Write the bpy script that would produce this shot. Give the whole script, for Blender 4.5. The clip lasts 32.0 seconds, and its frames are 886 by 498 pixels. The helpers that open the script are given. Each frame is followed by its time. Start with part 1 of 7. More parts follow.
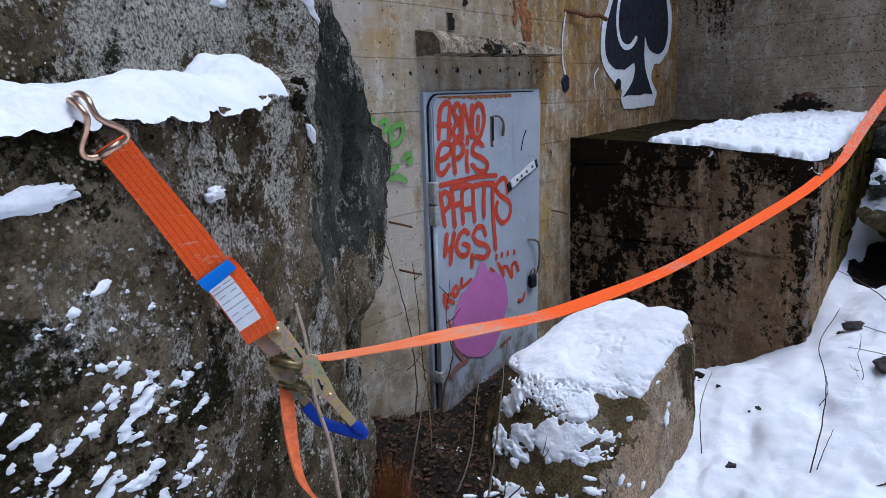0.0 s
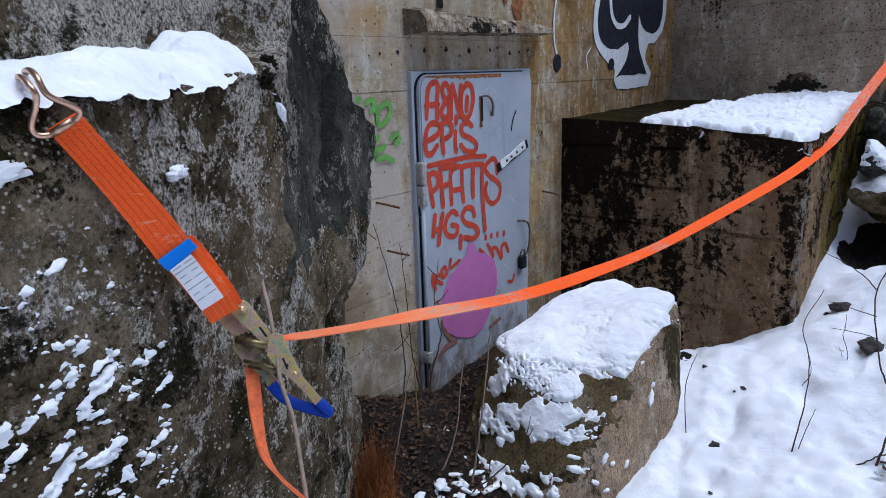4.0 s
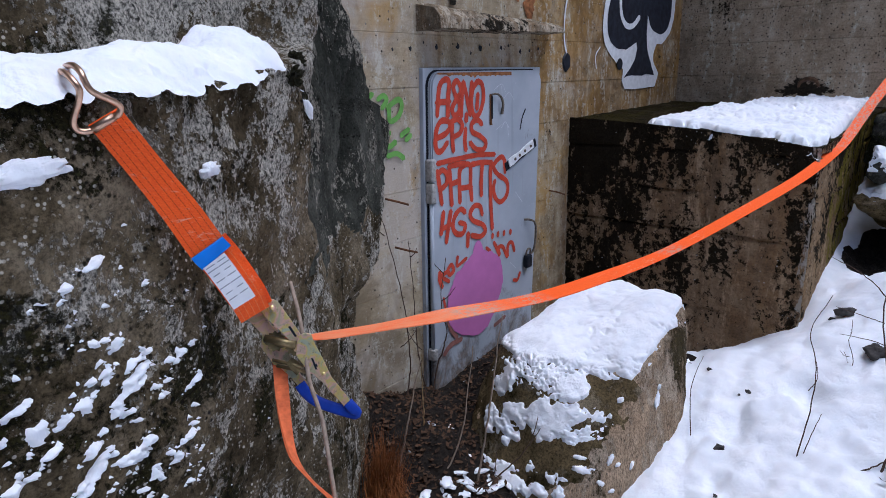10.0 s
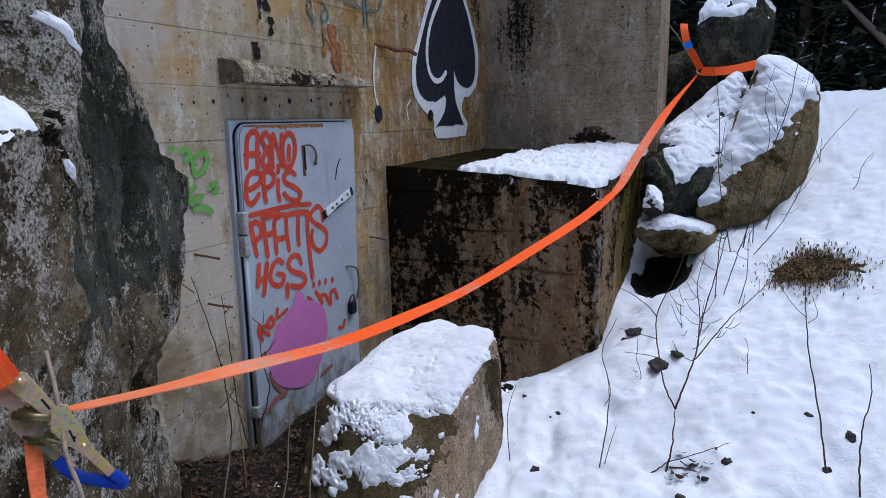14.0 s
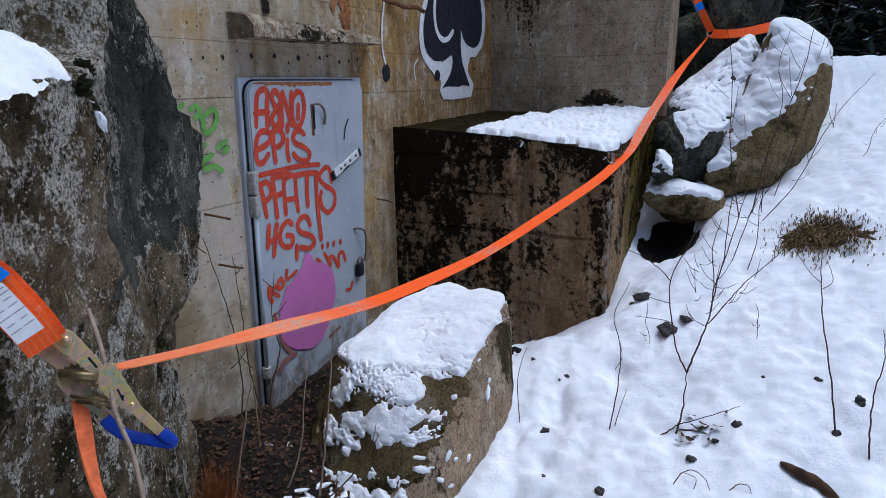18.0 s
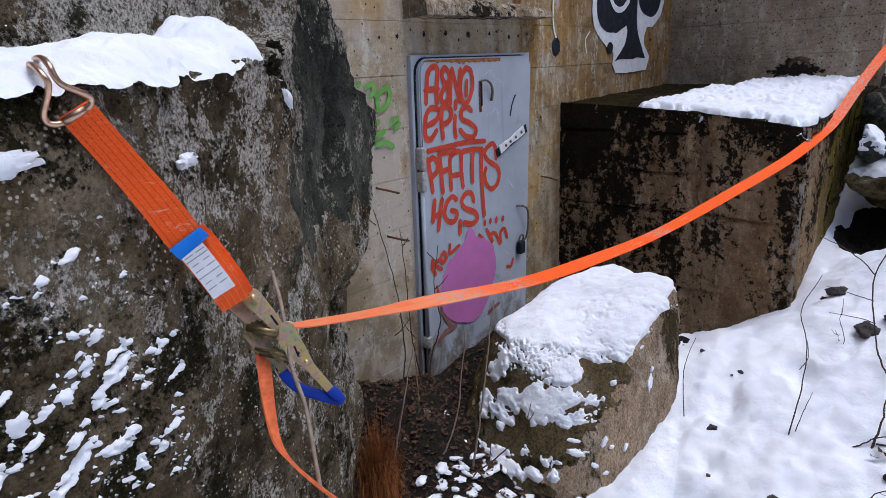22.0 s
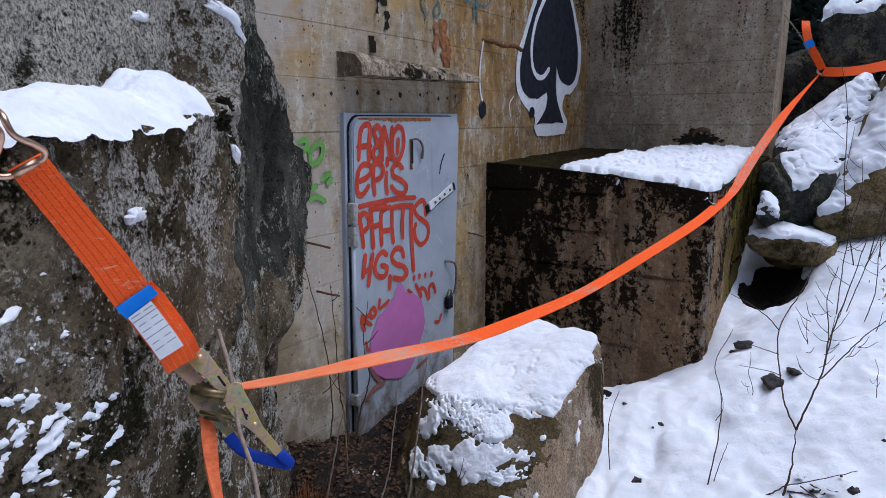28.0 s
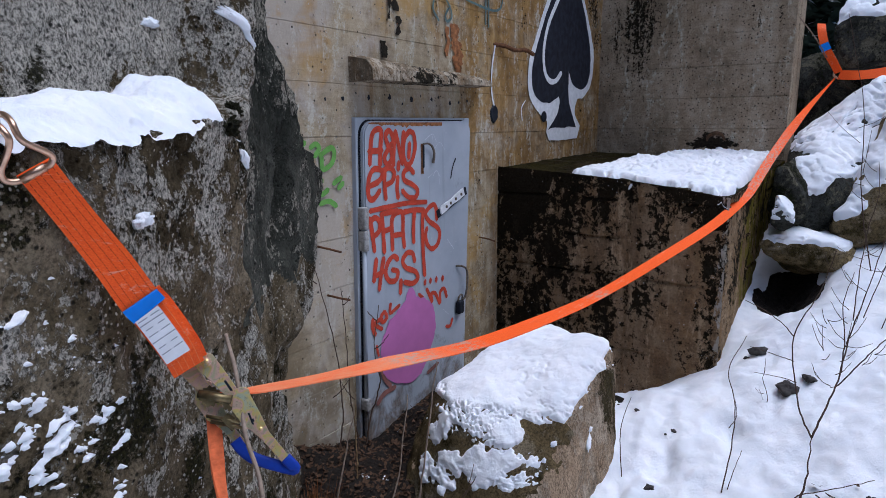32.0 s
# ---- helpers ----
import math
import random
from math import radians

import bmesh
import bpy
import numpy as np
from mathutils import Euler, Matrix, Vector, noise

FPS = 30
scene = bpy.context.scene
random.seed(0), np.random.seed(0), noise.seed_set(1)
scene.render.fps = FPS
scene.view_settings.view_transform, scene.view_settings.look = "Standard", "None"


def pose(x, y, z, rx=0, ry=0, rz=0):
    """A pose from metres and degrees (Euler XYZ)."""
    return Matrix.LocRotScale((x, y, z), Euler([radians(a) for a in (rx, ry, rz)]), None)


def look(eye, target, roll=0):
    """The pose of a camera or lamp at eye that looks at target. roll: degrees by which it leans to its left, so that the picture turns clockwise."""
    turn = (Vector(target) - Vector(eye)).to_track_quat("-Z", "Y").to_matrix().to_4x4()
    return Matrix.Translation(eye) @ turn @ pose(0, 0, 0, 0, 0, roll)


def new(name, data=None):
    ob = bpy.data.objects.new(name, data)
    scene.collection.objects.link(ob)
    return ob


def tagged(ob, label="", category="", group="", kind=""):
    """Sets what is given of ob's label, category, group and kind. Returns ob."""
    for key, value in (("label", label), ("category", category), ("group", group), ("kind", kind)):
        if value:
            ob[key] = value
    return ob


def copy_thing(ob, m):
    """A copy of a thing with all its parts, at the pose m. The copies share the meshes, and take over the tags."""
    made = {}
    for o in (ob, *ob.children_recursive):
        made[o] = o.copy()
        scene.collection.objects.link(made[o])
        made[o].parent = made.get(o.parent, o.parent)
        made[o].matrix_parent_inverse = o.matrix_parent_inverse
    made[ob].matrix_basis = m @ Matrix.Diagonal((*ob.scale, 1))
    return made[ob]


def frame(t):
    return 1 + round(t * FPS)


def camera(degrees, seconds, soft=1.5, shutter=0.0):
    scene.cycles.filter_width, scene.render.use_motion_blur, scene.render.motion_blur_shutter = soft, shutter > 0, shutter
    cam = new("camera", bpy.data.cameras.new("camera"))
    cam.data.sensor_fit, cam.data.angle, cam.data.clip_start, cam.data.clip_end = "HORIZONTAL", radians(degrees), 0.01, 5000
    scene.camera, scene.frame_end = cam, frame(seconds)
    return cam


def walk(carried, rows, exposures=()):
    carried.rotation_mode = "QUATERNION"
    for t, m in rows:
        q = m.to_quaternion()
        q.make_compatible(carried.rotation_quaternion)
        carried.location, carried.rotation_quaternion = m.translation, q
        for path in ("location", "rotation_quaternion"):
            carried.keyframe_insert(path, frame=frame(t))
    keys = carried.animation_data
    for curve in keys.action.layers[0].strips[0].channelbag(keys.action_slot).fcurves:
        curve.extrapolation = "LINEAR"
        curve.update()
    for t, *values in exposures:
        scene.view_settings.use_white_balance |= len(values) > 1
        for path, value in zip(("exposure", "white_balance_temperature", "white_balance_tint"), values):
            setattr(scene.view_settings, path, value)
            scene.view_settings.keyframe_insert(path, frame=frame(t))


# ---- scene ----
from mathutils import geometry

cam = camera(69.7, 32.0, 0.6)
PATH = [
    (0, (-1.999, -1.846, 0.158), (-0.537, -0.557, -0.293), -2.6),
    (0.5, (-1.998, -1.844, 0.161), (-0.51, -0.576, -0.261), -2.3),
    (1, (-1.998, -1.835, 0.159), (-0.484, -0.601, -0.27), -2.2),
    (1.5, (-1.996, -1.825, 0.156), (-0.475, -0.604, -0.288), -2.4),
    (2, (-1.992, -1.823, 0.155), (-0.469, -0.612, -0.304), -2.3),
    (2.5, (-1.984, -1.829, 0.156), (-0.459, -0.63, -0.328), -2.5),
    (3, (-1.979, -1.848, 0.156), (-0.469, -0.632, -0.332), -2.6),
    (3.5, (-1.973, -1.868, 0.155), (-0.492, -0.619, -0.343), -2.6),
    (5.5, (-1.958, -1.894, 0.149), (-0.553, -0.565, -0.362), -2.4),
    (6, (-1.964, -1.874, 0.155), (-0.54, -0.558, -0.332), -2.1),
    (6.5, (-1.971, -1.849, 0.155), (-0.53, -0.551, -0.333), -1.5),
    (7, (-1.981, -1.83, 0.156), (-0.534, -0.543, -0.341), -1.5),
    (7.5, (-1.99, -1.817, 0.156), (-0.515, -0.56, -0.337), -1.1),
    (8, (-1.995, -1.805, 0.156), (-0.498, -0.574, -0.338), -0.7),
    (8.5, (-1.998, -1.801, 0.155), (-0.496, -0.582, -0.354), -0.6),
    (9, (-1.998, -1.799, 0.154), (-0.519, -0.569, -0.394), -1.0),
    (9.5, (-1.993, -1.801, 0.154), (-0.53, -0.559, -0.41), -1.1),
    (10, (-1.994, -1.84, 0.163), (-0.539, -0.572, -0.359), -1.3),
    (10.5, (-1.986, -1.872, 0.163), (-0.559, -0.554, -0.315), -1.7),
    (11, (-1.979, -1.904, 0.16), (-0.552, -0.583, -0.31), -2.2),
    (11.5, (-1.969, -1.926, 0.16), (-0.461, -0.694, -0.298), -1.7),
    (12, (-1.965, -1.944, 0.161), (-0.381, -0.808, -0.289), -1.7),
    (12.5, (-1.97, -1.96, 0.162), (-0.332, -0.908, -0.299), -1.3),
    (13, (-1.961, -1.967, 0.166), (-0.272, -1.0, -0.293), -1.6),
    (13.5, (-1.963, -1.971, 0.174), (-0.24, -1.057, -0.268), -2.0),
    (14, (-1.974, -1.957, 0.176), (-0.22, -1.081, -0.218), -1.5),
    (14.5, (-1.986, -1.94, 0.18), (-0.214, -1.092, -0.193), -1.3),
    (16.5, (-1.99, -1.885, 0.17), (-0.251, -0.994, -0.258), -1.5),
    (17, (-1.988, -1.878, 0.167), (-0.247, -1.015, -0.309), -0.8),
    (17.5, (-1.989, -1.872, 0.166), (-0.246, -1.032, -0.34), -0.6),
    (18, (-1.992, -1.873, 0.166), (-0.251, -1.027, -0.338), -0.8),
    (18.5, (-1.995, -1.867, 0.167), (-0.254, -1.014, -0.323), -0.6),
    (19, (-1.997, -1.863, 0.168), (-0.259, -0.993, -0.304), -0.6),
    (19.5, (-2.002, -1.859, 0.169), (-0.271, -0.968, -0.286), -0.4),
    (20, (-2.009, -1.842, 0.162), (-0.318, -0.879, -0.3), -0.6),
    (20.5, (-1.99, -1.8, 0.151), (-0.402, -0.711, -0.389), -0.1),
    (21, (-1.979, -1.804, 0.148), (-0.472, -0.647, -0.475), -1.2),
    (21.5, (-1.975, -1.82, 0.151), (-0.495, -0.629, -0.474), -1.8),
    (22, (-1.981, -1.864, 0.159), (-0.53, -0.605, -0.397), -2.5),
    (22.5, (-1.973, -1.91, 0.156), (-0.555, -0.598, -0.361), -3.3),
    (23, (-1.948, -1.932, 0.156), (-0.486, -0.671, -0.366), -3.5),
    (23.5, (-1.94, -1.957, 0.161), (-0.389, -0.786, -0.31), -3.2),
    (24, (-1.936, -1.969, 0.164), (-0.292, -0.907, -0.247), -2.7),
    (24.5, (-1.964, -1.974, 0.167), (-0.235, -1.031, -0.183), -2.2),
    (25, (-1.971, -1.958, 0.169), (-0.235, -1.027, -0.178), -2.0),
    (25.5, (-1.979, -1.936, 0.17), (-0.246, -1.008, -0.196), -1.8),
    (26, (-1.989, -1.894, 0.172), (-0.281, -0.923, -0.203), -1.0),
    (26.5, (-2.012, -1.861, 0.171), (-0.346, -0.82, -0.206), -0.5),
    (28.5, (-2.021, -1.831, 0.17), (-0.386, -0.75, -0.23), -0.1),
    (29, (-2.023, -1.831, 0.169), (-0.392, -0.745, -0.233), -0.0),
    (29.5, (-2.024, -1.825, 0.168), (-0.393, -0.739, -0.233), -0.2),
    (30, (-2.025, -1.822, 0.168), (-0.391, -0.738, -0.226), -0.2),
    (30.5, (-2.027, -1.824, 0.17), (-0.393, -0.741, -0.222), -0.1),
    (31, (-2.019, -1.822, 0.17), (-0.393, -0.725, -0.221), -0.1),
    (31.5, (-2.011, -1.825, 0.171), (-0.391, -0.721, -0.223), -0.2),
    (32, (-2.012, -1.836, 0.171), (-0.395, -0.724, -0.214), -0.3),
]
walk(cam, [(t, look(eye, target, roll)) for t, eye, target, roll in PATH], exposures=[(0.0, 0.33, 5200, 10), (3.5, 0.33, 5200, 10), (6.0, 0.35, 5340, 14), (12.0, 0.31, 5320, 14), (13.0, 0.28, 5280, 12), (18.0, 0.25, 5250, 10), (20.0, 0.30, 5480, 15), (21.0, 0.36, 5550, 16), (22.0, 0.37, 5560, 14), (23.0, 0.37, 5500, 9), (24.5, 0.31, 5340, 12), (32.0, 0.28, 5340, 13)])

# ---------- world, sun, exposure ----------
world = bpy.data.worlds.new("overcast_sky")
scene.world = world
world.use_nodes = True
wn = world.node_tree.nodes
sky = wn.new("ShaderNodeTexSky")
sky.sky_type = "NISHITA"
sky.sun_disc = False
sky.sun_elevation = radians(68)
sky.sun_rotation = radians(156)
sky.dust_density = 3.0
wn["Background"].inputs["Strength"].default_value = 0.13
world.node_tree.links.new(sky.outputs[0], wn["Background"].inputs["Color"])
sun_data = bpy.data.lights.new("sun", "SUN")
sun_data.energy, sun_data.angle, sun_data.color = 1.5, radians(50), (1.0, 0.97, 0.93)
sun = new("sun", sun_data)
sun.matrix_world = look((2, -5.5, 12), (0, -1, -0.5))


# ---------- material helpers ----------
def mat_base(name, rough=0.8, metal=0.0, spec=0.4):
    m = bpy.data.materials.new(name)
    m.use_nodes = True
    b = m.node_tree.nodes["Principled BSDF"]
    b.inputs["Roughness"].default_value = rough
    b.inputs["Metallic"].default_value = metal
    b.inputs["Specular IOR Level"].default_value = spec
    return m, m.node_tree.nodes, m.node_tree.links, b


def coords(nodes, links, scale=(1, 1, 1), turn=(0, 0, 0)):
    g = nodes.new("ShaderNodeNewGeometry")
    mp = nodes.new("ShaderNodeMapping")
    mp.inputs["Scale"].default_value = scale
    mp.inputs["Rotation"].default_value = turn
    links.new(g.outputs["Position"], mp.inputs["Vector"])
    return mp.outputs[0]


def noise_of(nodes, links, vec, scale, detail=6, rough=0.6, warp=0.0):
    n = nodes.new("ShaderNodeTexNoise")
    n.inputs["Scale"].default_value = scale
    n.inputs["Detail"].default_value = detail
    n.inputs["Roughness"].default_value = rough
    n.inputs["Distortion"].default_value = warp
    links.new(vec, n.inputs["Vector"])
    return n.outputs["Fac"]


def ramp_of(nodes, links, fac, stops):
    r = nodes.new("ShaderNodeValToRGB")
    el = r.color_ramp.elements
    while len(el) < len(stops):
        el.new(0.5)
    for k, (p, c) in zip(el, stops):
        k.position = p
        k.color = (c, c, c, 1) if isinstance(c, (int, float)) else (*c, 1)
    links.new(fac, r.inputs[0])
    return r.outputs[0]


def mix_of(nodes, links, fac, a, b, mode="MIX"):
    x = nodes.new("ShaderNodeMix")
    x.data_type, x.blend_type = "RGBA", mode
    for socket, v in ((x.inputs[0], fac), (x.inputs[6], a), (x.inputs[7], b)):
        if isinstance(v, (int, float)):
            socket.default_value = v
        elif isinstance(v, tuple):
            socket.default_value = (*v, 1)
        else:
            links.new(v, socket)
    return x.outputs[2]


def math_of(nodes, links, op, a, b=0.5):
    x = nodes.new("ShaderNodeMath")
    x.operation = op
    for socket, v in ((x.inputs[0], a), (x.inputs[1], b)):
        if isinstance(v, (int, float)):
            socket.default_value = v
        else:
            links.new(v, socket)
    return x.outputs[0]


def bump_of(nodes, links, b, height, strength=0.5, dist=0.01):
    k = nodes.new("ShaderNodeBump")
    k.inputs["Strength"].default_value = strength
    k.inputs["Distance"].default_value = dist
    links.new(height, k.inputs["Height"])
    links.new(k.outputs[0], b.inputs["Normal"])


def plain(name, colour, rough=0.7, metal=0.0, vary=0.25, scale=40.0, bump=0.2, dist=0.002):
    m, n, l, b = mat_base(name, rough, metal, 0.2)
    v = coords(n, l)
    f = noise_of(n, l, v, scale)
    dark = tuple(c * (1 - vary) for c in colour)
    lite = tuple(min(1, c * (1 + vary)) for c in colour)
    l.new(ramp_of(n, l, f, [(0.3, dark), (0.7, lite)]), b.inputs["Base Color"])
    bump_of(n, l, b, f, bump, dist)
    return m


def axis_of(nodes, links, vec, axis, lo, hi, out_lo=0.0, out_hi=1.0):
    """A value that grows along one axis of the world, from lo to hi."""
    at = nodes.new("ShaderNodeSeparateXYZ")
    links.new(vec, at.inputs[0])
    r = nodes.new("ShaderNodeMapRange")
    links.new(at.outputs[axis], r.inputs[0])
    for k, x in zip((1, 2, 3, 4), (lo, hi, out_lo, out_hi)):
        r.inputs[k].default_value = x
    return r.outputs[0]


def make_concrete(name, stops, black=0.0, black_axes=(), streaks=0.0, rust=0.0, rust_axes=(), pale=0.1, moss=(), black_scale=48.0, pores=0.85, tints=()):
    """Old board-marked concrete: blotches, board grain, runs, pits, black mould, ochre stains, pale lime."""
    m, n, l, b = mat_base(name, 0.92, 0, 0.04)
    v = coords(n, l)
    big = noise_of(n, l, coords(n, l, (1, 1, 0.7)), 2.6, 6, 0.65, 0.4)
    mid = noise_of(n, l, v, 17, 6, 0.7, 0.3)
    col = ramp_of(n, l, math_of(n, l, "ADD", math_of(n, l, "MULTIPLY", big, 0.62), math_of(n, l, "MULTIPLY", mid, 0.38)), [(0.36, stops[0]), (0.5, stops[1]), (0.63, stops[2])])
    fine = noise_of(n, l, v, 95, 7, 0.8)
    col = mix_of(n, l, pores, col, ramp_of(n, l, fine, [(0.38, 0.28), (0.48, 0.80), (0.60, 1.0)]), "MULTIPLY")
    grain = noise_of(n, l, coords(n, l, (1.3, 1.3, 24)), 4.0, 6, 0.75)
    col = mix_of(n, l, 0.22, col, ramp_of(n, l, grain, [(0.38, 0.40), (0.52, 1.0)]), "MULTIPLY")
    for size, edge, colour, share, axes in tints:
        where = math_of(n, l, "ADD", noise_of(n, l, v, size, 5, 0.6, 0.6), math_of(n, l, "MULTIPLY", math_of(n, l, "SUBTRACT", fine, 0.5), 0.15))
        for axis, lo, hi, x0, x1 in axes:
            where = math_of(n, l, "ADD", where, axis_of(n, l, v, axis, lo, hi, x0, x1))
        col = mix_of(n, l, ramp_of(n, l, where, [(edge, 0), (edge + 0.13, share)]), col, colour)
    runs = noise_of(n, l, coords(n, l, (8, 8, 0.45)), 1.7, 6, 0.65, 0.2)
    if rust:
        amount = math_of(n, l, "ADD", math_of(n, l, "MULTIPLY", runs, 0.6), math_of(n, l, "MULTIPLY", noise_of(n, l, v, 9, 7, 0.75, 0.4), 0.6))
        for axis, lo, hi, x0, x1 in rust_axes:
            amount = math_of(n, l, "ADD", amount, axis_of(n, l, v, axis, lo, hi, x0, x1))
        rm = ramp_of(n, l, amount, [(0.54, 0), (0.70, rust)])
        rc = ramp_of(n, l, mid, [(0.35, (0.075, 0.035, 0.010)), (0.6, (0.24, 0.125, 0.035))])
        col = mix_of(n, l, rm, col, rc)
    lime = math_of(n, l, "ADD", math_of(n, l, "MULTIPLY", noise_of(n, l, coords(n, l, (5, 5, 1.2)), 2.3, 6, 0.75, 0.3), 0.7), math_of(n, l, "MULTIPLY", noise_of(n, l, v, 38, 6, 0.8), 0.5))
    col = mix_of(n, l, ramp_of(n, l, lime, [(0.68 - pale, 0), (0.76 - pale, 0.55)]), col, tuple(min(0.62, c * 1.5) for c in stops[2]))
    # black mould: crisp grains whose density follows streaks and edges
    spots = noise_of(n, l, v, black_scale, 7, 0.78, 0.2)
    src = math_of(n, l, "ADD", math_of(n, l, "MULTIPLY", noise_of(n, l, coords(n, l, (2.4, 2.4, 1.2 - streaks)), 2.3, 5, 0.6), 0.9), spots)
    if streaks:
        src = math_of(n, l, "ADD", src, math_of(n, l, "MULTIPLY", math_of(n, l, "SUBTRACT", runs, 0.5), streaks))
    for axis, lo, hi, x0, x1 in black_axes:
        src = math_of(n, l, "ADD", src, axis_of(n, l, v, axis, lo, hi, x0, x1))
    bm_ = ramp_of(n, l, math_of(n, l, "MULTIPLY", src, 0.5), [(0.58 - black * 0.5, 0), (0.595 - black * 0.5, 1)])
    bc = ramp_of(n, l, fine, [(0.4, (0.0015, 0.0015, 0.001)), (0.68, (0.012, 0.011, 0.007))])
    col = mix_of(n, l, math_of(n, l, "MULTIPLY", bm_, 0.95), col, bc)
    for axis, lo, hi, colour, edge in moss:
        way = coords(n, l, (1, 1, 1), (0, 0, radians(45))) if axis == "D" else v
        mk = math_of(n, l, "ADD", axis_of(n, l, way, "Y", lo, hi, -0.3, 0.3), noise_of(n, l, coords(n, l, (3, 3, 1)), 8, 7, 0.8))
        col = mix_of(n, l, ramp_of(n, l, mk, [(edge, 0), (edge + 0.05, 0.9)]), col, colour)
    vo = n.new("ShaderNodeTexVoronoi")
    vo.inputs["Scale"].default_value = 42
    l.new(v, vo.inputs["Vector"])
    sc = n.new("ShaderNodeSeparateColor")
    l.new(vo.outputs["Color"], sc.inputs[0])
    dots = math_of(n, l, "MULTIPLY", ramp_of(n, l, vo.outputs["Distance"], [(0.14, 1), (0.22, 0)]), ramp_of(n, l, sc.outputs[0], [(0.70, 0), (0.74, 1)]))
    col = mix_of(n, l, math_of(n, l, "MULTIPLY", dots, 0.9), col, (0.012, 0.010, 0.008))
    chips = math_of(n, l, "MULTIPLY", ramp_of(n, l, vo.outputs["Distance"], [(0.10, 1), (0.17, 0)]), ramp_of(n, l, sc.outputs[1], [(0.90, 0), (0.93, 1)]))
    col = mix_of(n, l, math_of(n, l, "MULTIPLY", chips, 0.7), col, (0.5, 0.48, 0.44))
    l.new(col, b.inputs["Base Color"])
    hgt = math_of(n, l, "ADD", math_of(n, l, "SUBTRACT", fine, dots), math_of(n, l, "ADD", math_of(n, l, "MULTIPLY", bm_, 0.4), math_of(n, l, "MULTIPLY", grain, 0.5)))
    bump_of(n, l, b, hgt, 0.6, 0.006)
    return m


def make_rock(name, base, lich, dark, lichen=0.5, mossy=0.4, grain=30.0, stretch=(1, 1, 1), rough=0.85, moss=(0.035, 0.04, 0.012), turn=0.0):
    """Weathered rock: mineral blotches, crusts of lichen in clusters, cushions of moss, dark pores."""
    m, n, l, b = mat_base(name, rough, 0, 0.05)
    v0 = coords(n, l, (1, 1, 1), (0, 0, radians(turn)))
    mp = n.new("ShaderNodeMapping")
    mp.inputs["Scale"].default_value = stretch
    l.new(v0, mp.inputs["Vector"])
    v = mp.outputs[0]
    big = noise_of(n, l, v, 6, 6, 0.65, 0.4)
    col = mix_of(n, l, ramp_of(n, l, big, [(0.36, 0), (0.62, 1)]), dark, base)
    fine = noise_of(n, l, v, grain * 4, 8, 0.8)
    col = mix_of(n, l, 0.85, col, ramp_of(n, l, fine, [(0.40, 0.22), (0.56, 1.0)]), "MULTIPLY")
    warp = noise_of(n, l, v, grain * 1.3, 8, 0.85)
    ls = math_of(n, l, "ADD", noise_of(n, l, v, 5.5, 4, 0.6, 0.5), math_of(n, l, "MULTIPLY", warp, 1.1))
    lm = ramp_of(n, l, math_of(n, l, "MULTIPLY", ls, 0.5), [(0.58 - 0.13 * lichen, 0), (0.60 - 0.13 * lichen, 1)])
    lcol = mix_of(n, l, ramp_of(n, l, noise_of(n, l, v, grain * 5, 6, 0.85), [(0.36, 0), (0.62, 1)]), tuple(c * 0.25 for c in lich), lich)
    col = mix_of(n, l, math_of(n, l, "MULTIPLY", lm, 0.9), col, lcol)
    ms = math_of(n, l, "ADD", noise_of(n, l, v, 4.0, 4, 0.6, 0.4), math_of(n, l, "MULTIPLY", noise_of(n, l, v, grain * 2, 7, 0.85), 0.8))
    mm = ramp_of(n, l, math_of(n, l, "MULTIPLY", ms, 0.5), [(0.52 - 0.11 * mossy, 0), (0.545 - 0.11 * mossy, 1)])
    mcol = mix_of(n, l, ramp_of(n, l, noise_of(n, l, v, grain * 7, 4, 0.8), [(0.42, 0), (0.65, 1)]), tuple(c * 0.12 for c in moss), moss)
    col = mix_of(n, l, math_of(n, l, "MULTIPLY", mm, 0.92), col, mcol)
    vo = n.new("ShaderNodeTexVoronoi")
    vo.inputs["Scale"].default_value = grain * 2.2
    l.new(v, vo.inputs["Vector"])
    pores = ramp_of(n, l, vo.outputs["Distance"], [(0.10, 0.1), (0.26, 1)])
    col = mix_of(n, l, 0.6, col, pores, "MULTIPLY")
    l.new(col, b.inputs["Base Color"])
    h = math_of(n, l, "ADD", math_of(n, l, "ADD", fine, warp), math_of(n, l, "ADD", lm, math_of(n, l, "MULTIPLY", mm, 1.5)))
    bump_of(n, l, b, h, 0.9, 0.006)
    return m


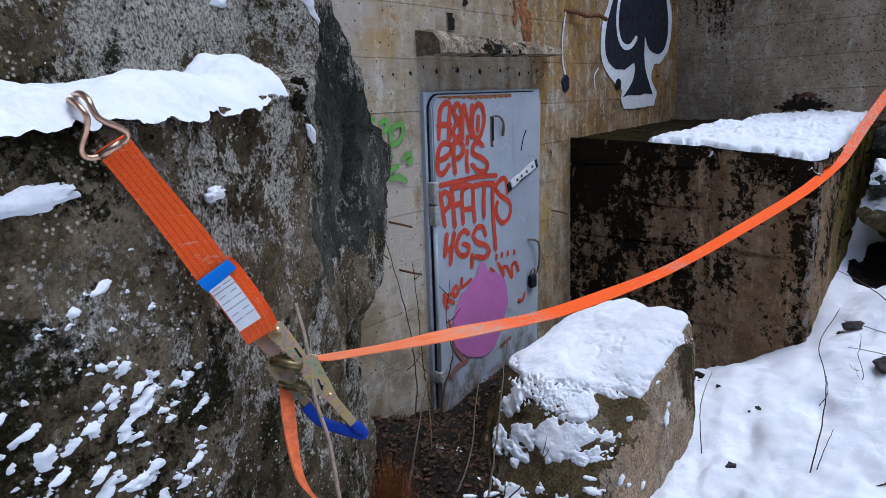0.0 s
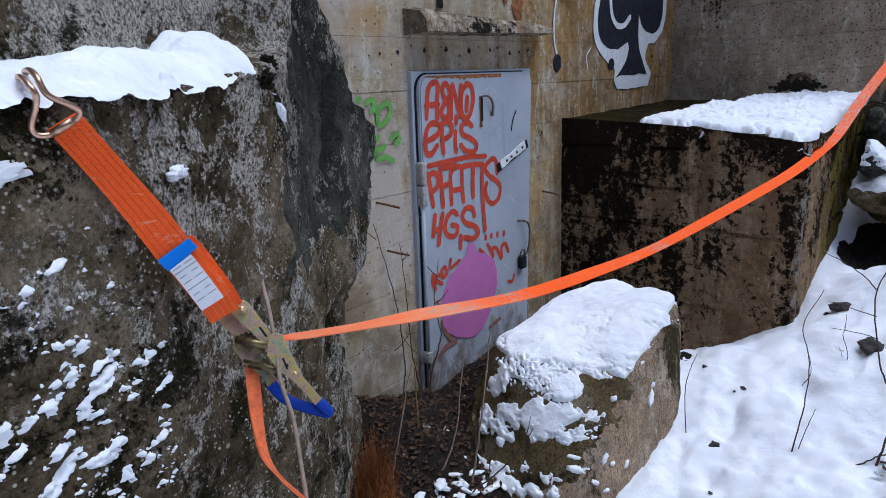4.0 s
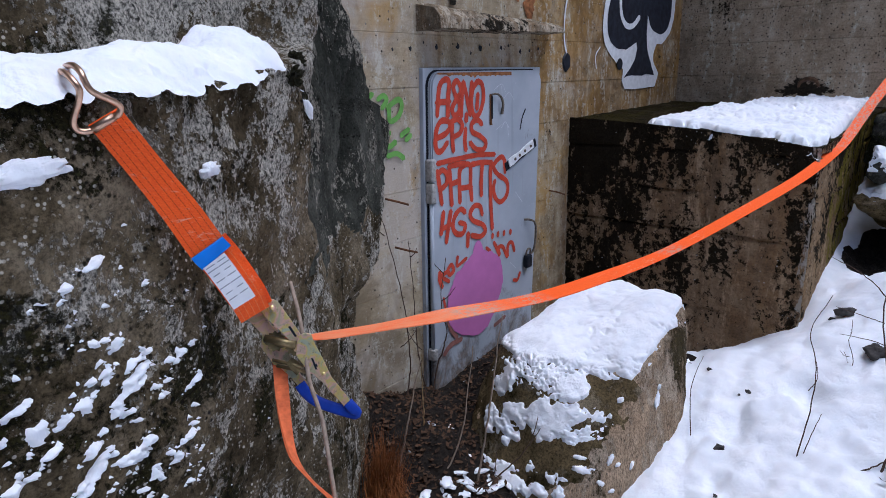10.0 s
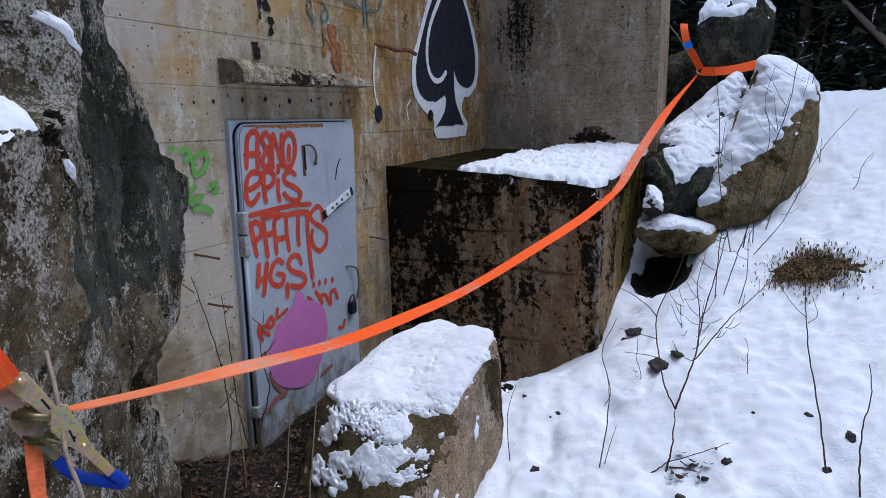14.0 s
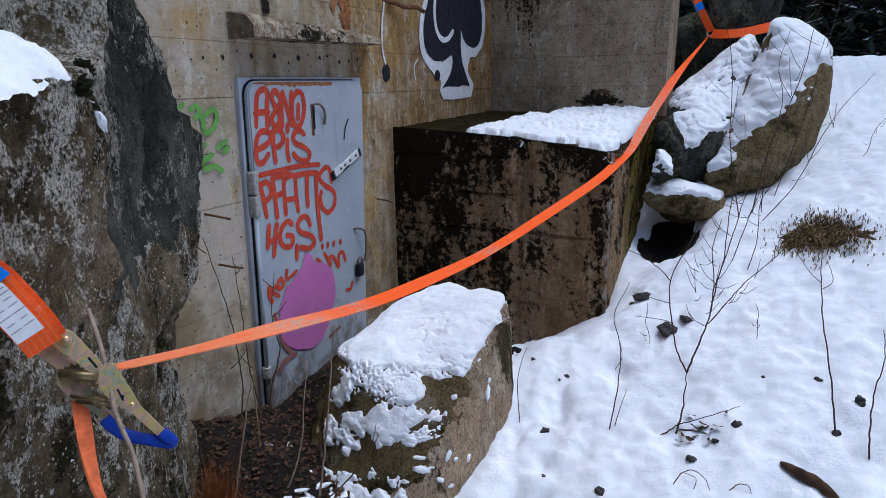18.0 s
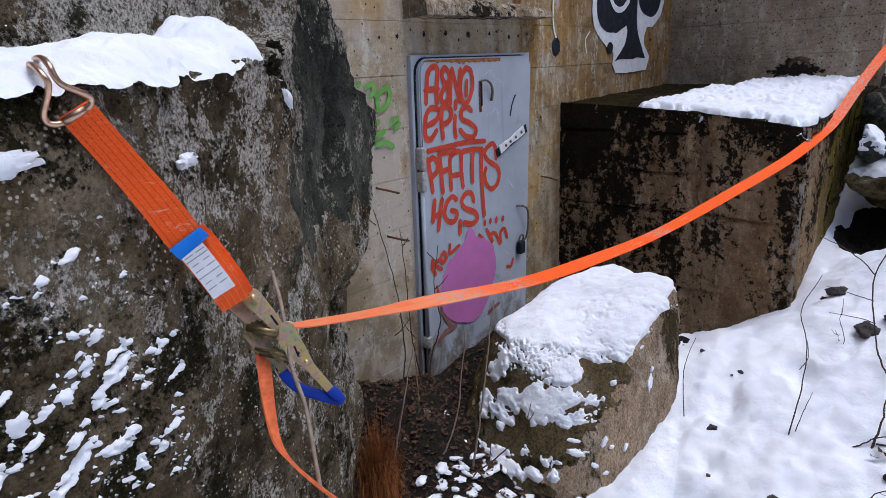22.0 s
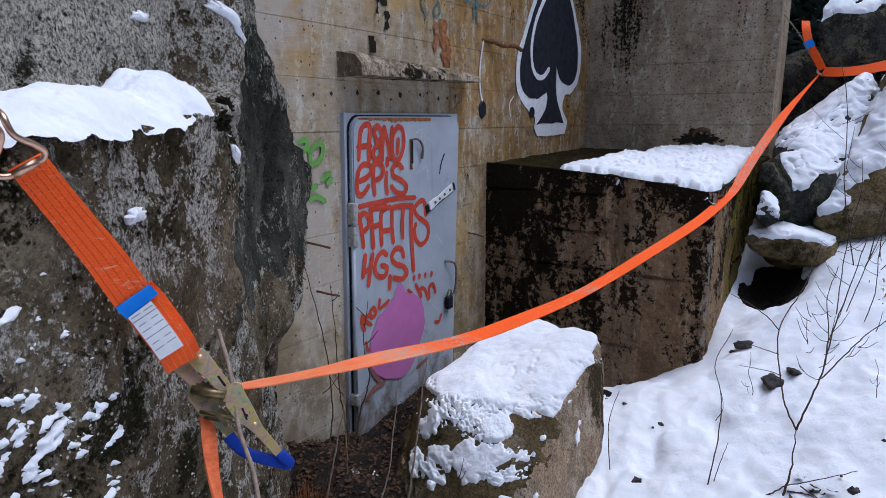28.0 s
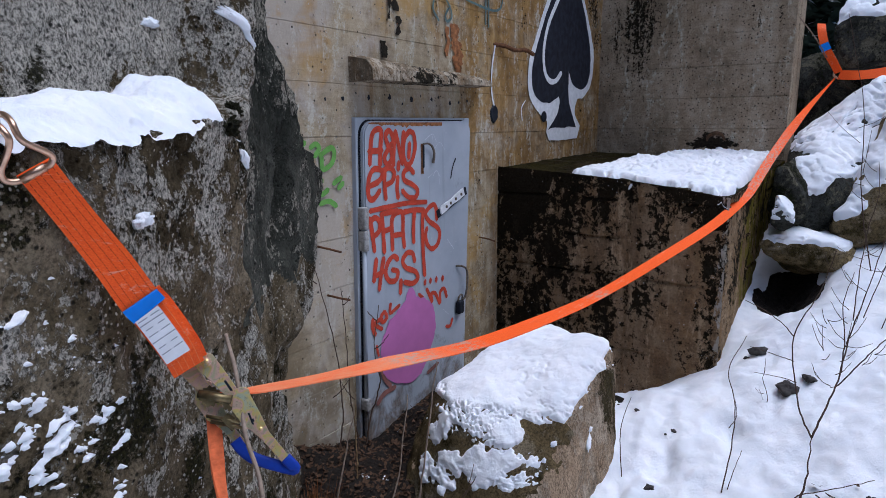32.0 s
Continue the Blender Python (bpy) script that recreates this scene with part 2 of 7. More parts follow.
def make_boulder(name, stops, lich, crusts=0.0, moss=0.0, along=1.0, disc_share=0.64, flecks=0.85):
    """Weathered rock under crisp crusts of grey lichen, round pale discs, flecks, black pores and dark moss."""
    m, n, l, b = mat_base(name, 0.88, 0, 0.05)
    v = coords(n, l)
    tall = coords(n, l, (1, 1, along))
    big = noise_of(n, l, tall, 5, 6, 0.6)
    mid = noise_of(n, l, tall, 24, 7, 0.72)
    fine = noise_of(n, l, v, 190, 6, 0.75)
    col = ramp_of(n, l, math_of(n, l, "ADD", math_of(n, l, "MULTIPLY", big, 0.5), math_of(n, l, "MULTIPLY", mid, 0.5)), [(0.38, stops[0]), (0.5, stops[1]), (0.60, stops[2])])
    col = mix_of(n, l, 0.8, col, ramp_of(n, l, fine, [(0.38, 0.30), (0.50, 0.85), (0.60, 1.15)]), "MULTIPLY")
    # lichen thrives towards the broken edge and above the shelf, and thins out low down
    east = axis_of(n, l, v, "X", -1.95, -1.50, -0.10, 0.06)
    low = axis_of(n, l, v, "Z", -0.34, -0.02, -0.07, 0.0)
    high = axis_of(n, l, v, "Z", 0.18, 0.30, 0.0, 0.11)
    grow = math_of(n, l, "ADD", math_of(n, l, "ADD", east, low), high)
    where = noise_of(n, l, tall, 7, 5, 0.65)
    crust = noise_of(n, l, tall, 46, 9, 0.80)
    crumbs = noise_of(n, l, v, 130, 5, 0.7)
    ls = math_of(n, l, "ADD", math_of(n, l, "ADD", math_of(n, l, "MULTIPLY", where, 1.1), grow), math_of(n, l, "ADD", crust, math_of(n, l, "MULTIPLY", crumbs, 0.35)))
    lm = ramp_of(n, l, math_of(n, l, "MULTIPLY", ls, 0.5), [(0.628 - crusts * 0.5, 0), (0.640 - crusts * 0.5, 1)])
    speck = noise_of(n, l, tall, 230, 5, 0.75)
    lcol = ramp_of(n, l, speck, [(0.38, tuple(c * 0.14 for c in lich)), (0.46, tuple(c * 0.60 for c in lich)), (0.58, tuple(min(0.75, c * 1.45) for c in lich))])
    col = mix_of(n, l, math_of(n, l, "MULTIPLY", lm, 0.94), col, lcol)
    for size, share in ((26, disc_share), (60, disc_share + 0.06)):
        vo = n.new("ShaderNodeTexVoronoi")
        vo.inputs["Scale"].default_value = size
        l.new(mix_of(n, l, 0.10, v, noise_of(n, l, v, size * 2, 4, 0.8)), vo.inputs["Vector"])
        sep = n.new("ShaderNodeSeparateColor")
        l.new(vo.outputs["Color"], sep.inputs[0])
        disc = math_of(n, l, "MULTIPLY", ramp_of(n, l, math_of(n, l, "ADD", vo.outputs["Distance"], math_of(n, l, "MULTIPLY", fine, 0.45)), [(0.44, 0.85), (0.52, 0)]), ramp_of(n, l, sep.outputs[0], [(share, 0), (share + 0.04, 1)]))
        tone = ramp_of(n, l, sep.outputs[1], [(0.2, tuple(c * 0.38 for c in lich)), (0.9, tuple(c * 0.95 for c in lich))])
        col = mix_of(n, l, disc, col, mix_of(n, l, 0.6, tone, ramp_of(n, l, speck, [(0.40, 0.45), (0.55, 1.0)]), "MULTIPLY"))
    ms = math_of(n, l, "ADD", noise_of(n, l, v, 6.5, 4, 0.6, 0.8), math_of(n, l, "MULTIPLY", noise_of(n, l, v, 80, 7, 0.8), 0.7))
    mm = ramp_of(n, l, math_of(n, l, "MULTIPLY", math_of(n, l, "SUBTRACT", ms, math_of(n, l, "MULTIPLY", grow, 1.1)), 0.5), [(0.4625 - moss * 0.5, 0), (0.48 - moss * 0.5, 1)])
    mcol = ramp_of(n, l, fine, [(0.4, (0.003, 0.003, 0.002)), (0.7, (0.035, 0.032, 0.008))])
    col = mix_of(n, l, math_of(n, l, "MULTIPLY", mm, 0.94), col, mcol)
    pit = n.new("ShaderNodeTexVoronoi")
    pit.inputs["Scale"].default_value = 75
    l.new(v, pit.inputs["Vector"])
    pits = math_of(n, l, "MULTIPLY", ramp_of(n, l, pit.outputs["Distance"], [(0.14, 0.9), (0.26, 0)]), ramp_of(n, l, noise_of(n, l, v, 11, 4, 0.7), [(0.48, 0), (0.56, 1)]))
    col = mix_of(n, l, pits, col, (0.008, 0.008, 0.007))
    fleck = n.new("ShaderNodeTexVoronoi")
    fleck.inputs["Scale"].default_value = 110
    l.new(v, fleck.inputs["Vector"])
    fl = math_of(n, l, "MULTIPLY", ramp_of(n, l, fleck.outputs["Distance"], [(0.18, flecks), (0.28, 0)]), ramp_of(n, l, noise_of(n, l, v, 15, 5, 0.7), [(0.50, 0), (0.58, 1)]))
    col = mix_of(n, l, fl, col, tuple(min(0.7, c * 1.25) for c in lich))
    l.new(col, b.inputs["Base Color"])
    h = math_of(n, l, "ADD", math_of(n, l, "ADD", math_of(n, l, "MULTIPLY", fine, 0.6), math_of(n, l, "MULTIPLY", lm, speck)), math_of(n, l, "ADD", mid, math_of(n, l, "SUBTRACT", math_of(n, l, "MULTIPLY", mm, 0.8), pits)))
    bump_of(n, l, b, h, 0.9, 0.007)
    return m


def make_snow(name):
    m, n, l, b = mat_base(name, 0.7, 0, 0.35)
    v = coords(n, l)
    crumb = noise_of(n, l, v, 150, 5, 0.7)
    clod = noise_of(n, l, v, 34, 5, 0.65, 0.3)
    g = noise_of(n, l, v, 8, 5, 0.6)
    l.new(ramp_of(n, l, g, [(0.3, (0.76, 0.79, 0.83)), (0.7, (0.89, 0.90, 0.92))]), b.inputs["Base Color"])
    b.inputs["Subsurface Weight"].default_value = 0.12
    b.inputs["Subsurface Radius"].default_value = (0.008, 0.01, 0.012)
    rough = math_of(n, l, "MULTIPLY", clod, ramp_of(n, l, noise_of(n, l, v, 3.5, 4, 0.6), [(0.42, 0.25), (0.6, 1.6)]))
    bump_of(n, l, b, math_of(n, l, "ADD", math_of(n, l, "MULTIPLY", crumb, 0.30), math_of(n, l, "ADD", math_of(n, l, "MULTIPLY", rough, 0.7), g)), 0.5, 0.014)
    return m


SNOW = make_snow("snow")
# the last tint paints the shade at the wall's foot, broken up by noise
WALL = make_concrete("door_wall_concrete", ((0.25, 0.195, 0.120), (0.455, 0.372, 0.245), (0.58, 0.495, 0.355)), 0.02, (("Z", 0.2, 1.0, -0.05, 0.05), ("X", 2.1, 2.75, 0.0, 0.10)), 0.22, 0.62, (("X", 0.3, 1.4, -0.10, 0.11), ("Z", -0.3, 0.2, -0.08, 0.0)), 0.05, (), 48.0, 0.36,
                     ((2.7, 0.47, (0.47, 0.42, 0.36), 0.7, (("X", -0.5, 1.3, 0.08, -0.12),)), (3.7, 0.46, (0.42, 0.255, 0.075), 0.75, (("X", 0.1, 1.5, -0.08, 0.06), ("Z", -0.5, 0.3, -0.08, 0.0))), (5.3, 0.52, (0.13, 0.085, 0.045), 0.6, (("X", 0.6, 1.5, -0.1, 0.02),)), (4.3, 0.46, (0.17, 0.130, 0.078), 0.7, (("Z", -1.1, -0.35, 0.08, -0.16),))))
REAR = make_concrete("rear_wall_concrete", ((0.21, 0.168, 0.112), (0.39, 0.315, 0.22), (0.53, 0.45, 0.335)), 0.115, (("Z", 0.10, 0.75, -0.11, 0.06), ("Y", -0.52, -0.36, -0.15, 0.03), ("Y", -0.20, -0.04, 0.0, -0.09)), 0.8, 0.2, (), 0.03, (), 48.0, 0.6)
LEDGE = make_concrete("ledge_concrete", ((0.08, 0.066, 0.046), (0.19, 0.16, 0.115), (0.38, 0.335, 0.26)), 0.15, (("X", 0.95, 0.6, -0.22, 0.03), ("X", 0.1, 0.35, -0.12, 0.05)), 0.1, 0.4, (), 0.09, (), 26.0, 0.6)
BLOCK = make_concrete("block_concrete", ((0.10, 0.065, 0.036), (0.215, 0.148, 0.086), (0.31, 0.225, 0.138)), 0.255, (("Z", -0.85, -0.08, -0.085, 0.085), ("Y", -1.1, -0.2, -0.04, 0.035)), 0.15, 0.35, (), 0.05, (("D", 0.06, -0.05, (0.36, 0.33, 0.28), 0.67), ("Y", -1.255, -1.275, (0.13, 0.105, 0.016), 0.76)), 24.0, 0.6)
BOULDER = make_boulder("lichened_boulder", ((0.030, 0.022, 0.011), (0.102, 0.078, 0.044), (0.205, 0.165, 0.108)), (0.44, 0.41, 0.345), -0.015, -0.015, 0.75, 0.72)
SLATE = make_boulder("dark_slate", ((0.014, 0.015, 0.012), (0.046, 0.047, 0.037), (0.098, 0.097, 0.078)), (0.28, 0.26, 0.21), -0.13, -0.04, 0.5, 0.90, 0.25)
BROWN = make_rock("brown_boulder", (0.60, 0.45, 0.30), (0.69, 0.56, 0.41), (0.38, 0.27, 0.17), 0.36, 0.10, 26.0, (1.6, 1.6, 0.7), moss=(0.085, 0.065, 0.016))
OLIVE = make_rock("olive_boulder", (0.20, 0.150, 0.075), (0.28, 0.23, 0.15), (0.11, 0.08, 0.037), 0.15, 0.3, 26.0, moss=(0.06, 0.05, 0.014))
MOSSY = make_rock("mossy_boulder", (0.31, 0.232, 0.118), (0.36, 0.285, 0.175), (0.15, 0.112, 0.052), 0.22, 0.25, 18.0, moss=(0.10, 0.078, 0.022))
GREYROCK = make_rock("grey_boulder", (0.08, 0.08, 0.068), (0.19, 0.175, 0.12), (0.028, 0.028, 0.022), 0.3, 0.35, 18.0)


def make_webbing():
    m, n, l, b = mat_base("orange_webbing", 0.7, 0, 0.25)
    v = coords(n, l)
    weave = noise_of(n, l, coords(n, l, (1, 4, 4)), 260, 3, 0.6)
    col = ramp_of(n, l, weave, [(0.3, (0.78, 0.068, 0.004)), (0.7, (1.0, 0.150, 0.010))])
    dirt = noise_of(n, l, coords(n, l, (0.6, 3, 3)), 22, 7, 0.8, 0.5)
    col = mix_of(n, l, ramp_of(n, l, math_of(n, l, "ADD", dirt, math_of(n, l, "MULTIPLY", noise_of(n, l, v, 2.4, 2), 0.55)), [(0.89, 0), (0.97, 0.60)]), col, (0.82, 0.46, 0.34))
    col = mix_of(n, l, ramp_of(n, l, noise_of(n, l, v, 30, 6, 0.8), [(0.64, 0), (0.74, 0.5)]), col, (0.30, 0.05, 0.01))
    worn = math_of(n, l, "MULTIPLY", axis_of(n, l, v, "X", -1.50, -1.44), axis_of(n, l, v, "X", -0.95, -1.12))
    worn = math_of(n, l, "MULTIPLY", worn, ramp_of(n, l, noise_of(n, l, coords(n, l, (2, 8, 8)), 6, 5, 0.7), [(0.35, 0.35), (0.6, 0.9)]))
    col = mix_of(n, l, worn, col, (0.80, 0.27, 0.12))
    rubbed = ramp_of(n, l, noise_of(n, l, coords(n, l, (1, 3, 3)), 34, 6, 0.75), [(0.47, 0), (0.54, 0.85)])
    for lo, hi, edge in ((-1.17, -1.04, 0.03), (-0.97, -0.89, 0.03), (-0.30, -0.22, 0.03), (1.55, 2.15, 0.2)):
        scuff = math_of(n, l, "MULTIPLY", axis_of(n, l, v, "X", lo - edge, lo + edge), axis_of(n, l, v, "X", hi + edge, hi - edge))
        col = mix_of(n, l, math_of(n, l, "MULTIPLY", scuff, rubbed), col, (0.50, 0.33, 0.25))
    l.new(col, b.inputs["Base Color"])
    bump_of(n, l, b, weave, 0.4, 0.001)
    return m


ORANGE = make_webbing()
FADED_ORANGE = plain("faded_orange_webbing", (0.60, 0.135, 0.045), 0.8, 0, 0.25, 90, 0.4)
PALE_STITCH = plain("pale_stitching", (0.90, 0.27, 0.11), 0.9)
STITCH = plain("dark_stitching", (0.40, 0.05, 0.01), 0.9)
BLUE = plain("blue_vinyl", (0.02, 0.20, 0.72), 0.4, 0, 0.1)
WHITE = plain("white_tag", (0.75, 0.76, 0.78), 0.5, 0, 0.08)
GREY_PRINT = plain("grey_print", (0.30, 0.31, 0.34), 0.6, 0, 0.1)


def make_zinc():
    m, n, l, b = mat_base("yellow_zinc", 0.36, 0.75, 0.4)
    v = coords(n, l)
    col = ramp_of(n, l, noise_of(n, l, v, 42, 3, 0.5, 0.8), [(0.36, (0.60, 0.63, 0.44)), (0.46, (0.82, 0.66, 0.22)), (0.54, (0.86, 0.56, 0.44)), (0.64, (0.60, 0.54, 0.32))])
    col = mix_of(n, l, ramp_of(n, l, noise_of(n, l, v, 160, 6, 0.8), [(0.55, 0), (0.68, 0.7)]), col, (0.12, 0.09, 0.05))
    l.new(col, b.inputs["Base Color"])
    return m


ZINC = make_zinc()
DARK_STEEL = plain("dark_steel", (0.20, 0.155, 0.075), 0.4, 0.7, 0.5, 60, 0.2)
HOOKMETAL = plain("copper_zinc", (0.62, 0.40, 0.27), 0.3, 0.9, 0.25, 60, 0.1)
GRIP = plain("blue_grip", (0.012, 0.04, 0.30), 0.5, 0, 0.2)
BARK = plain("dark_bark", (0.075, 0.048, 0.034), 0.85, 0, 0.35, 120)
PALE = plain("pale_dry_stem", (0.26, 0.20, 0.15), 0.85, 0, 0.3, 90)
GRASS = plain("dry_grass", (0.21, 0.075, 0.020), 0.9, 0, 0.5, 60)
TAN = plain("tan_dead_grass", (0.22, 0.15, 0.07), 0.9, 0, 0.5, 60)
LITTER = plain("leaf_litter", (0.062, 0.035, 0.019), 0.9, 0, 0.6, 30)
TURF = plain("matted_turf", (0.05, 0.034, 0.016), 0.95, 0, 0.7, 45, 0.9, 0.01)
SOIL = plain("dark_soil", (0.011, 0.008, 0.0055), 0.95, 0, 0.8, 60, 1.0, 0.012)
CRUST = make_rock("mossy_dirt_crust", (0.060, 0.042, 0.020), (0.11, 0.085, 0.04), (0.012, 0.009, 0.005), 0.15, 0.75, 24.0, moss=(0.055, 0.044, 0.010))
STONE = plain("dark_stone", (0.05, 0.045, 0.042), 0.9, 0, 0.4, 50)


def make_door_paint():
    m, n, l, b = mat_base("grey_door_paint", 0.5, 0, 0.4)
    v = coords(n, l)
    f = noise_of(n, l, v, 4, 5, 0.6)
    col = ramp_of(n, l, f, [(0.3, (0.33, 0.365, 0.41)), (0.7, (0.43, 0.465, 0.51))])
    s = noise_of(n, l, coords(n, l, (1, 1, 2)), 22, 7, 0.75)
    col = mix_of(n, l, ramp_of(n, l, s, [(0.62, 0), (0.72, 0.6)]), col, (0.55, 0.57, 0.60))
    k = noise_of(n, l, coords(n, l, (9, 9, 0.6)), 2.0, 5, 0.6)
    col = mix_of(n, l, ramp_of(n, l, k, [(0.6, 0), (0.75, 0.5)]), col, (0.20, 0.22, 0.23))
    # brown dirt patches, thickened towards the foot to paint the shade there too
    grime_and_shade = math_of(n, l, "ADD", noise_of(n, l, coords(n, l, (1.6, 1.6, 1)), 5, 7, 0.72, 0.4), axis_of(n, l, v, "Z", -1.25, -0.75, 0.16, -0.14))
    col = mix_of(n, l, ramp_of(n, l, grime_and_shade, [(0.50, 0), (0.66, 0.85)]), col, ramp_of(n, l, s, [(0.4, (0.055, 0.045, 0.032)), (0.62, (0.17, 0.115, 0.065))]))
    l.new(col, b.inputs["Base Color"])
    bump_of(n, l, b, s, 0.15, 0.003)
    return m


DOORPAINT = make_door_paint()
RUST_STAIN = plain("rust_stain", (0.27, 0.115, 0.045), 0.95, 0, 0.6, 50, 0.3)
MOSS = plain("black_moss", (0.016, 0.015, 0.006), 0.95, 0, 0.8, 120, 1.0, 0.006)
RUST = plain("rust", (0.12, 0.055, 0.024), 0.9, 0, 0.5, 60, 0.5)
RUSTY_GREY = plain("rusty_grey_iron", (0.16, 0.13, 0.10), 0.7, 0.2, 0.5, 80, 0.3)
RED = plain("red_spray", (0.47, 0.058, 0.028), 0.6, 0, 0.22, 30)
FADED_RED = plain("faded_red_spray", (0.24, 0.11, 0.09), 0.6, 0, 0.25, 30)
HINGE = plain("chipped_grey_iron", (0.34, 0.33, 0.31), 0.6, 0.1, 0.4, 70, 0.3)
SPADE_BLACK = plain("worn_black_paint", (0.016, 0.018, 0.026), 0.6, 0, 0.7, 26)
MOULD = plain("black_mould", (0.017, 0.013, 0.008), 0.95, 0, 0.7, 90, 0.6)
PINK = plain("pink_spray", (0.50, 0.165, 0.40), 0.6, 0, 0.08, 12)
GREEN = plain("green_spray", (0.15, 0.34, 0.07), 0.7, 0, 0.2)
BLACKP = plain("black_paint", (0.012, 0.014, 0.02), 0.55, 0, 0.5, 20)
WHITEP = plain("white_paint", (0.70, 0.71, 0.72), 0.6, 0, 0.12, 30)
SCRATCH = plain("scratched_paint", (0.52, 0.55, 0.58), 0.6)
TEALP = plain("teal_marker", (0.10, 0.15, 0.14), 0.7, 0, 0.3)


# ---------- mesh helpers ----------
def part(name, bm, material, parent=None, label="", smooth=True):
    me = bpy.data.meshes.new(name)
    if isinstance(bm, bmesh.types.BMesh):
        bm.to_mesh(me)
        bm.free()
    else:
        me.from_pydata(bm[0], [], bm[1])
    mats = material if isinstance(material, (list, tuple)) else [material]
    for mm in mats:
        me.materials.append(mm)
    if smooth:
        me.polygons.foreach_set("use_smooth", [True] * len(me.polygons))
    ob = new(name, me)
    if parent:
        ob.parent = parent
    if label:
        ob["label"] = label
    return ob


def empty(name, at, label, category, group="", kind=""):
    ob = new(name)
    ob.empty_display_size = 0.05
    ob.location = at
    return tagged(ob, label, category, group, kind)


def fbm(p, octaves=4, gain=0.5):
    s, a, f = 0.0, 1.0, 1.0
    for _ in range(octaves):
        s += a * noise.noise(Vector(p) * f)
        a *= gain
        f *= 2.03
    return s


def lerp_table(x, table):
    """Linear interpolation in ((x, y), ...)."""
    if x <= table[0][0]:
        return table[0][1]
    for (a, p), (b, q) in zip(table, table[1:]):
        if x <= b:
            return p + (q - p) * (x - a) / (b - a)
    return table[-1][1]


def step(a, b, x):
    k = min(1.0, max(0.0, (x - a) / (b - a)))
    return k * k * (3 - 2 * k)


def box_bm(lo, hi, bevel=0.0, seg=2):
    bm = bmesh.new()
    bmesh.ops.create_cube(bm, size=1)
    for v in bm.verts:
        v.co = [l + (h - l) * (c + 0.5) for l, h, c in zip(lo, hi, v.co)]
    if bevel:
        bmesh.ops.bevel(bm, geom=bm.edges[:], offset=bevel, segments=seg, affect="EDGES", profile=0.5)
    return bm


def tube(points, radii, sides=6, bm=None):
    """A tapered tube along a polyline."""
    bm = bm or bmesh.new()
    pts = [Vector(p) for p in points]
    if isinstance(radii, (int, float)):
        radii = [radii] * len(pts)
    rings, side = [], None
    for i, p in enumerate(pts):
        d = (pts[min(i + 1, len(pts) - 1)] - pts[max(i - 1, 0)]).normalized()
        if side is None:
            side = d.orthogonal().normalized()
        side = (side - d * side.dot(d)).normalized()
        up = d.cross(side)
        rings.append([bm.verts.new(p + radii[i] * (math.cos(a) * side + math.sin(a) * up)) for a in (2 * math.pi * k / sides for k in range(sides))])
    for a, b in zip(rings, rings[1:]):
        for k in range(sides):
            bm.faces.new((a[k], a[(k + 1) % sides], b[(k + 1) % sides], b[k]))
    bm.faces.new(rings[0][::-1])
    bm.faces.new(rings[-1])
    return bm


def curve_points(ctrl, n=24):
    """Catmull-Rom through the control points."""
    c = [Vector(p) for p in ctrl]
    c = [2 * c[0] - c[1], *c, 2 * c[-1] - c[-2]]
    out = []
    segs = len(c) - 3
    for i in range(n + 1):
        s = i / n * segs
        k = min(int(s), segs - 1)
        t = s - k
        a, b, d, e = c[k : k + 4]
        out.append(0.5 * ((2 * b) + (d - a) * t + (2 * a - 5 * b + 4 * d - e) * t * t + (3 * b - a - 3 * d + e) * t ** 3))
    return out


def band(points, across, width, thick=0.0025, bm=None):
    """A flat webbing band: points along it and the direction across it at each point."""
    bm = bm or bmesh.new()
    rows = []
    for i, p in enumerate(points):
        t = (points[min(i + 1, len(points) - 1)] - points[max(i - 1, 0)]).normalized()
        a = across[i] - t * across[i].dot(t)
        a.normalize()
        n = t.cross(a)
        w = width[i] if isinstance(width, (list, tuple)) else width
        rows.append([bm.verts.new(p + a * w * k + n * thick * m) for k, m in ((-0.5, -0.5), (0.5, -0.5), (0.5, 0.5), (-0.5, 0.5))])
    for r, s in zip(rows, rows[1:]):
        for k in range(4):
            bm.faces.new((r[k], r[(k + 1) % 4], s[(k + 1) % 4], s[k]))
    bm.faces.new(rows[0][::-1])
    bm.faces.new(rows[-1])
    return bm


def flat_stroke(points, width, bm, lift):
    """A painted stroke on a wall in the x-z plane, at y = -lift, with rounded ends."""
    pts = [Vector((p[0], 0, p[1])) for p in points]
    if len(pts) > 2:
        pts = curve_points(pts, 5 * len(pts))
    left, right = [], []
    for i, p in enumerate(pts):
        d = (pts[min(i + 1, len(pts) - 1)] - pts[max(i - 1, 0)]).normalized()
        s = Vector((-d.z, 0, d.x))
        w = width * (0.5 + 0.08 * noise.noise(p * 31))
        left.append(p + s * w)
        right.append(p - s * w)
    d0, d1 = (pts[0] - pts[1]).normalized(), (pts[-1] - pts[-2]).normalized()
    loop = [pts[0] + d0 * width * 0.45, *left, pts[-1] + d1 * width * 0.45, *right[::-1]]
    n = len(pts)
    total = len(pts)
    rank = [0, *range(total), total, *range(total - 1, -1, -1)]
    vs = [bm.verts.new((p.x, -lift - 0.0009 * q / total, p.z)) for p, q in zip(loop, rank)]
    bm.faces.new((vs[0], vs[1], vs[-1]))
    for i in range(n - 1):
        bm.faces.new((vs[1 + i], vs[2 + i], vs[-2 - i], vs[-1 - i]))
    bm.faces.new((vs[n], vs[n + 1], vs[n + 2]))
    return bm


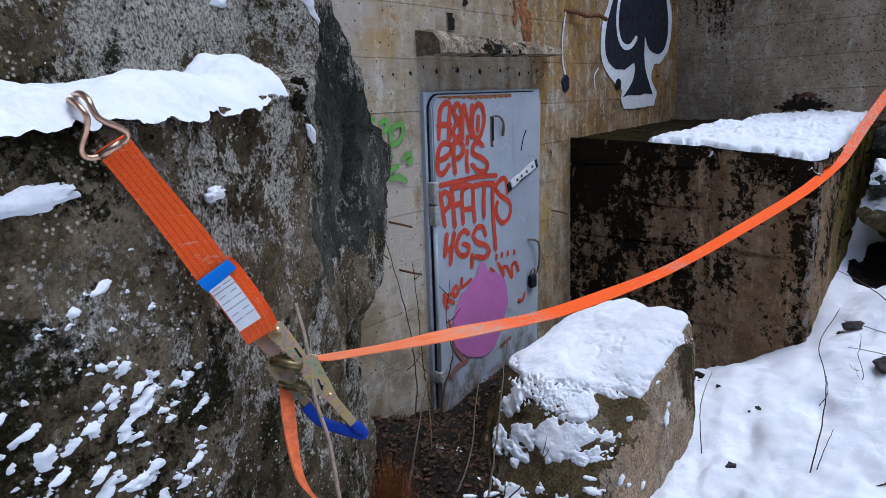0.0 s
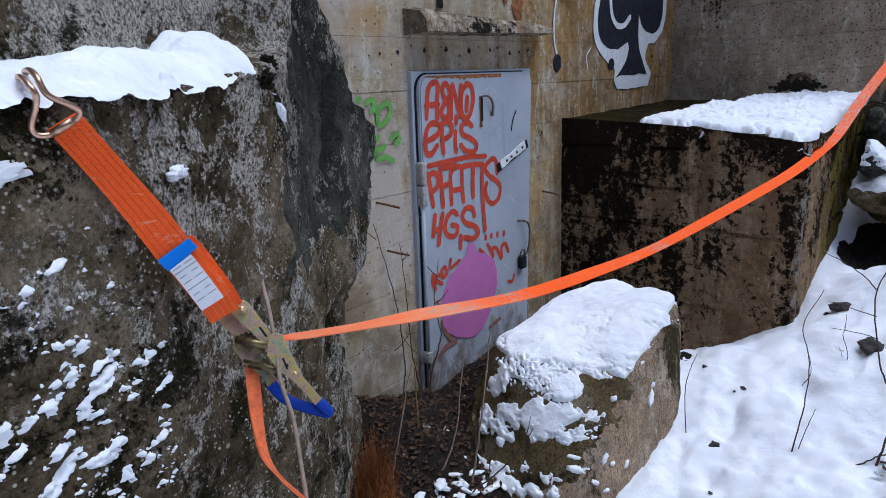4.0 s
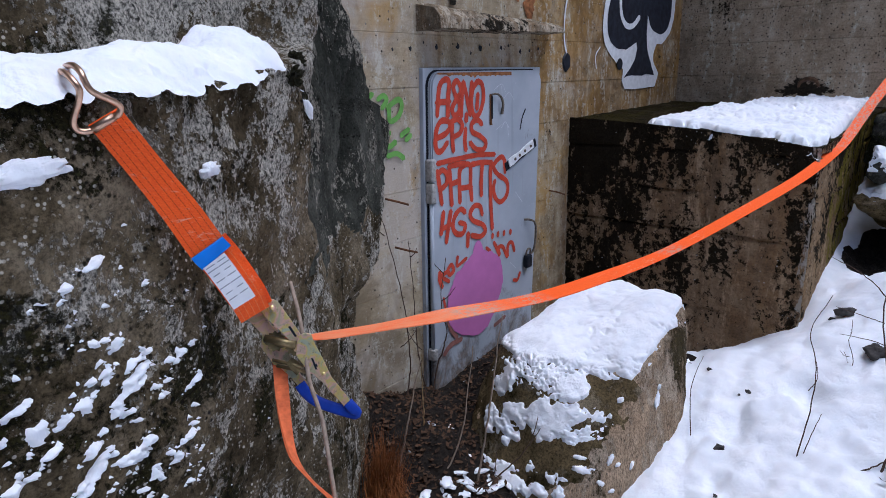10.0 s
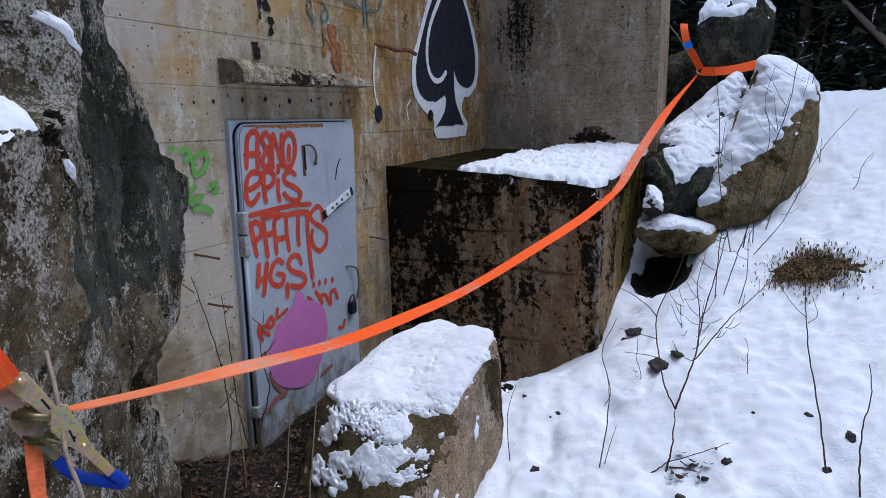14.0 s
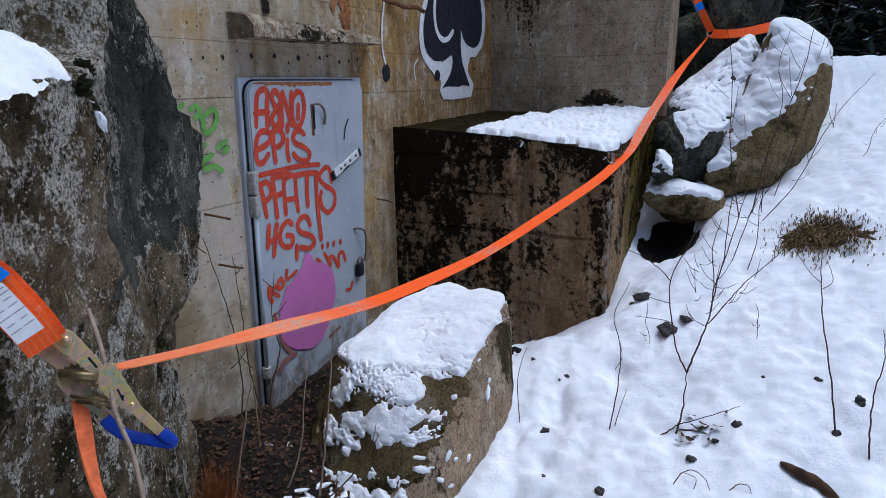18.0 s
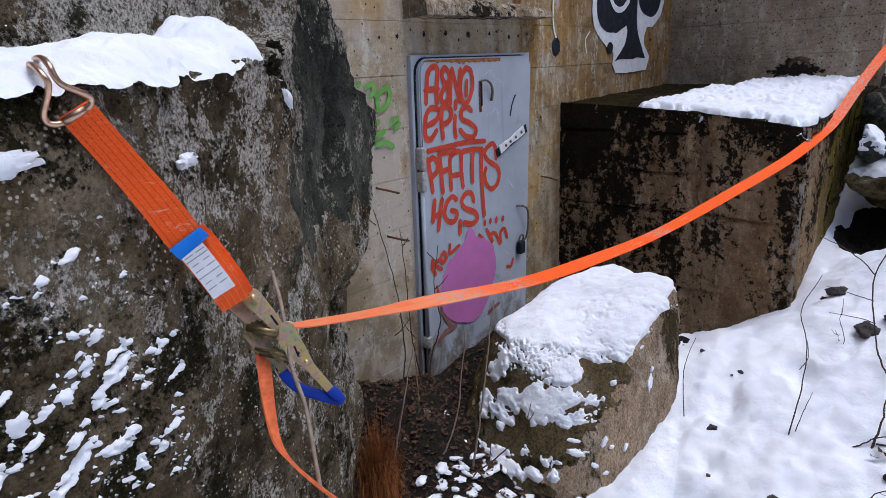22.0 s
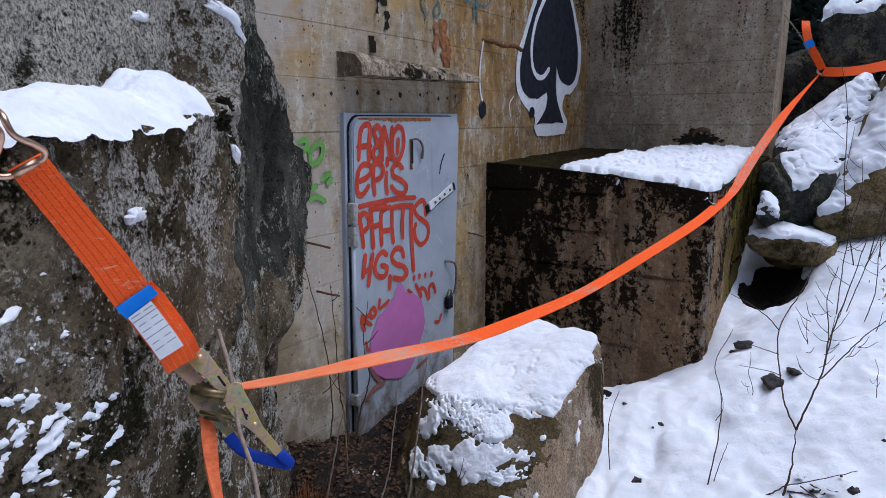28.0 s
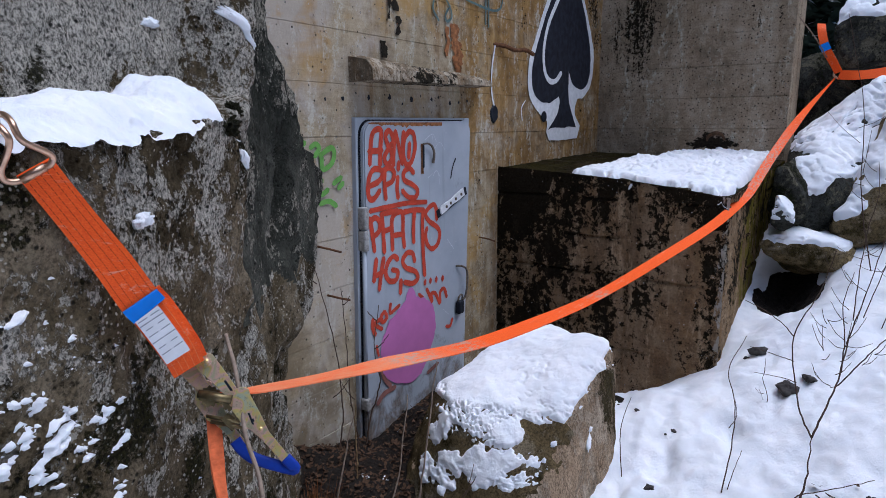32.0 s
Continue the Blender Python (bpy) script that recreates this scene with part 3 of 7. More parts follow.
def flat_shape(outline, bm, lift, y0=0.0):
    vs = [bm.verts.new((x, y0 - lift, z)) for x, z in outline]
    for tri in geometry.tessellate_polygon([[Vector((x, z, 0)) for x, z in outline]]):
        bm.faces.new([vs[i] for i in tri])
    bmesh.ops.recalc_face_normals(bm, faces=bm.faces[:])
    return bm


def grid_mesh(nu, nv, place):
    """A sheet of nu x nv cells; place(i/nu, j/nv) gives a point."""
    verts = [tuple(place(i / nu, j / nv)) for j in range(nv + 1) for i in range(nu + 1)]
    faces = [(j * (nu + 1) + i, j * (nu + 1) + i + 1, (j + 1) * (nu + 1) + i + 1, (j + 1) * (nu + 1) + i) for j in range(nv) for i in range(nu)]
    return verts, faces


def rock_bm(size, cuts, seed, rough=0.06, sub=5, freq=3.0, chips=0):
    """A boulder: an ellipsoid cut flat by planes (normal, distance), with uneven faces."""
    bm = bmesh.new()
    bmesh.ops.create_icosphere(bm, subdivisions=sub, radius=1)
    off = Vector((seed * 7.3, seed * 3.1, seed * 5.7))
    scale = Vector(size)
    g = random.Random(int(seed * 100))
    cuts = list(cuts)
    for _ in range(chips):
        d = Vector((g.gauss(0, 1), g.gauss(0, 1), g.gauss(0, 1))).normalized()
        cuts.append((d, math.sqrt(sum((d[k] * scale[k]) ** 2 for k in range(3))) * g.uniform(0.72, 0.92)))
    planes = [(Vector(nrm).normalized(), d) for nrm, d in cuts]
    star = all(d > 0.005 for _, d in planes)
    for v in bm.verts:
        way = v.co.normalized()
        if star:
            far = 1 / math.sqrt(sum((way[k] / scale[k]) ** 2 for k in range(3)))
            for nn, d in planes:
                c = way.dot(nn)
                if c > 1e-6:
                    far = min(far, d / c)
            p = way * far
        else:
            p = Vector(v.co[k] * scale[k] for k in range(3))
            for nn, d in planes * 3:
                over = p.dot(nn) - d
                if over > 0:
                    p -= nn * over
        r = rough * max(scale)
        q = p / max(scale) * freq + off
        p += p.normalized() * r * (fbm(q, 4) + 0.3 * fbm(q * 5, 3))
        v.co = p
    return bm


def snow_cap(name, host, thick, steep, label, seed=0, patchy=0.25, scale=9.0, only=None, passes=2, calm=0):
    """Snow lying on the upward faces of a boulder, thinning to a ragged rim."""
    src = bmesh.new()
    src.from_mesh(host.data)
    src.transform(host.matrix_world)
    src.normal_update()
    amount = {}
    for v in src.verts:
        q = v.co * scale + Vector((seed, 0, 0))
        amount[v] = v.normal.z - steep - patchy * (fbm(q, 3) + 0.5 * fbm(q * 4.1, 3)) - (only(v.co) if only else 0.0)
    for _ in range(calm):
        amount = {v: (amount[v] + sum(amount[e.other_vert(v)] for e in v.link_edges)) / (1 + len(v.link_edges)) for v in src.verts}
    gone = [f for f in src.faces if max(amount[v] for v in f.verts) < -0.04]
    bmesh.ops.delete(src, geom=gone, context="FACES")
    for v in src.verts:
        k = 0.16 * step(-0.03, 0.05, amount[v]) + 0.84 * step(0.03, 0.30, amount[v])
        lift = -0.008 + (thick + 0.008) * k * (1 + 0.35 * fbm(v.co * 7, 3))
        v.co += (v.normal * 0.5 + Vector((0, 0, 0.5))) * lift
    for _ in range(passes):
        bmesh.ops.smooth_vert(src, verts=src.verts[:], factor=0.5, use_axis_x=True, use_axis_y=True, use_axis_z=True)
    return tagged(part(name, src, SNOW), label, "snow", kind="stuff")


# ---------- ground ----------
def slope(x, y):
    z = -1.111 + 0.334 * (x - 0.641) - 0.199 * (y + 1.077)
    z = -1.43 + 0.22 * math.log1p(math.exp(min(30, (z + 1.43) / 0.06))) * 0.06 / 0.22
    top = 0.46
    if z > top - 0.25:
        z = top - 0.25 * math.exp(-(z - top + 0.25) / 0.25)
    return z


def ground_z(x, y):
    z = slope(x, y)
    pit = step(0.25, -0.25, x) * step(-1.1, -0.5, y)
    z -= 0.03 * pit
    z += 0.20 * step(0.15, -0.55, x) * step(-1.0, -0.45, y)
    z += 0.17 * step(-0.75, -0.15, y) * step(-0.9, -0.4, x) * step(0.9, 0.4, x) * step(0.05, -0.02, y)
    z -= 0.31 * math.exp(-(((x - 1.3) / 0.34) ** 2 + ((y + 0.75) / 0.55) ** 2))
    z -= 0.24 * math.exp(-(((x - 1.86) / 0.26) ** 2 + ((y + 1.47) / 0.18) ** 2))
    near = step(14, 4, abs(x) + abs(y))
    z += near * (0.035 * fbm((x * 1.6, y * 1.6, 3), 3) + 0.020 * fbm((x * 9, y * 9, 1), 3) + 0.008 * fbm((x * 29, y * 29, 1), 3))
    trail = y + 1.25 + 0.25 * x - 0.12 * math.sin(x * 5)
    z -= near * 0.055 * step(0.16, 0.0, abs(trail)) * step(0.35, 0.7, 0.5 + 0.6 * noise.noise(Vector((x * 7, y * 7, 8)))) * step(1.0, 0.6, x)
    return z


def sheet_axis(k):
    """Even and fine in the middle, widening to the horizon."""
    s = 2 * k - 1
    return 3.4 * s + 1200 * s ** 15


ground = part("ground", grid_mesh(420, 420, lambda a, b: (lambda x, y: (x, y, ground_z(x, y)))(0.9 + sheet_axis(a), -2.0 + sheet_axis(b))), SNOW)
tagged(ground, "snow-covered sloping ground with pits and footprints", "ground", kind="structure")


# ---------- concrete walls ----------
def boarded_wall(name, length, z0, z1, thick, course, material, pose_m, label, seed):
    """A cast wall with board courses: each course a little in or out, with a thin open joint."""
    verts, faces = [], []
    rows = [z0]
    z = z0
    while z < z1 - 0.05:
        top = min(z1, z + course)
        off = 0.0025 * noise.noise(Vector((seed, z * 13.7, 2)))
        rows_y = ((z + 0.001, 0.003), (z + 0.003, off), (top - 0.002, off + 0.002 * noise.noise(Vector((z, 5, seed)))), (top, 0.003))
        for zz, yy in rows_y:
            verts += [(0, yy, zz), (length, yy, zz)]
        z = top
    n = len(verts) // 2
    for i in range(n - 1):
        faces.append((2 * i, 2 * i + 1, 2 * i + 3, 2 * i + 2))
    b = len(verts)
    verts += [(0, thick, z0), (length, thick, z0), (length, thick, z1), (0, thick, z1)]
    faces += [(b + 1, b, b + 3, b + 2), (2 * n - 2, 2 * n - 1, b + 2, b + 3), (1, 0, b, b + 1)]
    faces.append((*[2 * i for i in range(n)][::-1], b, b + 3)[::-1])
    faces.append((*[2 * i + 1 for i in range(n)], b + 2, b + 1))
    ob = part(name, (verts, faces), material, smooth=False)
    ob.matrix_world = pose_m
    return tagged(ob, label, "wall", kind="structure")


# both walls are carried up unseen to 4.4 m to cut sky light
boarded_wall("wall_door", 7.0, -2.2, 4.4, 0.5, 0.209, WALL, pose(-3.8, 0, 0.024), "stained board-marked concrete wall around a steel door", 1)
boarded_wall("wall_rear", 1.29, -2.2, 4.4, 0.45, 0.21, REAR, pose(2.76, 0, 0.022, 0, 0, -90), "dark streaked board-marked concrete wall", 2)

# concrete block in the corner: uneven cast faces with thin open board joints and a chipped edge
def block_top(x, y):
    a, b = min(1, max(0, (x - 1.2) / 1.57)), min(1, max(0, -y / 1.28))
    front, back = -0.068 - 0.055 * b - 0.055 * b ** 3, -0.045 - 0.03 * b
    return front + (back - front) * a


def crack_depth(y, z):
    k = (z + 0.02 + 0.012 * noise.noise(Vector((y * 3, z * 2, 7)))) / 0.2
    near = abs(k - round(k)) * 0.2
    open_ = step(-0.15, 0.25, noise.noise(Vector((y * 2.6, round(k) * 5.1, 3))))
    return 0.018 * open_ * step(0.012, 0.003, near)


def block_front(a, b):
    y, s = 0.01 - 1.272 * a, 1 - b
    z = -2.1 + (block_top(1.2, y) + 2.1) * (1 - s ** 1.6 if s > 0 else 1)
    x = 1.225 - 0.03 * a + crack_depth(y, z) + 0.005 * fbm((y * 6, z * 6, 2), 4) + 0.0025 * fbm((y * 38, z * 38, 5), 3)
    x += 0.012 * step(0.02, -0.005, abs(y + 0.78 + 0.02 * fbm((z * 6, 1, 1), 3)) - 0.008)
    worn = step(0.93, 1.0, a)
    x += 0.022 * worn * (0.4 + abs(fbm((z * 9, y * 9, 2), 3)))
    z -= 0.012 * step(0.985, 1.0, b) * (1 + fbm((y * 9, 2, 2), 3))
    return x, y, z


def block_side(a, b):
    x, s = 1.195 + 1.56 * a, 1 - b
    z = -2.1 + (block_top(x, -1.28) + 2.1) * (1 - s ** 1.6 if s > 0 else 1)
    y = -1.262 - 0.038 * a - 0.008 * fbm((x * 6, z * 6, 8), 4) + crack_depth(x + 4, z) + 0.003 * fbm((x * 38, z * 38, 1), 3)
    y += 0.025 * step(0.05, 0.0, a) * (0.2 + abs(fbm((z * 8, 5, 2), 3)))
    if a == 0:
        return block_front(1.0, b)
    return x, y, z


def block_roof(a, b):
    p, q = block_front(b, 1.0), (2.765, 0.01 - 1.31 * b, block_top(2.77, -1.28 * b))
    if b == 1.0:
        return block_side(a, 1.0)
    x = p[0] + (q[0] - p[0]) * a
    y = p[1] + (q[1] - p[1]) * a
    return x, y, p[2] + (q[2] - p[2]) * a + 0.008 * fbm((x * 8, y * 8, 4), 4) * min(1, 12 * a)


bv, bf = [], []
for nu, nv, place, turned in ((150, 190, block_front, True), (70, 190, block_side, True), (60, 60, block_roof, False)):
    v_, f_ = grid_mesh(nu, nv, place)
    o = len(bv)
    bv += v_
    bf += [tuple(i + o for i in (f if turned else f[::-1])) for f in f_]
block = part("concrete_block", (bv, bf), [BLOCK, CRUST], smooth=False)
for q in block.data.polygons[220 * 190:]:
    q.material_index = 1
tagged(block, "brown concrete block with black mould and board marks", "concrete block", kind="structure")

# snow on the block: a drift that thins out towards the door wall and the front edge
def block_snow(a, b):
    y = -0.25 - 1.005 * b
    x0 = 1.232 + 0.027 * y
    x = x0 + (2.76 - x0) * a
    reach = step(0.30, 0.55, -y - 0.12 * (x - 1.2) - 0.02 + 0.07 * fbm((x * 7, y * 7, 2), 4))
    lip = (0.4 * step(0.0, 0.06, a + 0.055 * fbm((x * 17, y * 17, 1), 4) - 0.012) + 0.6 * step(0.03, 0.3, a)) * step(1.0, 0.965, b + 0.02 * fbm((x * 9, 3, 3), 3))
    cover = reach * lip
    h = 0.042 * cover * (1 + 0.3 * fbm((x * 5, y * 5, 5), 3)) + cover * (0.034 * abs(fbm((x * 13, y * 13, 5), 3)) + 0.012 * max(0.0, fbm((x * 42, y * 42, 1), 3))) - (0.022 + 0.03 * step(0.10, 0.0, a)) * step(0.25, 0.0, cover)
    return x, y, block_top(x, y) + h


drift = part("snow_on_block", grid_mesh(190, 150, block_snow), SNOW)
tagged(drift, "lumpy white snow lying on the concrete block", "snow", kind="stuff")

# ---------- the large boulder with the strap ----------
FACE_O, FACE_U, FACE_N = Vector((-1.583, -1.119, 0)), Vector((0.8, 0.6, 0)), Vector((0.6, -0.8, 0))


def on_face(u, w, z):
    """A place beside the boulder's face: along it, out from it, height."""
    return FACE_O + FACE_U * u + FACE_N * w + Vector((0, 0, z))


RIM = ((-1.8, 1.1), (-1.17, 0.99), (-1.05, 1.22), (-0.64, 1.05), (-0.58, 1.0), (-0.5, 1.14), (-0.40, 1.08), (-0.32, 1.05), (-0.24, 1.2), (-0.145, 1.24), (0.017, 1.31), (0.08, 1.15), (0.12, 1.02), (0.19, 0.95), (0.28, 0.84), (0.37, 0.81), (0.44, 0.80), (0.51, 0.84), (0.9, 0.6), (2.0, 0.3))
CRACK = ((-1.8, 0.28), (-0.316, 0.29), (-0.18, 0.31), (-0.13, 0.38), (-0.05, 0.35), (0.084, 0.40), (0.168, 0.42), (0.235, 0.48), (0.46, 0.66), (2.0, 0.4))
BEND = ((-1.7, -0.75), (-0.3, -0.185), (-0.166, -0.12), (-0.11, -0.10), (-0.02, -0.062), (0.065, -0.042), (0.2, -0.01), (0.33, 0.015), (0.5, 0.012), (0.73, -0.03), (0.84, 0.005), (1.0, 0.0), (3.0, 0.0))


def bend_w(u):
    return (lerp_table(u - 0.03, BEND) + lerp_table(u, BEND) + lerp_table(u + 0.03, BEND)) / 3


def shelf_z(u):
    return lerp_table(u, ((-2, 0.142), (-0.18, 0.142), (-0.135, 0.147), (-0.056, 0.147), (0.041, 0.154), (0.122, 0.163), (0.233, 0.182), (0.6, 0.23)))


def face_w(u, z):
    w = bend_w(u) + 0.010 * fbm((u * 3.1, z * 2.3, 1.7), 3)
    r = abs(fbm((u * 12, z * 9, 4.2), 4))
    w += 0.012 * (0.35 - r) + 0.005 * fbm((u * 45, z * 34, 9), 3)
    up = z - shelf_z(u)
    w -= 0.11 * step(0.0, 0.03, up) * step(0.46, 0.35, u)
    w -= 0.10 * step(0.5, 1.6, z)
    c = u - lerp_table(z, CRACK)
    w -= 0.018 * step(-0.01, 0.02, c) * step(0.4, 0.12, c)
    w -= 0.05 * math.exp(-((c / 0.018) ** 2)) * (0.3 + 0.8 * abs(noise.noise(Vector((z * 6, 2, 2)))))
    if c > 0:
        # long scales of the dark slab
        w += 0.018 * noise.noise(Vector((u * 16 + z * 3, z * 3.0, 3)))
        gash = (u - 0.80 - 0.10 * z) / 0.03
        w -= 0.05 * math.exp(-gash * gash) * step(-0.22, -0.05, z) * step(0.22, 0.05, z)
    w -= 0.085 * step(-0.33, -0.47, z + 0.05 * noise.noise(Vector((u * 5, 1, 1)))) * step(0.5, 0.75, u)
    w -= 0.05 * step(-0.9, -1.5, z)
    return w


def boulder_point(a, b):
    z = lerp_table(b, ((0, -1.75), (0.12, -0.95), (0.9, 0.66), (1, 1.9)))
    rim = lerp_table(z, RIM) + 0.02 * fbm((z * 9, 5, 5), 3)
    if a < 0.93:
        u = lerp_table(a, ((0, -1.7), (0.06, -0.52), (0.93, rim)))
        w = face_w(u, z)
    else:
        s = (a - 0.93) / 0.07
        u, w = rim + 0.08 * s, face_w(rim, z) - 0.45 * s
    return on_face(u, w, z)


NU, NV = 250, 240
bverts, bfaces = grid_mesh(NU, NV, boulder_point)
ring = [i for i in range(NU + 1)] + [(j + 1) * (NU + 1) - 1 for j in range(1, NV + 1)] + [NV * (NU + 1) + i for i in range(NU - 1, -1, -1)] + [j * (NU + 1) for j in range(NV - 1, 0, -1)]
back = len(bverts)
for k in ring:
    p = Vector(bverts[k])
    q = FACE_O + FACE_U * (0.75 * (p - FACE_O).dot(FACE_U) - 0.15) + FACE_N * -0.62 + Vector((0, 0, p.z * 0.9))
    bverts.append(tuple(q))
for k in range(len(ring)):
    m = (k + 1) % len(ring)
    bfaces.append((ring[k], back + k, back + m, ring[m]))
bfaces.append(tuple(back + k for k in range(len(ring)))[::-1])
boulder = part("boulder", (bverts, bfaces), [BOULDER, SLATE])
pol = boulder.data.polygons
for i in range(NU * NV):
    c = pol[i].center
    u, z = (c - FACE_O).dot(FACE_U), c.z
    if u - lerp_table(z, CRACK) > 0.012 * fbm((z * 12, u * 5, 0), 3) and z > -0.20 + 0.06 * fbm((u * 9, z * 9, 4), 3):
        pol[i].material_index = 1
tagged(boulder, "huge grey lichen-covered boulder with a dark slate flank", "boulder")


def shelf_snow(a, b):
    u = -1.0 + 1.315 * a
    end = step(0, 0.06, 0.315 - u) ** 0.5
    h = (0.055 + 0.010 * fbm((u * 8, 1, 4), 2) + 0.004 * step(-0.09, 0.0, u) + 0.014 * math.exp(-(((u - 0.235) / 0.035) ** 2)) - 0.010 * math.exp(-(((u - 0.17) / 0.03) ** 2))) * end
    w = bend_w(u) + (0.012 + 0.014 * fbm((u * 16, 7 + 2.5 * b, 2), 4) * (1 - b) ** 2) - 0.125 * b
    q = Vector((u * 30, b * 4.2, 1))
    lumps = 0.006 * fbm(q * 0.8, 2) - 0.016 * max(0, noise.noise(q * 1.1 + Vector((9, 0, 0))) - 0.22) + 0.0016 * fbm(q * 4, 2)
    z = shelf_z(u) - 0.008 + 0.013 * step(0.16, -0.08, u) * (1 - b) + 0.010 * fbm((u * 21, 3 + 3 * b, 3), 4) * (1 - b) ** 2 + h * (1 - (1 - min(1, b * 1.25)) ** 2.4) + lumps
    z -= 0.035 * step(0.05, 0.0, 0.315 - u)
    return on_face(u, w, z)


ssnow = part("snow_on_boulder_shelf", grid_mesh(420, 56, shelf_snow), SNOW)
tagged(ssnow, "thick white snow on the boulder's narrow shelf", "snow", kind="stuff")

# wind-packed snow clinging to the boulder's rough face, in slanting streaks
sverts, sfaces, index = [], [], {}
SU, SZ = 420, 520


def cling(i, j):
    u, z = -0.5 + 0.95 * i / SU, -0.80 + 1.30 * j / SZ
    d, e = u * 0.90 + z * 0.44, u * 0.44 - z * 0.90
    f = 0.75 * fbm((d * 15.0, e * 44.0, 2.0), 2) + 0.62 * fbm((d * 62, e * 110, 7.0), 3) + 0.22 * fbm((d * 190, e * 240, 3.0), 2)
    here = 1.06 * step(0.05, -0.10, u) * step(0.06, -0.06, z) * step(-0.46, -0.30, z) + 0.48 * step(0.20, 0.0, u) * step(-0.05, -0.20, z)
    here += 0.12 * step(0.05, 0.15, z) * step(0.40, 0.25, u)
    return u, z, f - 0.93 + 0.54 * here


val = {(i, j): cling(i, j) for i in range(SU + 1) for j in range(SZ + 1)}


def snow_vert(i, j):
    if (i, j) not in index:
        u, z, f = val[i, j]
        lift = -0.004 + 0.011 * step(-0.05, 0.35, f)
        index[i, j] = len(sverts)
        sverts.append(tuple(on_face(u, face_w(u, z) + lift, z)))
    return index[i, j]


for i in range(SU):
    for j in range(SZ):
        if max(val[i + a, j + b][2] for a in (0, 1) for b in (0, 1)) > -0.03:
            sfaces.append((snow_vert(i, j), snow_vert(i + 1, j), snow_vert(i + 1, j + 1), snow_vert(i, j + 1)))
fsnow = part("snow_patches", (sverts, sfaces), SNOW)
tagged(fsnow, "ragged snow patches stuck to the boulder's rough face", "snow", kind="stuff")


def snow_lump(u, z, long, high, tilt, seed):
    bm = bmesh.new()
    bmesh.ops.create_icosphere(bm, subdivisions=4, radius=1)
    c, s = math.cos(radians(tilt)), math.sin(radians(tilt))
    for v in bm.verts:
        k = 1 + 0.42 * fbm(v.co * 2.6 + Vector((seed, 0, 0)), 4)
        a, b, d = v.co.x * long * k, v.co.z * high * k, v.co.y * 0.009
        uu, zz = u + a * c - b * s, z + a * s + b * c
        v.co = on_face(uu, face_w(uu, zz) - d, zz)
    return tagged(part("snow_lump", bm, SNOW), "small lump of snow stuck to the boulder", "snow", kind="stuff")


snow_lump(0.063, 0.05, 0.016, 0.010, 10, 1)
snow_lump(-0.175, 0.08, 0.045, 0.012, 6, 2)
snow_lump(0.33, 0.115, 0.018, 0.007, -55, 3)
snow_lump(0.445, 0.345, 0.05, 0.010, -42, 4)
snow_lump(0.30, 0.33, 0.02, 0.008, 5, 5)


# ---------- other boulders ----------
def bmesh_of(ob):
    bm = bmesh.new()
    bm.from_mesh(ob.data)
    return bm


def cut_at(n, p, c):
    nn = Vector(n).normalized()
    return n, nn.dot(Vector(p) - Vector(c))


def boulder_at(name, c, size, cuts, seed, material, label, rough=0.04, sub=5, freq=3.0, chips=12):
    bm = rock_bm(size, [cut_at(n, p, c) for n, p in cuts], seed, rough, sub, freq, chips)
    ob = part(name, bm, material)
    ob.location = c
    bpy.context.view_layer.update()
    return tagged(ob, label, "boulder")


def hull_rock(name, points, material, label, splits=6, round_=3, rough=0.012, freq=6.0, seed=1.0, steps=0.0, most=40000):
    """A broken boulder: the hull of its corners, worn at the edges, with uneven faces."""
    bm = bmesh.new()
    for p in points:
        bm.verts.new(p)
    bmesh.ops.convex_hull(bm, input=bm.verts[:])
    bmesh.ops.delete(bm, geom=[v for v in bm.verts if not v.link_faces], context="VERTS")
    bmesh.ops.triangulate(bm, faces=bm.faces[:])
    target = max(e.calc_length() for e in bm.edges)
    for k in range(splits + 2):
        limit = target / 2 ** (k + 1) * 1.25
        long_edges = [e for e in bm.edges if e.calc_length() > limit]
        if len(bm.verts) > most or not long_edges:
            break
        bmesh.ops.subdivide_edges(bm, edges=long_edges, cuts=1, use_grid_fill=True)
        bmesh.ops.triangulate(bm, faces=[f for f in bm.faces if len(f.verts) > 3])
        if k == 3:
            for _ in range(round_):
                bmesh.ops.smooth_vert(bm, verts=bm.verts[:], factor=0.5, use_axis_x=True, use_axis_y=True, use_axis_z=True)
    bm.normal_update()
    off = Vector((seed * 3.7, seed * 1.9, seed * 5.1))
    for v in bm.verts:
        q = v.co * freq + off
        d = rough * (1.3 * fbm(q, 3) + 0.16 * fbm(q * 5.3, 4))
        if steps:
            ledge = fbm(q * 0.8 + Vector((5, 5, 5)), 3) * 4
            d += steps * (math.floor(ledge) + step(0.35, 0.65, ledge - math.floor(ledge)))
        v.co += v.normal * d
    bm.normal_update()
    return tagged(part(name, bm, material), label, "boulder")


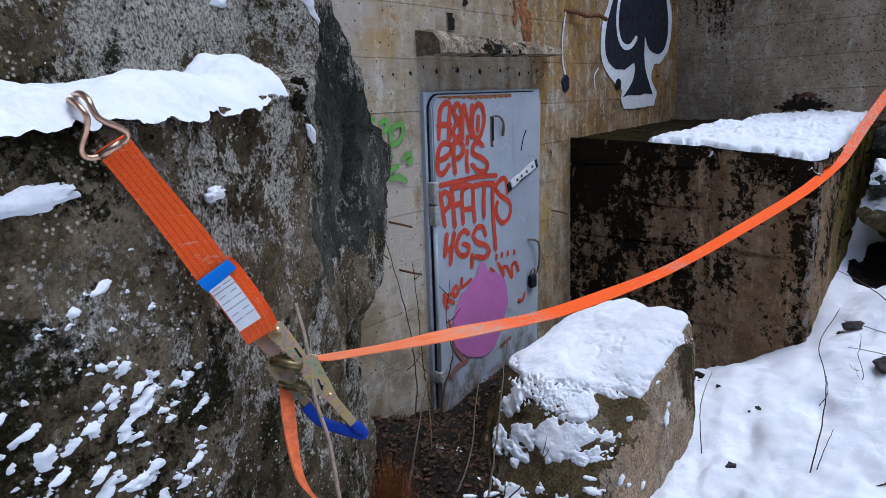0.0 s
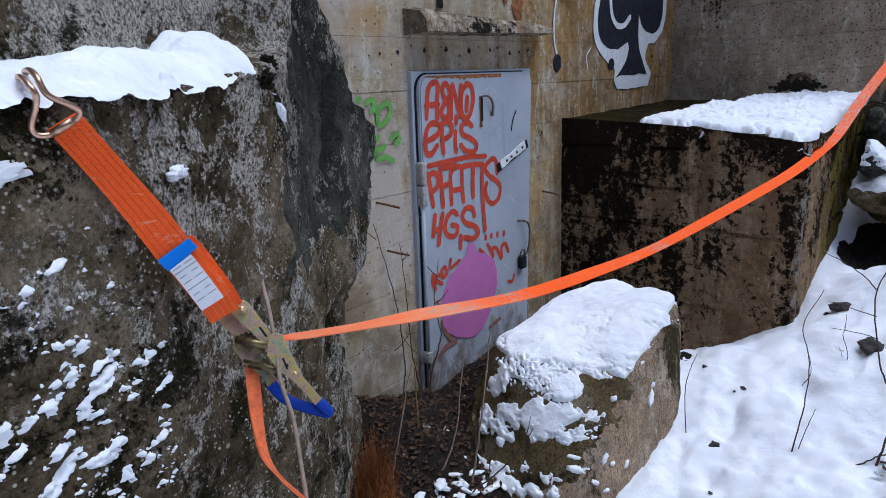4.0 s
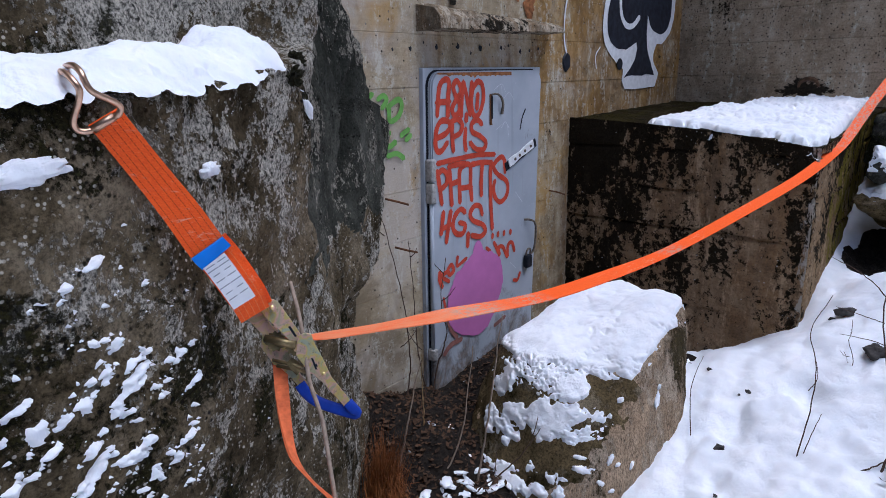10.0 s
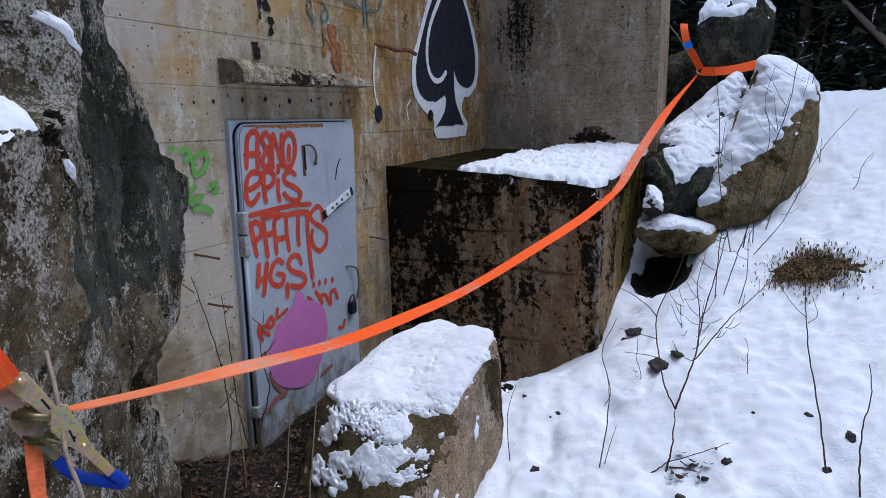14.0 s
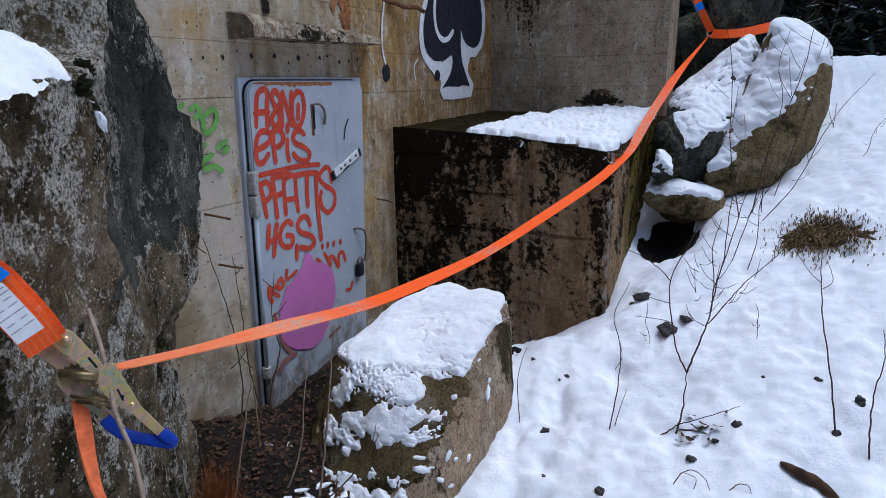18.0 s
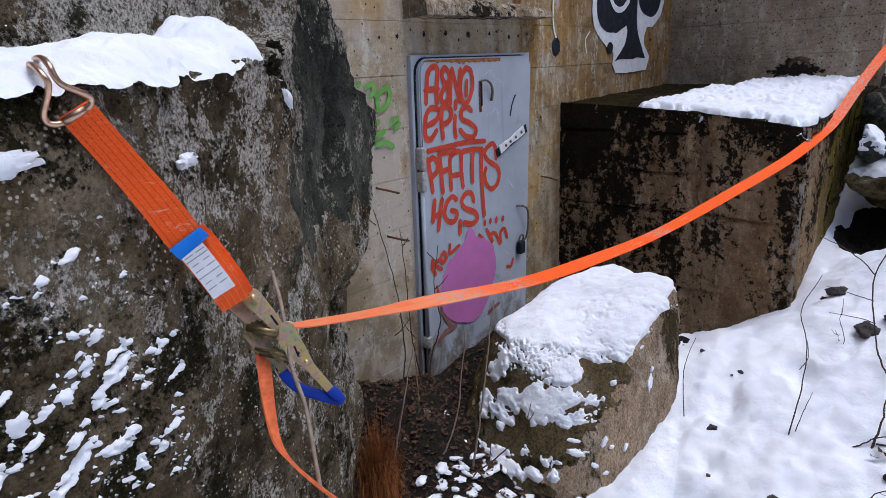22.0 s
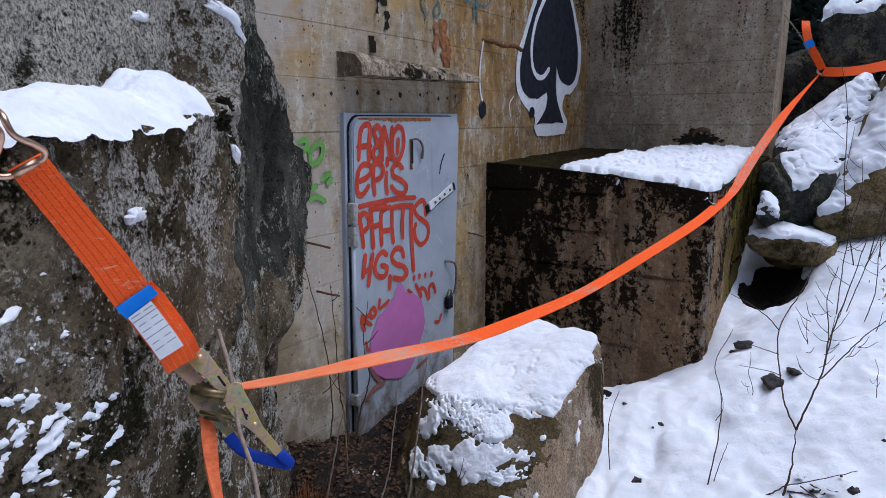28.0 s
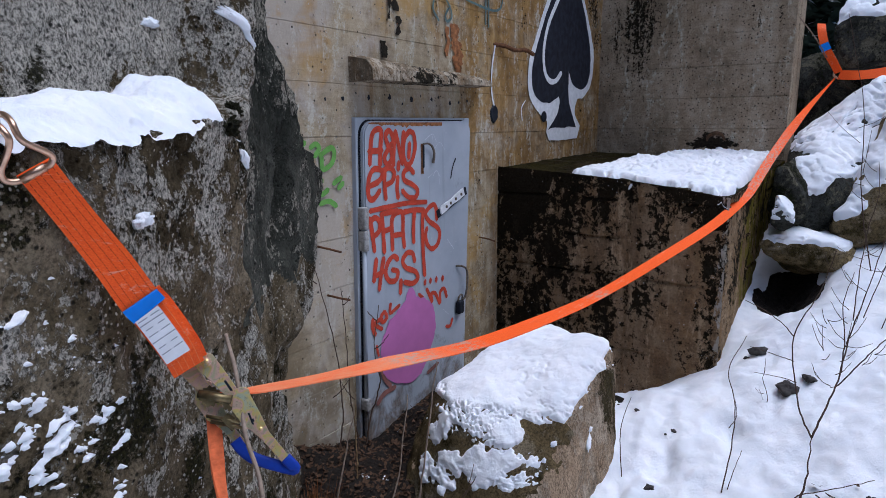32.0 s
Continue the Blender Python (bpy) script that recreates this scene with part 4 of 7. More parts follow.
front_rock = hull_rock(
    "boulder",
    ((0.64, -0.587, -0.765), (0.444, -0.449, -0.804), (0.472, -0.985, -0.720), (0.075, -0.985, -0.895), (-0.005, -0.925, -0.95), (-0.078, -0.565, -0.905), (0.06, -0.345, -0.945),
     (0.428, -1.028, -0.80), (0.388, -1.055, -1.05), (0.325, -1.05, -1.35), (0.26, -1.04, -1.75), (0.76, -0.78, -1.0), (0.72, -0.6, -1.75), (-0.045, -0.985, -1.10), (-0.10, -1.01, -1.36), (-0.15, -1.02, -1.75),
     (-0.185, -0.80, -1.085), (-0.30, -0.86, -1.38), (-0.36, -0.85, -1.75), (-0.03, -0.318, -1.10), (-0.10, -0.32, -1.24), (-0.34, -0.50, -1.42), (-0.36, -0.40, -1.75), (0.5, -0.30, -1.75)),
    BROWN, "brown broken boulder with a snowy top, by the door", 8, 2, 0.012, 5.0, 3.0, 0.0, 90000)


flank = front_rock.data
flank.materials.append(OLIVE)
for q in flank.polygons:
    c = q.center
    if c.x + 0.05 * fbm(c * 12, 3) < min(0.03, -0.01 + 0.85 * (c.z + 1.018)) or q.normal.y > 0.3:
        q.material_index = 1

# drifts that cling to the steep olive flank: middle (y, z) and half sizes
FLANK_DRIFTS = ((-0.845, -1.065, 0.105, 0.062), (-0.73, -1.075, 0.09, 0.062), (-0.60, -1.12, 0.075, 0.075), (-0.49, -1.15, 0.075, 0.05), (-0.62, -1.30, 0.15, 0.055), (-0.78, -1.265, 0.10, 0.062), (-0.50, -1.36, 0.09, 0.06), (-0.895, -1.205, 0.04, 0.014), (-0.47, -1.00, 0.09, 0.075), (-0.79, -0.965, 0.05, 0.035))


def front_snow(p):
    """Where the snow holds on the brown boulder's steep side: drifts, bare bands, a speckled fringe."""
    fall = p.z - (-0.905 + 0.10 * (p.y + 0.75) - 0.028 * math.exp(-(((p.y + 0.89) / 0.07) ** 2)))  # height over the rim of the top face
    side = step(0.10, -0.02, p.x + 0.25 * (p.y + 0.95)) * step(0.025, -0.015, fall)
    lie = max(1 - ((p.y - y) / a) ** 2 - ((p.z - z) / b) ** 2 for y, z, a, b in FLANK_DRIFTS)
    hold = step(-0.25, 0.40, lie + 0.6 * fbm((p.x * 26, p.y * 26, p.z * 34), 4))
    grit = 0.50 * fbm((p.x * 80, p.y * 80, p.z * 110), 3)
    fringe = math.exp(-(((fall + 0.065) / 0.085) ** 2)) * step(-0.86, -0.74, p.y)
    return side * (0.34 - 0.40 * fringe + grit * (0.2 + 0.8 * fringe) * (1 - hold) - 0.64 * hold)


cap = snow_cap("snow_on_boulder", front_rock, 0.018, 0.52, "snow capping the brown boulder", 2, 0.10, 22.0, front_snow, 1)

# a trodden spot in the middle of the cap
for v in cap.data.vertices:
    d = (v.co - Vector((0.20, -0.76, -0.80))).length
    v.co.z -= 0.030 * max(0.0, noise.noise(v.co * 34 + Vector((3, 1, 0))) - 0.05) * math.exp(-((d / 0.08) ** 2))


def snow_fleck(at, right, up, long, high, tilt, seed, thick=0.010, label="small fleck of snow stuck to the brown boulder"):
    bm = bmesh.new()
    bmesh.ops.create_icosphere(bm, subdivisions=3, radius=1)
    c, s = math.cos(radians(tilt)), math.sin(radians(tilt))
    right, up = Vector(right).normalized(), Vector(up).normalized()
    out = right.cross(up)
    for v in bm.verts:
        k = 1 + 0.45 * fbm(v.co * 2.4 + Vector((seed * 3.3, 0, 0)), 3)
        a, b = v.co.x * long * k, v.co.z * high * k
        v.co = Vector(at) + right * (a * c - b * s) + up * (a * s + b * c) + out * (v.co.y * thick)
    return tagged(part("snow_lump", bm, SNOW), label, "snow", kind="stuff")


# flecks on the boulder's bare brown front: seated on its surface at the nearest point
front_bm = bmesh_of(front_rock)
front_bm.normal_update()
for k, (x, z, long, high, tilt) in enumerate((
        (0.162, -1.034, 0.034, 0.013, 50), (-0.004, -0.985, 0.013, 0.010, 20), (0.185, -0.99, 0.012, 0.008, 50), (-0.094, -1.182, 0.022, 0.011, 60), (-0.077, -1.202, 0.010, 0.007, 20), (-0.018, -1.221, 0.017, 0.008, 50), (0.068, -1.329, 0.022, 0.009, 65), (0.042, -1.372, 0.013, 0.008, 60), (-0.172, -1.166, 0.024, 0.008, -10), (-0.179, -1.206, 0.036, 0.012, -20), (-0.138, -1.257, 0.018, 0.009, -35), (-0.106, -1.295, 0.013, 0.007, 10))):
    seat = min((v for v in front_bm.verts if v.normal.y < -0.2), key=lambda v: (v.co.x - x) ** 2 + (v.co.z - z) ** 2)
    right_ = Vector((0, 0, 1)).cross(seat.normal).normalized()
    snow_fleck(seat.co + seat.normal * 0.001, right_, seat.normal.cross(right_), long, high, tilt, k + 1, 0.007)
front_bm.free()

slab = hull_rock(
    "boulder",
    ((1.985, -1.62, -0.396), (1.978, -1.725, -0.492), (2.036, -1.977, -0.407), (2.327, -2.255, 0.161), (2.37, -2.234, 0.315), (2.186, -2.036, 0.077), (2.033, -1.828, -0.243), (2.535, -1.93, 0.515), (2.531, -2.18, 0.405), (2.13, -2.10, -0.18),
     (3.2, -1.9, 0.5), (3.1, -2.3, 0.25), (3.0, -1.8, -0.6), (2.7, -2.2, -0.5), (2.6, -1.62, -0.5), (2.30, -1.70, -0.60)),
    MOSSY, "large leaning mossy boulder on the snowy bank", 6, 2, 0.016, 4.0, 5.0)
snow_cap("snow_on_boulder", slab, 0.032, 0.34, "snow on the leaning boulder", 4, 0.10, 5.0, None, 3, 10)

talus = hull_rock(
    "boulder",
    ((1.98, -1.56, -0.29), (1.95, -1.512, -0.22), (2.10, -1.40, -0.08), (2.62, -1.36, 0.05), (2.72, -1.78, 0.42), (2.16, -1.79, -0.28), (2.36, -1.93, 0.02), (2.44, -1.60, 0.10), (3.1, -1.4, 0.12), (3.1, -1.8, 0.45), (2.1, -1.45, -0.7), (2.3, -1.8, -0.6), (3.0, -1.5, -0.6)),
    GREYROCK, "dark jagged boulder half buried in snow", 6, 1, 0.020, 3.0, 7.0, 0.006)
snow_cap("snow_on_boulder", talus, 0.022, 0.36, "broken snow over the jagged boulder", 6, 0.55, 6.0, None, 1, 4)

strapped = hull_rock(
    "boulder",
    ((3.215, -1.455, 0.77), (3.19, -1.565, 0.545), (3.25, -1.815, 0.555), (3.35, -1.944, 0.783), (3.235, -1.60, 0.850), (3.26, -1.78, 0.865), (3.55, -1.66, 1.14), (3.50, -1.88, 1.05), (3.36, -1.50, 0.93), (4.0, -1.5, 0.65), (4.0, -1.6, 1.15), (4.0, -2.0, 0.95), (3.6, -1.5, 0.48), (3.6, -1.95, 0.52)),
    GREYROCK, "dark grey boulder held by an orange strap", 5, 1, 0.012, 4.0, 9.0)
snow_cap("snow_on_boulder", strapped, 0.03, 0.48, "patchy snow on the strapped boulder", 8, 0.26, 9.0, None, 2, 3)

# the dark rock colour stands for the black shade of the crevice
under = boulder_at(
    "boulder", (3.72, -1.38, 0.22), (0.45, 0.36, 0.50), (((-1, 0.1, -0.2), (3.36, -1.4, 0.3)),), 11, GREYROCK, "mossy boulder wedged beneath the strapped one, darkened for the crevice's shade", 0.05, 4, 3.0)

flat_stone = hull_rock(
    "boulder",
    ((1.77, -1.31, -0.485), (1.76, -1.42, -0.485), (1.93, -1.765, -0.615), (1.90, -1.735, -0.500), (1.84, -1.55, -0.455), (1.80, -1.34, -0.43), (1.82, -1.56, -0.59), (1.80, -1.42, -0.545), (2.3, -1.36, -0.38), (2.35, -1.80, -0.45), (2.3, -1.5, -0.80), (2.05, -1.82, -0.66)),
    MOSSY, "flat mossy stone at the foot of the bank", 5, 2, 0.010, 6.0, 13.0)
snow_cap("snow_on_boulder", flat_stone, 0.028, 0.62, "snow on the flat stone", 9, 0.10, 9.0)
small_stone = hull_rock(
    "boulder",
    ((1.735, -1.37, -0.345), (1.735, -1.49, -0.355), (1.785, -1.40, -0.245), (1.80, -1.385, -0.225), (1.83, -1.46, -0.28), (2.0, -1.46, -0.27), (1.765, -1.43, -0.40), (2.0, -1.35, -0.30), (2.0, -1.38, -0.44)),
    GREYROCK, "small dark boulder beside the concrete block", 5, 1, 0.008, 8.0, 15.0)
snow_cap("snow_on_boulder", small_stone, 0.020, 0.36, "snow heaped on the small boulder", 10, 0.08, 9.0)
tall_stone = hull_rock(
    "boulder",
    ((1.89, -1.36, -0.075), (1.895, -1.41, -0.07), (1.87, -1.50, -0.20), (1.855, -1.53, -0.30), (1.865, -1.40, -0.33), (1.88, -1.33, -0.30), (2.2, -1.42, -0.02), (2.2, -1.56, -0.20), (2.1, -1.45, -0.5)),
    GREYROCK, "dark upright stone behind the concrete block", 5, 1, 0.010, 8.0, 17.0)

# black moss tufts at the shelf's end and on the rear wall's foot
def moss_clump(at, size, seed, label):
    bm = rock_bm(size, [], seed, 0.5, 4, 5.0)
    ob = part("moss_clump", bm, MOSS, smooth=False)
    ob.location = at
    return tagged(ob, label, "moss", kind="stuff")


moss_clump(on_face(0.292, 0.004, 0.168), (0.022, 0.022, 0.020), 3, "black moss tuft at the end of the snowy shelf")
moss_clump(on_face(0.330, 0.010, 0.192), (0.014, 0.014, 0.016), 4, "small black moss tuft above the snowy shelf")
stain = bmesh.new()
for k, (y, z, wide, high) in enumerate(((-0.83, 0.035, 0.10, 0.05), (-0.74, 0.02, 0.04, 0.018), (-0.93, 0.03, 0.045, 0.025), (-0.80, 0.095, 0.02, 0.012), (-0.88, 0.09, 0.03, 0.016), (-0.68, 0.025, 0.018, 0.010), (-0.99, 0.02, 0.02, 0.012))):
    mid = stain.verts.new((2.752, y, z))
    rim = []
    for i in range(72):
        c, s = math.cos(i * math.pi / 36), math.sin(i * math.pi / 36)
        r = 1 + 0.7 * fbm((c * 3, s * 3, 2 + k * 3), 3) + 0.5 * noise.noise(Vector((c * 11, s * 11, k)))
        rim.append(stain.verts.new((2.7525, y + wide * c * r, z + high * s * r)))
    for i in range(72):
        stain.faces.new((mid, rim[i], rim[(i + 1) % 72]))
tagged(part("moss_patch", stain, MOULD, smooth=False), "dark moss patch at the foot of the rear wall", "moss", kind="stuff")

# ---------- steel door ----------
door = empty("door_1", (0.46, 0, -1.3), "closed grey steel door covered in red graffiti", "door", kind="structure")


def door_part(name, bm, material, label="", parent=None, smooth=False):
    bm.transform(Matrix.Translation((-0.46, 0, 1.3)))
    return part(name, bm, material, parent or door, label, smooth)


def leaning(bm):
    """The old door hangs a little out of plumb."""
    for v in bm.verts:
        v.co.x += (v.co.z - 0.2) * (0.021 + 0.030 * v.co.x)
    return bm


for lo, hi in (((-0.008, -0.022, -1.42), (0.058, 0.01, 0.201)), ((0.820, -0.022, -1.42), (0.874, 0.01, 0.201)), ((0.058, -0.022, 0.150), (0.820, 0.01, 0.201))):
    door_part("frame", leaning(box_bm(lo, hi, 0.004)), DOORPAINT)


def rounded_plate(x0, x1, z0, z1, y0, y1, r):
    pts = []
    for cx, cz, a0 in ((x1 - r, z1 - r, 0), (x0 + r, z1 - r, 90), (x0 + r, z0 + r, 180), (x1 - r, z0 + r, 270)):
        pts += [(cx + r * math.cos(radians(a0 + k * 15)), cz + r * math.sin(radians(a0 + k * 15))) for k in range(7)]
    bm = bmesh.new()
    f0 = [bm.verts.new((x, y0, z)) for x, z in pts]
    f1 = [bm.verts.new((x, y1, z)) for x, z in pts]
    bm.faces.new(f0)
    bm.faces.new(f1[::-1])
    for k in range(len(pts)):
        m = (k + 1) % len(pts)
        bm.faces.new((f0[k], f1[k], f1[m], f0[m]))
    bmesh.ops.recalc_face_normals(bm, faces=bm.faces[:])
    rim = [e for e in bm.edges if all(abs(v.co.y - min(y0, y1)) < 1e-6 for v in e.verts)]
    bmesh.ops.bevel(bm, geom=rim, offset=0.006, segments=2, affect="EDGES")
    return bm


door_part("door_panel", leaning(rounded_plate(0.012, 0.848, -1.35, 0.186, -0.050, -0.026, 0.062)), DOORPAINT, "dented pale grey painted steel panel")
# a black plate paints the shadow between panel and frame
door_part("shadow_gap", leaning(rounded_plate(0.006, 0.852, -1.36, 0.192, -0.030, -0.020, 0.066)), BLACKP, "black plate painting the shadow gap round the panel")
for z0, z1 in ((-0.268, -0.172), (-0.362, -0.273), (-1.085, -1.030)):
    door_part("hinge", leaning(box_bm((-0.004, -0.062, z0), (0.028, -0.020, z1), 0.008, 3)), HINGE, "pale grey hinge knuckle with rusty ends", smooth=True)
door_part("hinge_rod", leaning(tube([(0.012, -0.044, -1.10), (0.012, -0.044, -0.30)], 0.009, 10)), DOORPAINT, smooth=True)
ragged = bmesh.new()
flat_shape([(0.405 + 0.020 * s_ + 0.005 * noise.noise(Vector((z * 60, s_, 3))), z) for s_, zs in ((0, [0.082 - 0.010 * k for k in range(15)]), (1, [-0.058 + 0.010 * k for k in range(15)])) for z in zs], ragged, 0.0525)
door_part("bolt_slot", ragged, RUST, "rusted vertical bolt slot")
door_part("bolt_bar", box_bm((0.417, -0.058, -0.03), (0.427, -0.051, 0.075), 0.003), BLACKP, "dark vertical bolt bar")
hk = curve_points([(0.418, -0.056, 0.080), (0.445, -0.066, 0.082), (0.474, -0.068, 0.066), (0.492, -0.066, 0.034), (0.494, -0.058, -0.012)], 16)
door_part("hook_handle", tube(hk, [0.004 + 0.003 * k / 16 for k in range(17)], 8), RUSTY_GREY, "bent iron hook", smooth=True)
hasp = bmesh.new()
p0, p1 = Vector((0.553, -0.058, -0.250)), Vector((0.764, -0.058, -0.172))
ac = (p1 - p0).normalized()
across = Vector((-ac.z, 0, ac.x))
band([p0.lerp(p1, k / 8) for k in range(9)], [across] * 9, [0.040, 0.040, 0.038, 0.030, 0.030, 0.038, 0.040, 0.040, 0.040], 0.008, hasp)
door_part("hasp", hasp, WHITEP, "scratched pale metal strap hasp")
under_ = bmesh.new()
band([p0.lerp(p1, k / 8) + Vector((0.004, 0.004, -0.006)) for k in range(-1, 10)], [across] * 11, 0.041, 0.003, under_)
door_part("hasp_outline", under_, BLACKP, "dark outline round the hasp")
for k in (0.22, 0.40, 0.62, 0.86):
    c = p0.lerp(p1, k)
    door_part("bolt", tube([c + Vector((0, 0.003, 0)), c + Vector((0, -0.008, 0))], 0.0075, 8), RUSTY_GREY)
lk = curve_points([(0.700, -0.053, -0.556), (0.735, -0.068, -0.562), (0.764, -0.078, -0.585), (0.776, -0.076, -0.655), (0.768, -0.066, -0.735), (0.740, -0.055, -0.755)], 22)
door_part("door_pull", tube(lk, 0.0055, 8), RUSTY_GREY, "thin bent iron pull", smooth=True)
door_part("padlock", box_bm((0.692, -0.082, -0.815), (0.742, -0.052, -0.745), 0.010), BLACKP, "small dark rusty padlock body")
door_part("padlock_shackle", tube(curve_points([(0.700, -0.066, -0.745), (0.702, -0.070, -0.722), (0.720, -0.070, -0.712), (0.736, -0.070, -0.722), (0.738, -0.066, -0.745)], 12), 0.005, 7), RUSTY_GREY, "", smooth=True)
# rust creeping along the panel's top edge, ragged below
rim_z = [(0.06 + 0.52 * k / 40, 0.180) for k in range(41)]
low_z = [(0.58 - 0.55 * k / 60, 0.164 + 0.010 * k / 60 - 0.030 * abs(fbm((k * 0.31, 2, 2), 3)) * math.sin(math.pi * min(1, k / 60 + 0.02))) for k in range(61)]
door_part("rust_streak", flat_shape(rim_z + low_z, bmesh.new(), 0.0512), RUST_STAIN, "rust along the top edge")

# sprayed letters on the door, stroke by stroke: (x, z) on the panel
LETTERS = (
    (((0.041, 0.006), (0.047, 0.057), (0.058, 0.122), (0.085, 0.149), (0.120, 0.143), (0.111, 0.065), (0.108, 0.0)), ((0.037, 0.060), (0.122, 0.062))),
    (((0.197, 0.121), (0.171, 0.146), (0.147, 0.123), (0.160, 0.086), (0.188, 0.048), (0.180, 0.012), (0.150, 0.002), (0.136, 0.032), (0.165, 0.067), (0.198, 0.097), (0.197, 0.121)),),
    (((0.200, -0.007), (0.206, 0.072), (0.217, 0.140)), ((0.217, 0.140), (0.239, 0.075), (0.261, -0.002)), ((0.261, -0.002), (0.265, 0.068), (0.274, 0.138))),
    (((0.316, 0.142), (0.279, 0.105), (0.270, 0.043), (0.288, -0.007), (0.327, 0.001), (0.357, 0.063), (0.349, 0.125), (0.316, 0.142)), ((0.317, 0.086), (0.308, 0.022))),
    (((0.029, -0.088), (0.092, -0.071), (0.122, -0.045), (0.112, -0.022), (0.068, -0.016), (0.038, -0.042), (0.025, -0.095), (0.033, -0.137), (0.063, -0.141), (0.102, -0.109)),),
    (((0.136, -0.021), (0.133, -0.083), (0.140, -0.150)), ((0.126, -0.025), (0.170, -0.015), (0.202, -0.040), (0.185, -0.076), (0.136, -0.090))),
    (((0.229, -0.060), (0.222, -0.110), (0.228, -0.154)), ((0.236, 0.004), (0.232, -0.028))),
    (((0.346, -0.048), (0.312, -0.027), (0.272, -0.041), (0.275, -0.077), (0.332, -0.101), (0.374, -0.133), (0.353, -0.164), (0.298, -0.155), (0.258, -0.124)),),
    (((0.033, -0.224), (0.045, -0.292), (0.057, -0.371)), ((0.028, -0.240), (0.067, -0.224), (0.097, -0.251), (0.088, -0.287), (0.043, -0.309))),
    (((0.110, -0.221), (0.116, -0.292), (0.122, -0.386)), ((0.104, -0.214), (0.165, -0.211), (0.221, -0.212)), ((0.116, -0.292), (0.168, -0.286))),
    (((0.182, -0.384), (0.180, -0.303), (0.184, -0.240), (0.221, -0.219), (0.258, -0.230), (0.259, -0.317), (0.267, -0.386)), ((0.180, -0.320), (0.264, -0.323))),
    (((0.266, -0.223), (0.338, -0.221), (0.421, -0.230)), ((0.346, -0.230), (0.337, -0.303), (0.337, -0.374)), ((0.412, -0.234), (0.407, -0.315), (0.410, -0.412), (0.415, -0.482), (0.421, -0.551))),
    (((0.530, -0.290), (0.526, -0.239), (0.502, -0.213), (0.456, -0.229), (0.436, -0.254), (0.467, -0.291), (0.535, -0.330), (0.554, -0.368), (0.535, -0.413), (0.487, -0.430), (0.446, -0.399), (0.434, -0.352), (0.446, -0.321)),),
    (((0.066, -0.408), (0.056, -0.455), (0.046, -0.503)), ((0.116, -0.411), (0.099, -0.466), (0.080, -0.548)), ((0.048, -0.483), (0.114, -0.470))),
    (((0.218, -0.435), (0.186, -0.415), (0.146, -0.438), (0.129, -0.486), (0.155, -0.523), (0.200, -0.529), (0.216, -0.493), (0.175, -0.475)),),
    (((0.344, -0.467), (0.328, -0.426), (0.284, -0.417), (0.252, -0.448), (0.276, -0.485), (0.347, -0.517), (0.366, -0.553), (0.324, -0.570), (0.260, -0.551)), ((0.236, -0.537), (0.231, -0.598))),
)
for k, strokes in enumerate(LETTERS):
    bm = bmesh.new()
    for j, pts in enumerate(strokes):
        flat_stroke(pts, 0.0255, bm, 0.0515 + 0.0014 * (k % 2) + 0.0004 * j)
    door_part("graffiti_letter", bm, RED)
line = bmesh.new()
flat_stroke([(0.034, -0.192), (0.15, -0.187), (0.302, -0.184), (0.442, -0.194)], 0.023, line, 0.0524)
door_part("graffiti_line", line, RED)
for x, z in ((0.426, -0.588), (0.471, -0.588), (0.521, -0.592), (0.577, -0.597)):
    bm = bmesh.new()
    flat_stroke([(x + 0.001, z + 0.008), (x - 0.001, z - 0.008)], 0.022, bm, 0.0524)
    door_part("graffiti_dot", bm, RED)
SCRAWLS = (
    (((0.439, -0.624), (0.463, -0.659), (0.486, -0.700), (0.477, -0.657), (0.513, -0.663), (0.552, -0.722), (0.555, -0.665), (0.590, -0.654), (0.613, -0.703)), 0.021),
    (((0.376, -0.636), (0.408, -0.662)), 0.018), (((0.034, -0.674), (0.030, -0.709), (0.047, -0.748)), 0.022), (((0.084, -0.684), (0.046, -0.698), (0.093, -0.734)), 0.020),
    (((0.113, -0.656), (0.089, -0.675), (0.100, -0.704), (0.128, -0.687), (0.113, -0.656)), 0.020), (((0.157, -0.631), (0.152, -0.673), (0.188, -0.664), (0.221, -0.652)), 0.018),
    (((0.664, -0.833), (0.642, -0.866), (0.604, -0.858)), 0.018), (((0.501, -0.812), (0.499, -0.839)), 0.014), (((0.052, -0.802), (0.064, -0.851)), 0.014),
    (((0.076, -0.909), (0.102, -0.976), (0.143, -1.022)), 0.022), (((0.049, -1.076), (0.094, -1.046), (0.173, -1.040)), 0.026), (((0.438, -1.057), (0.526, -1.036)), 0.022))
for k, (pts, pen) in enumerate(SCRAWLS):
    bm = bmesh.new()
    flat_stroke(pts, pen, bm, 0.0515 + 0.0003 * k)
    door_part("graffiti_scrawl", bm, FADED_RED if pts[0][1] < -0.9 else RED)
blob = [(0.310, -0.586), (0.333, -0.605), (0.354, -0.642), (0.417, -0.667), (0.476, -0.709), (0.505, -0.779), (0.502, -0.858), (0.466, -0.930), (0.427, -0.991), (0.375, -1.040), (0.308, -1.058), (0.217, -1.038), (0.131, -0.990), (0.088, -0.935), (0.077, -0.864), (0.085, -0.800), (0.109, -0.755), (0.144, -0.713), (0.207, -0.672), (0.258, -0.643), (0.283, -0.601)]
edge_pts = [(p.x, p.z) for p in curve_points([(x, 0, z) for x, z in blob + blob[:1]], 300)][:-1]
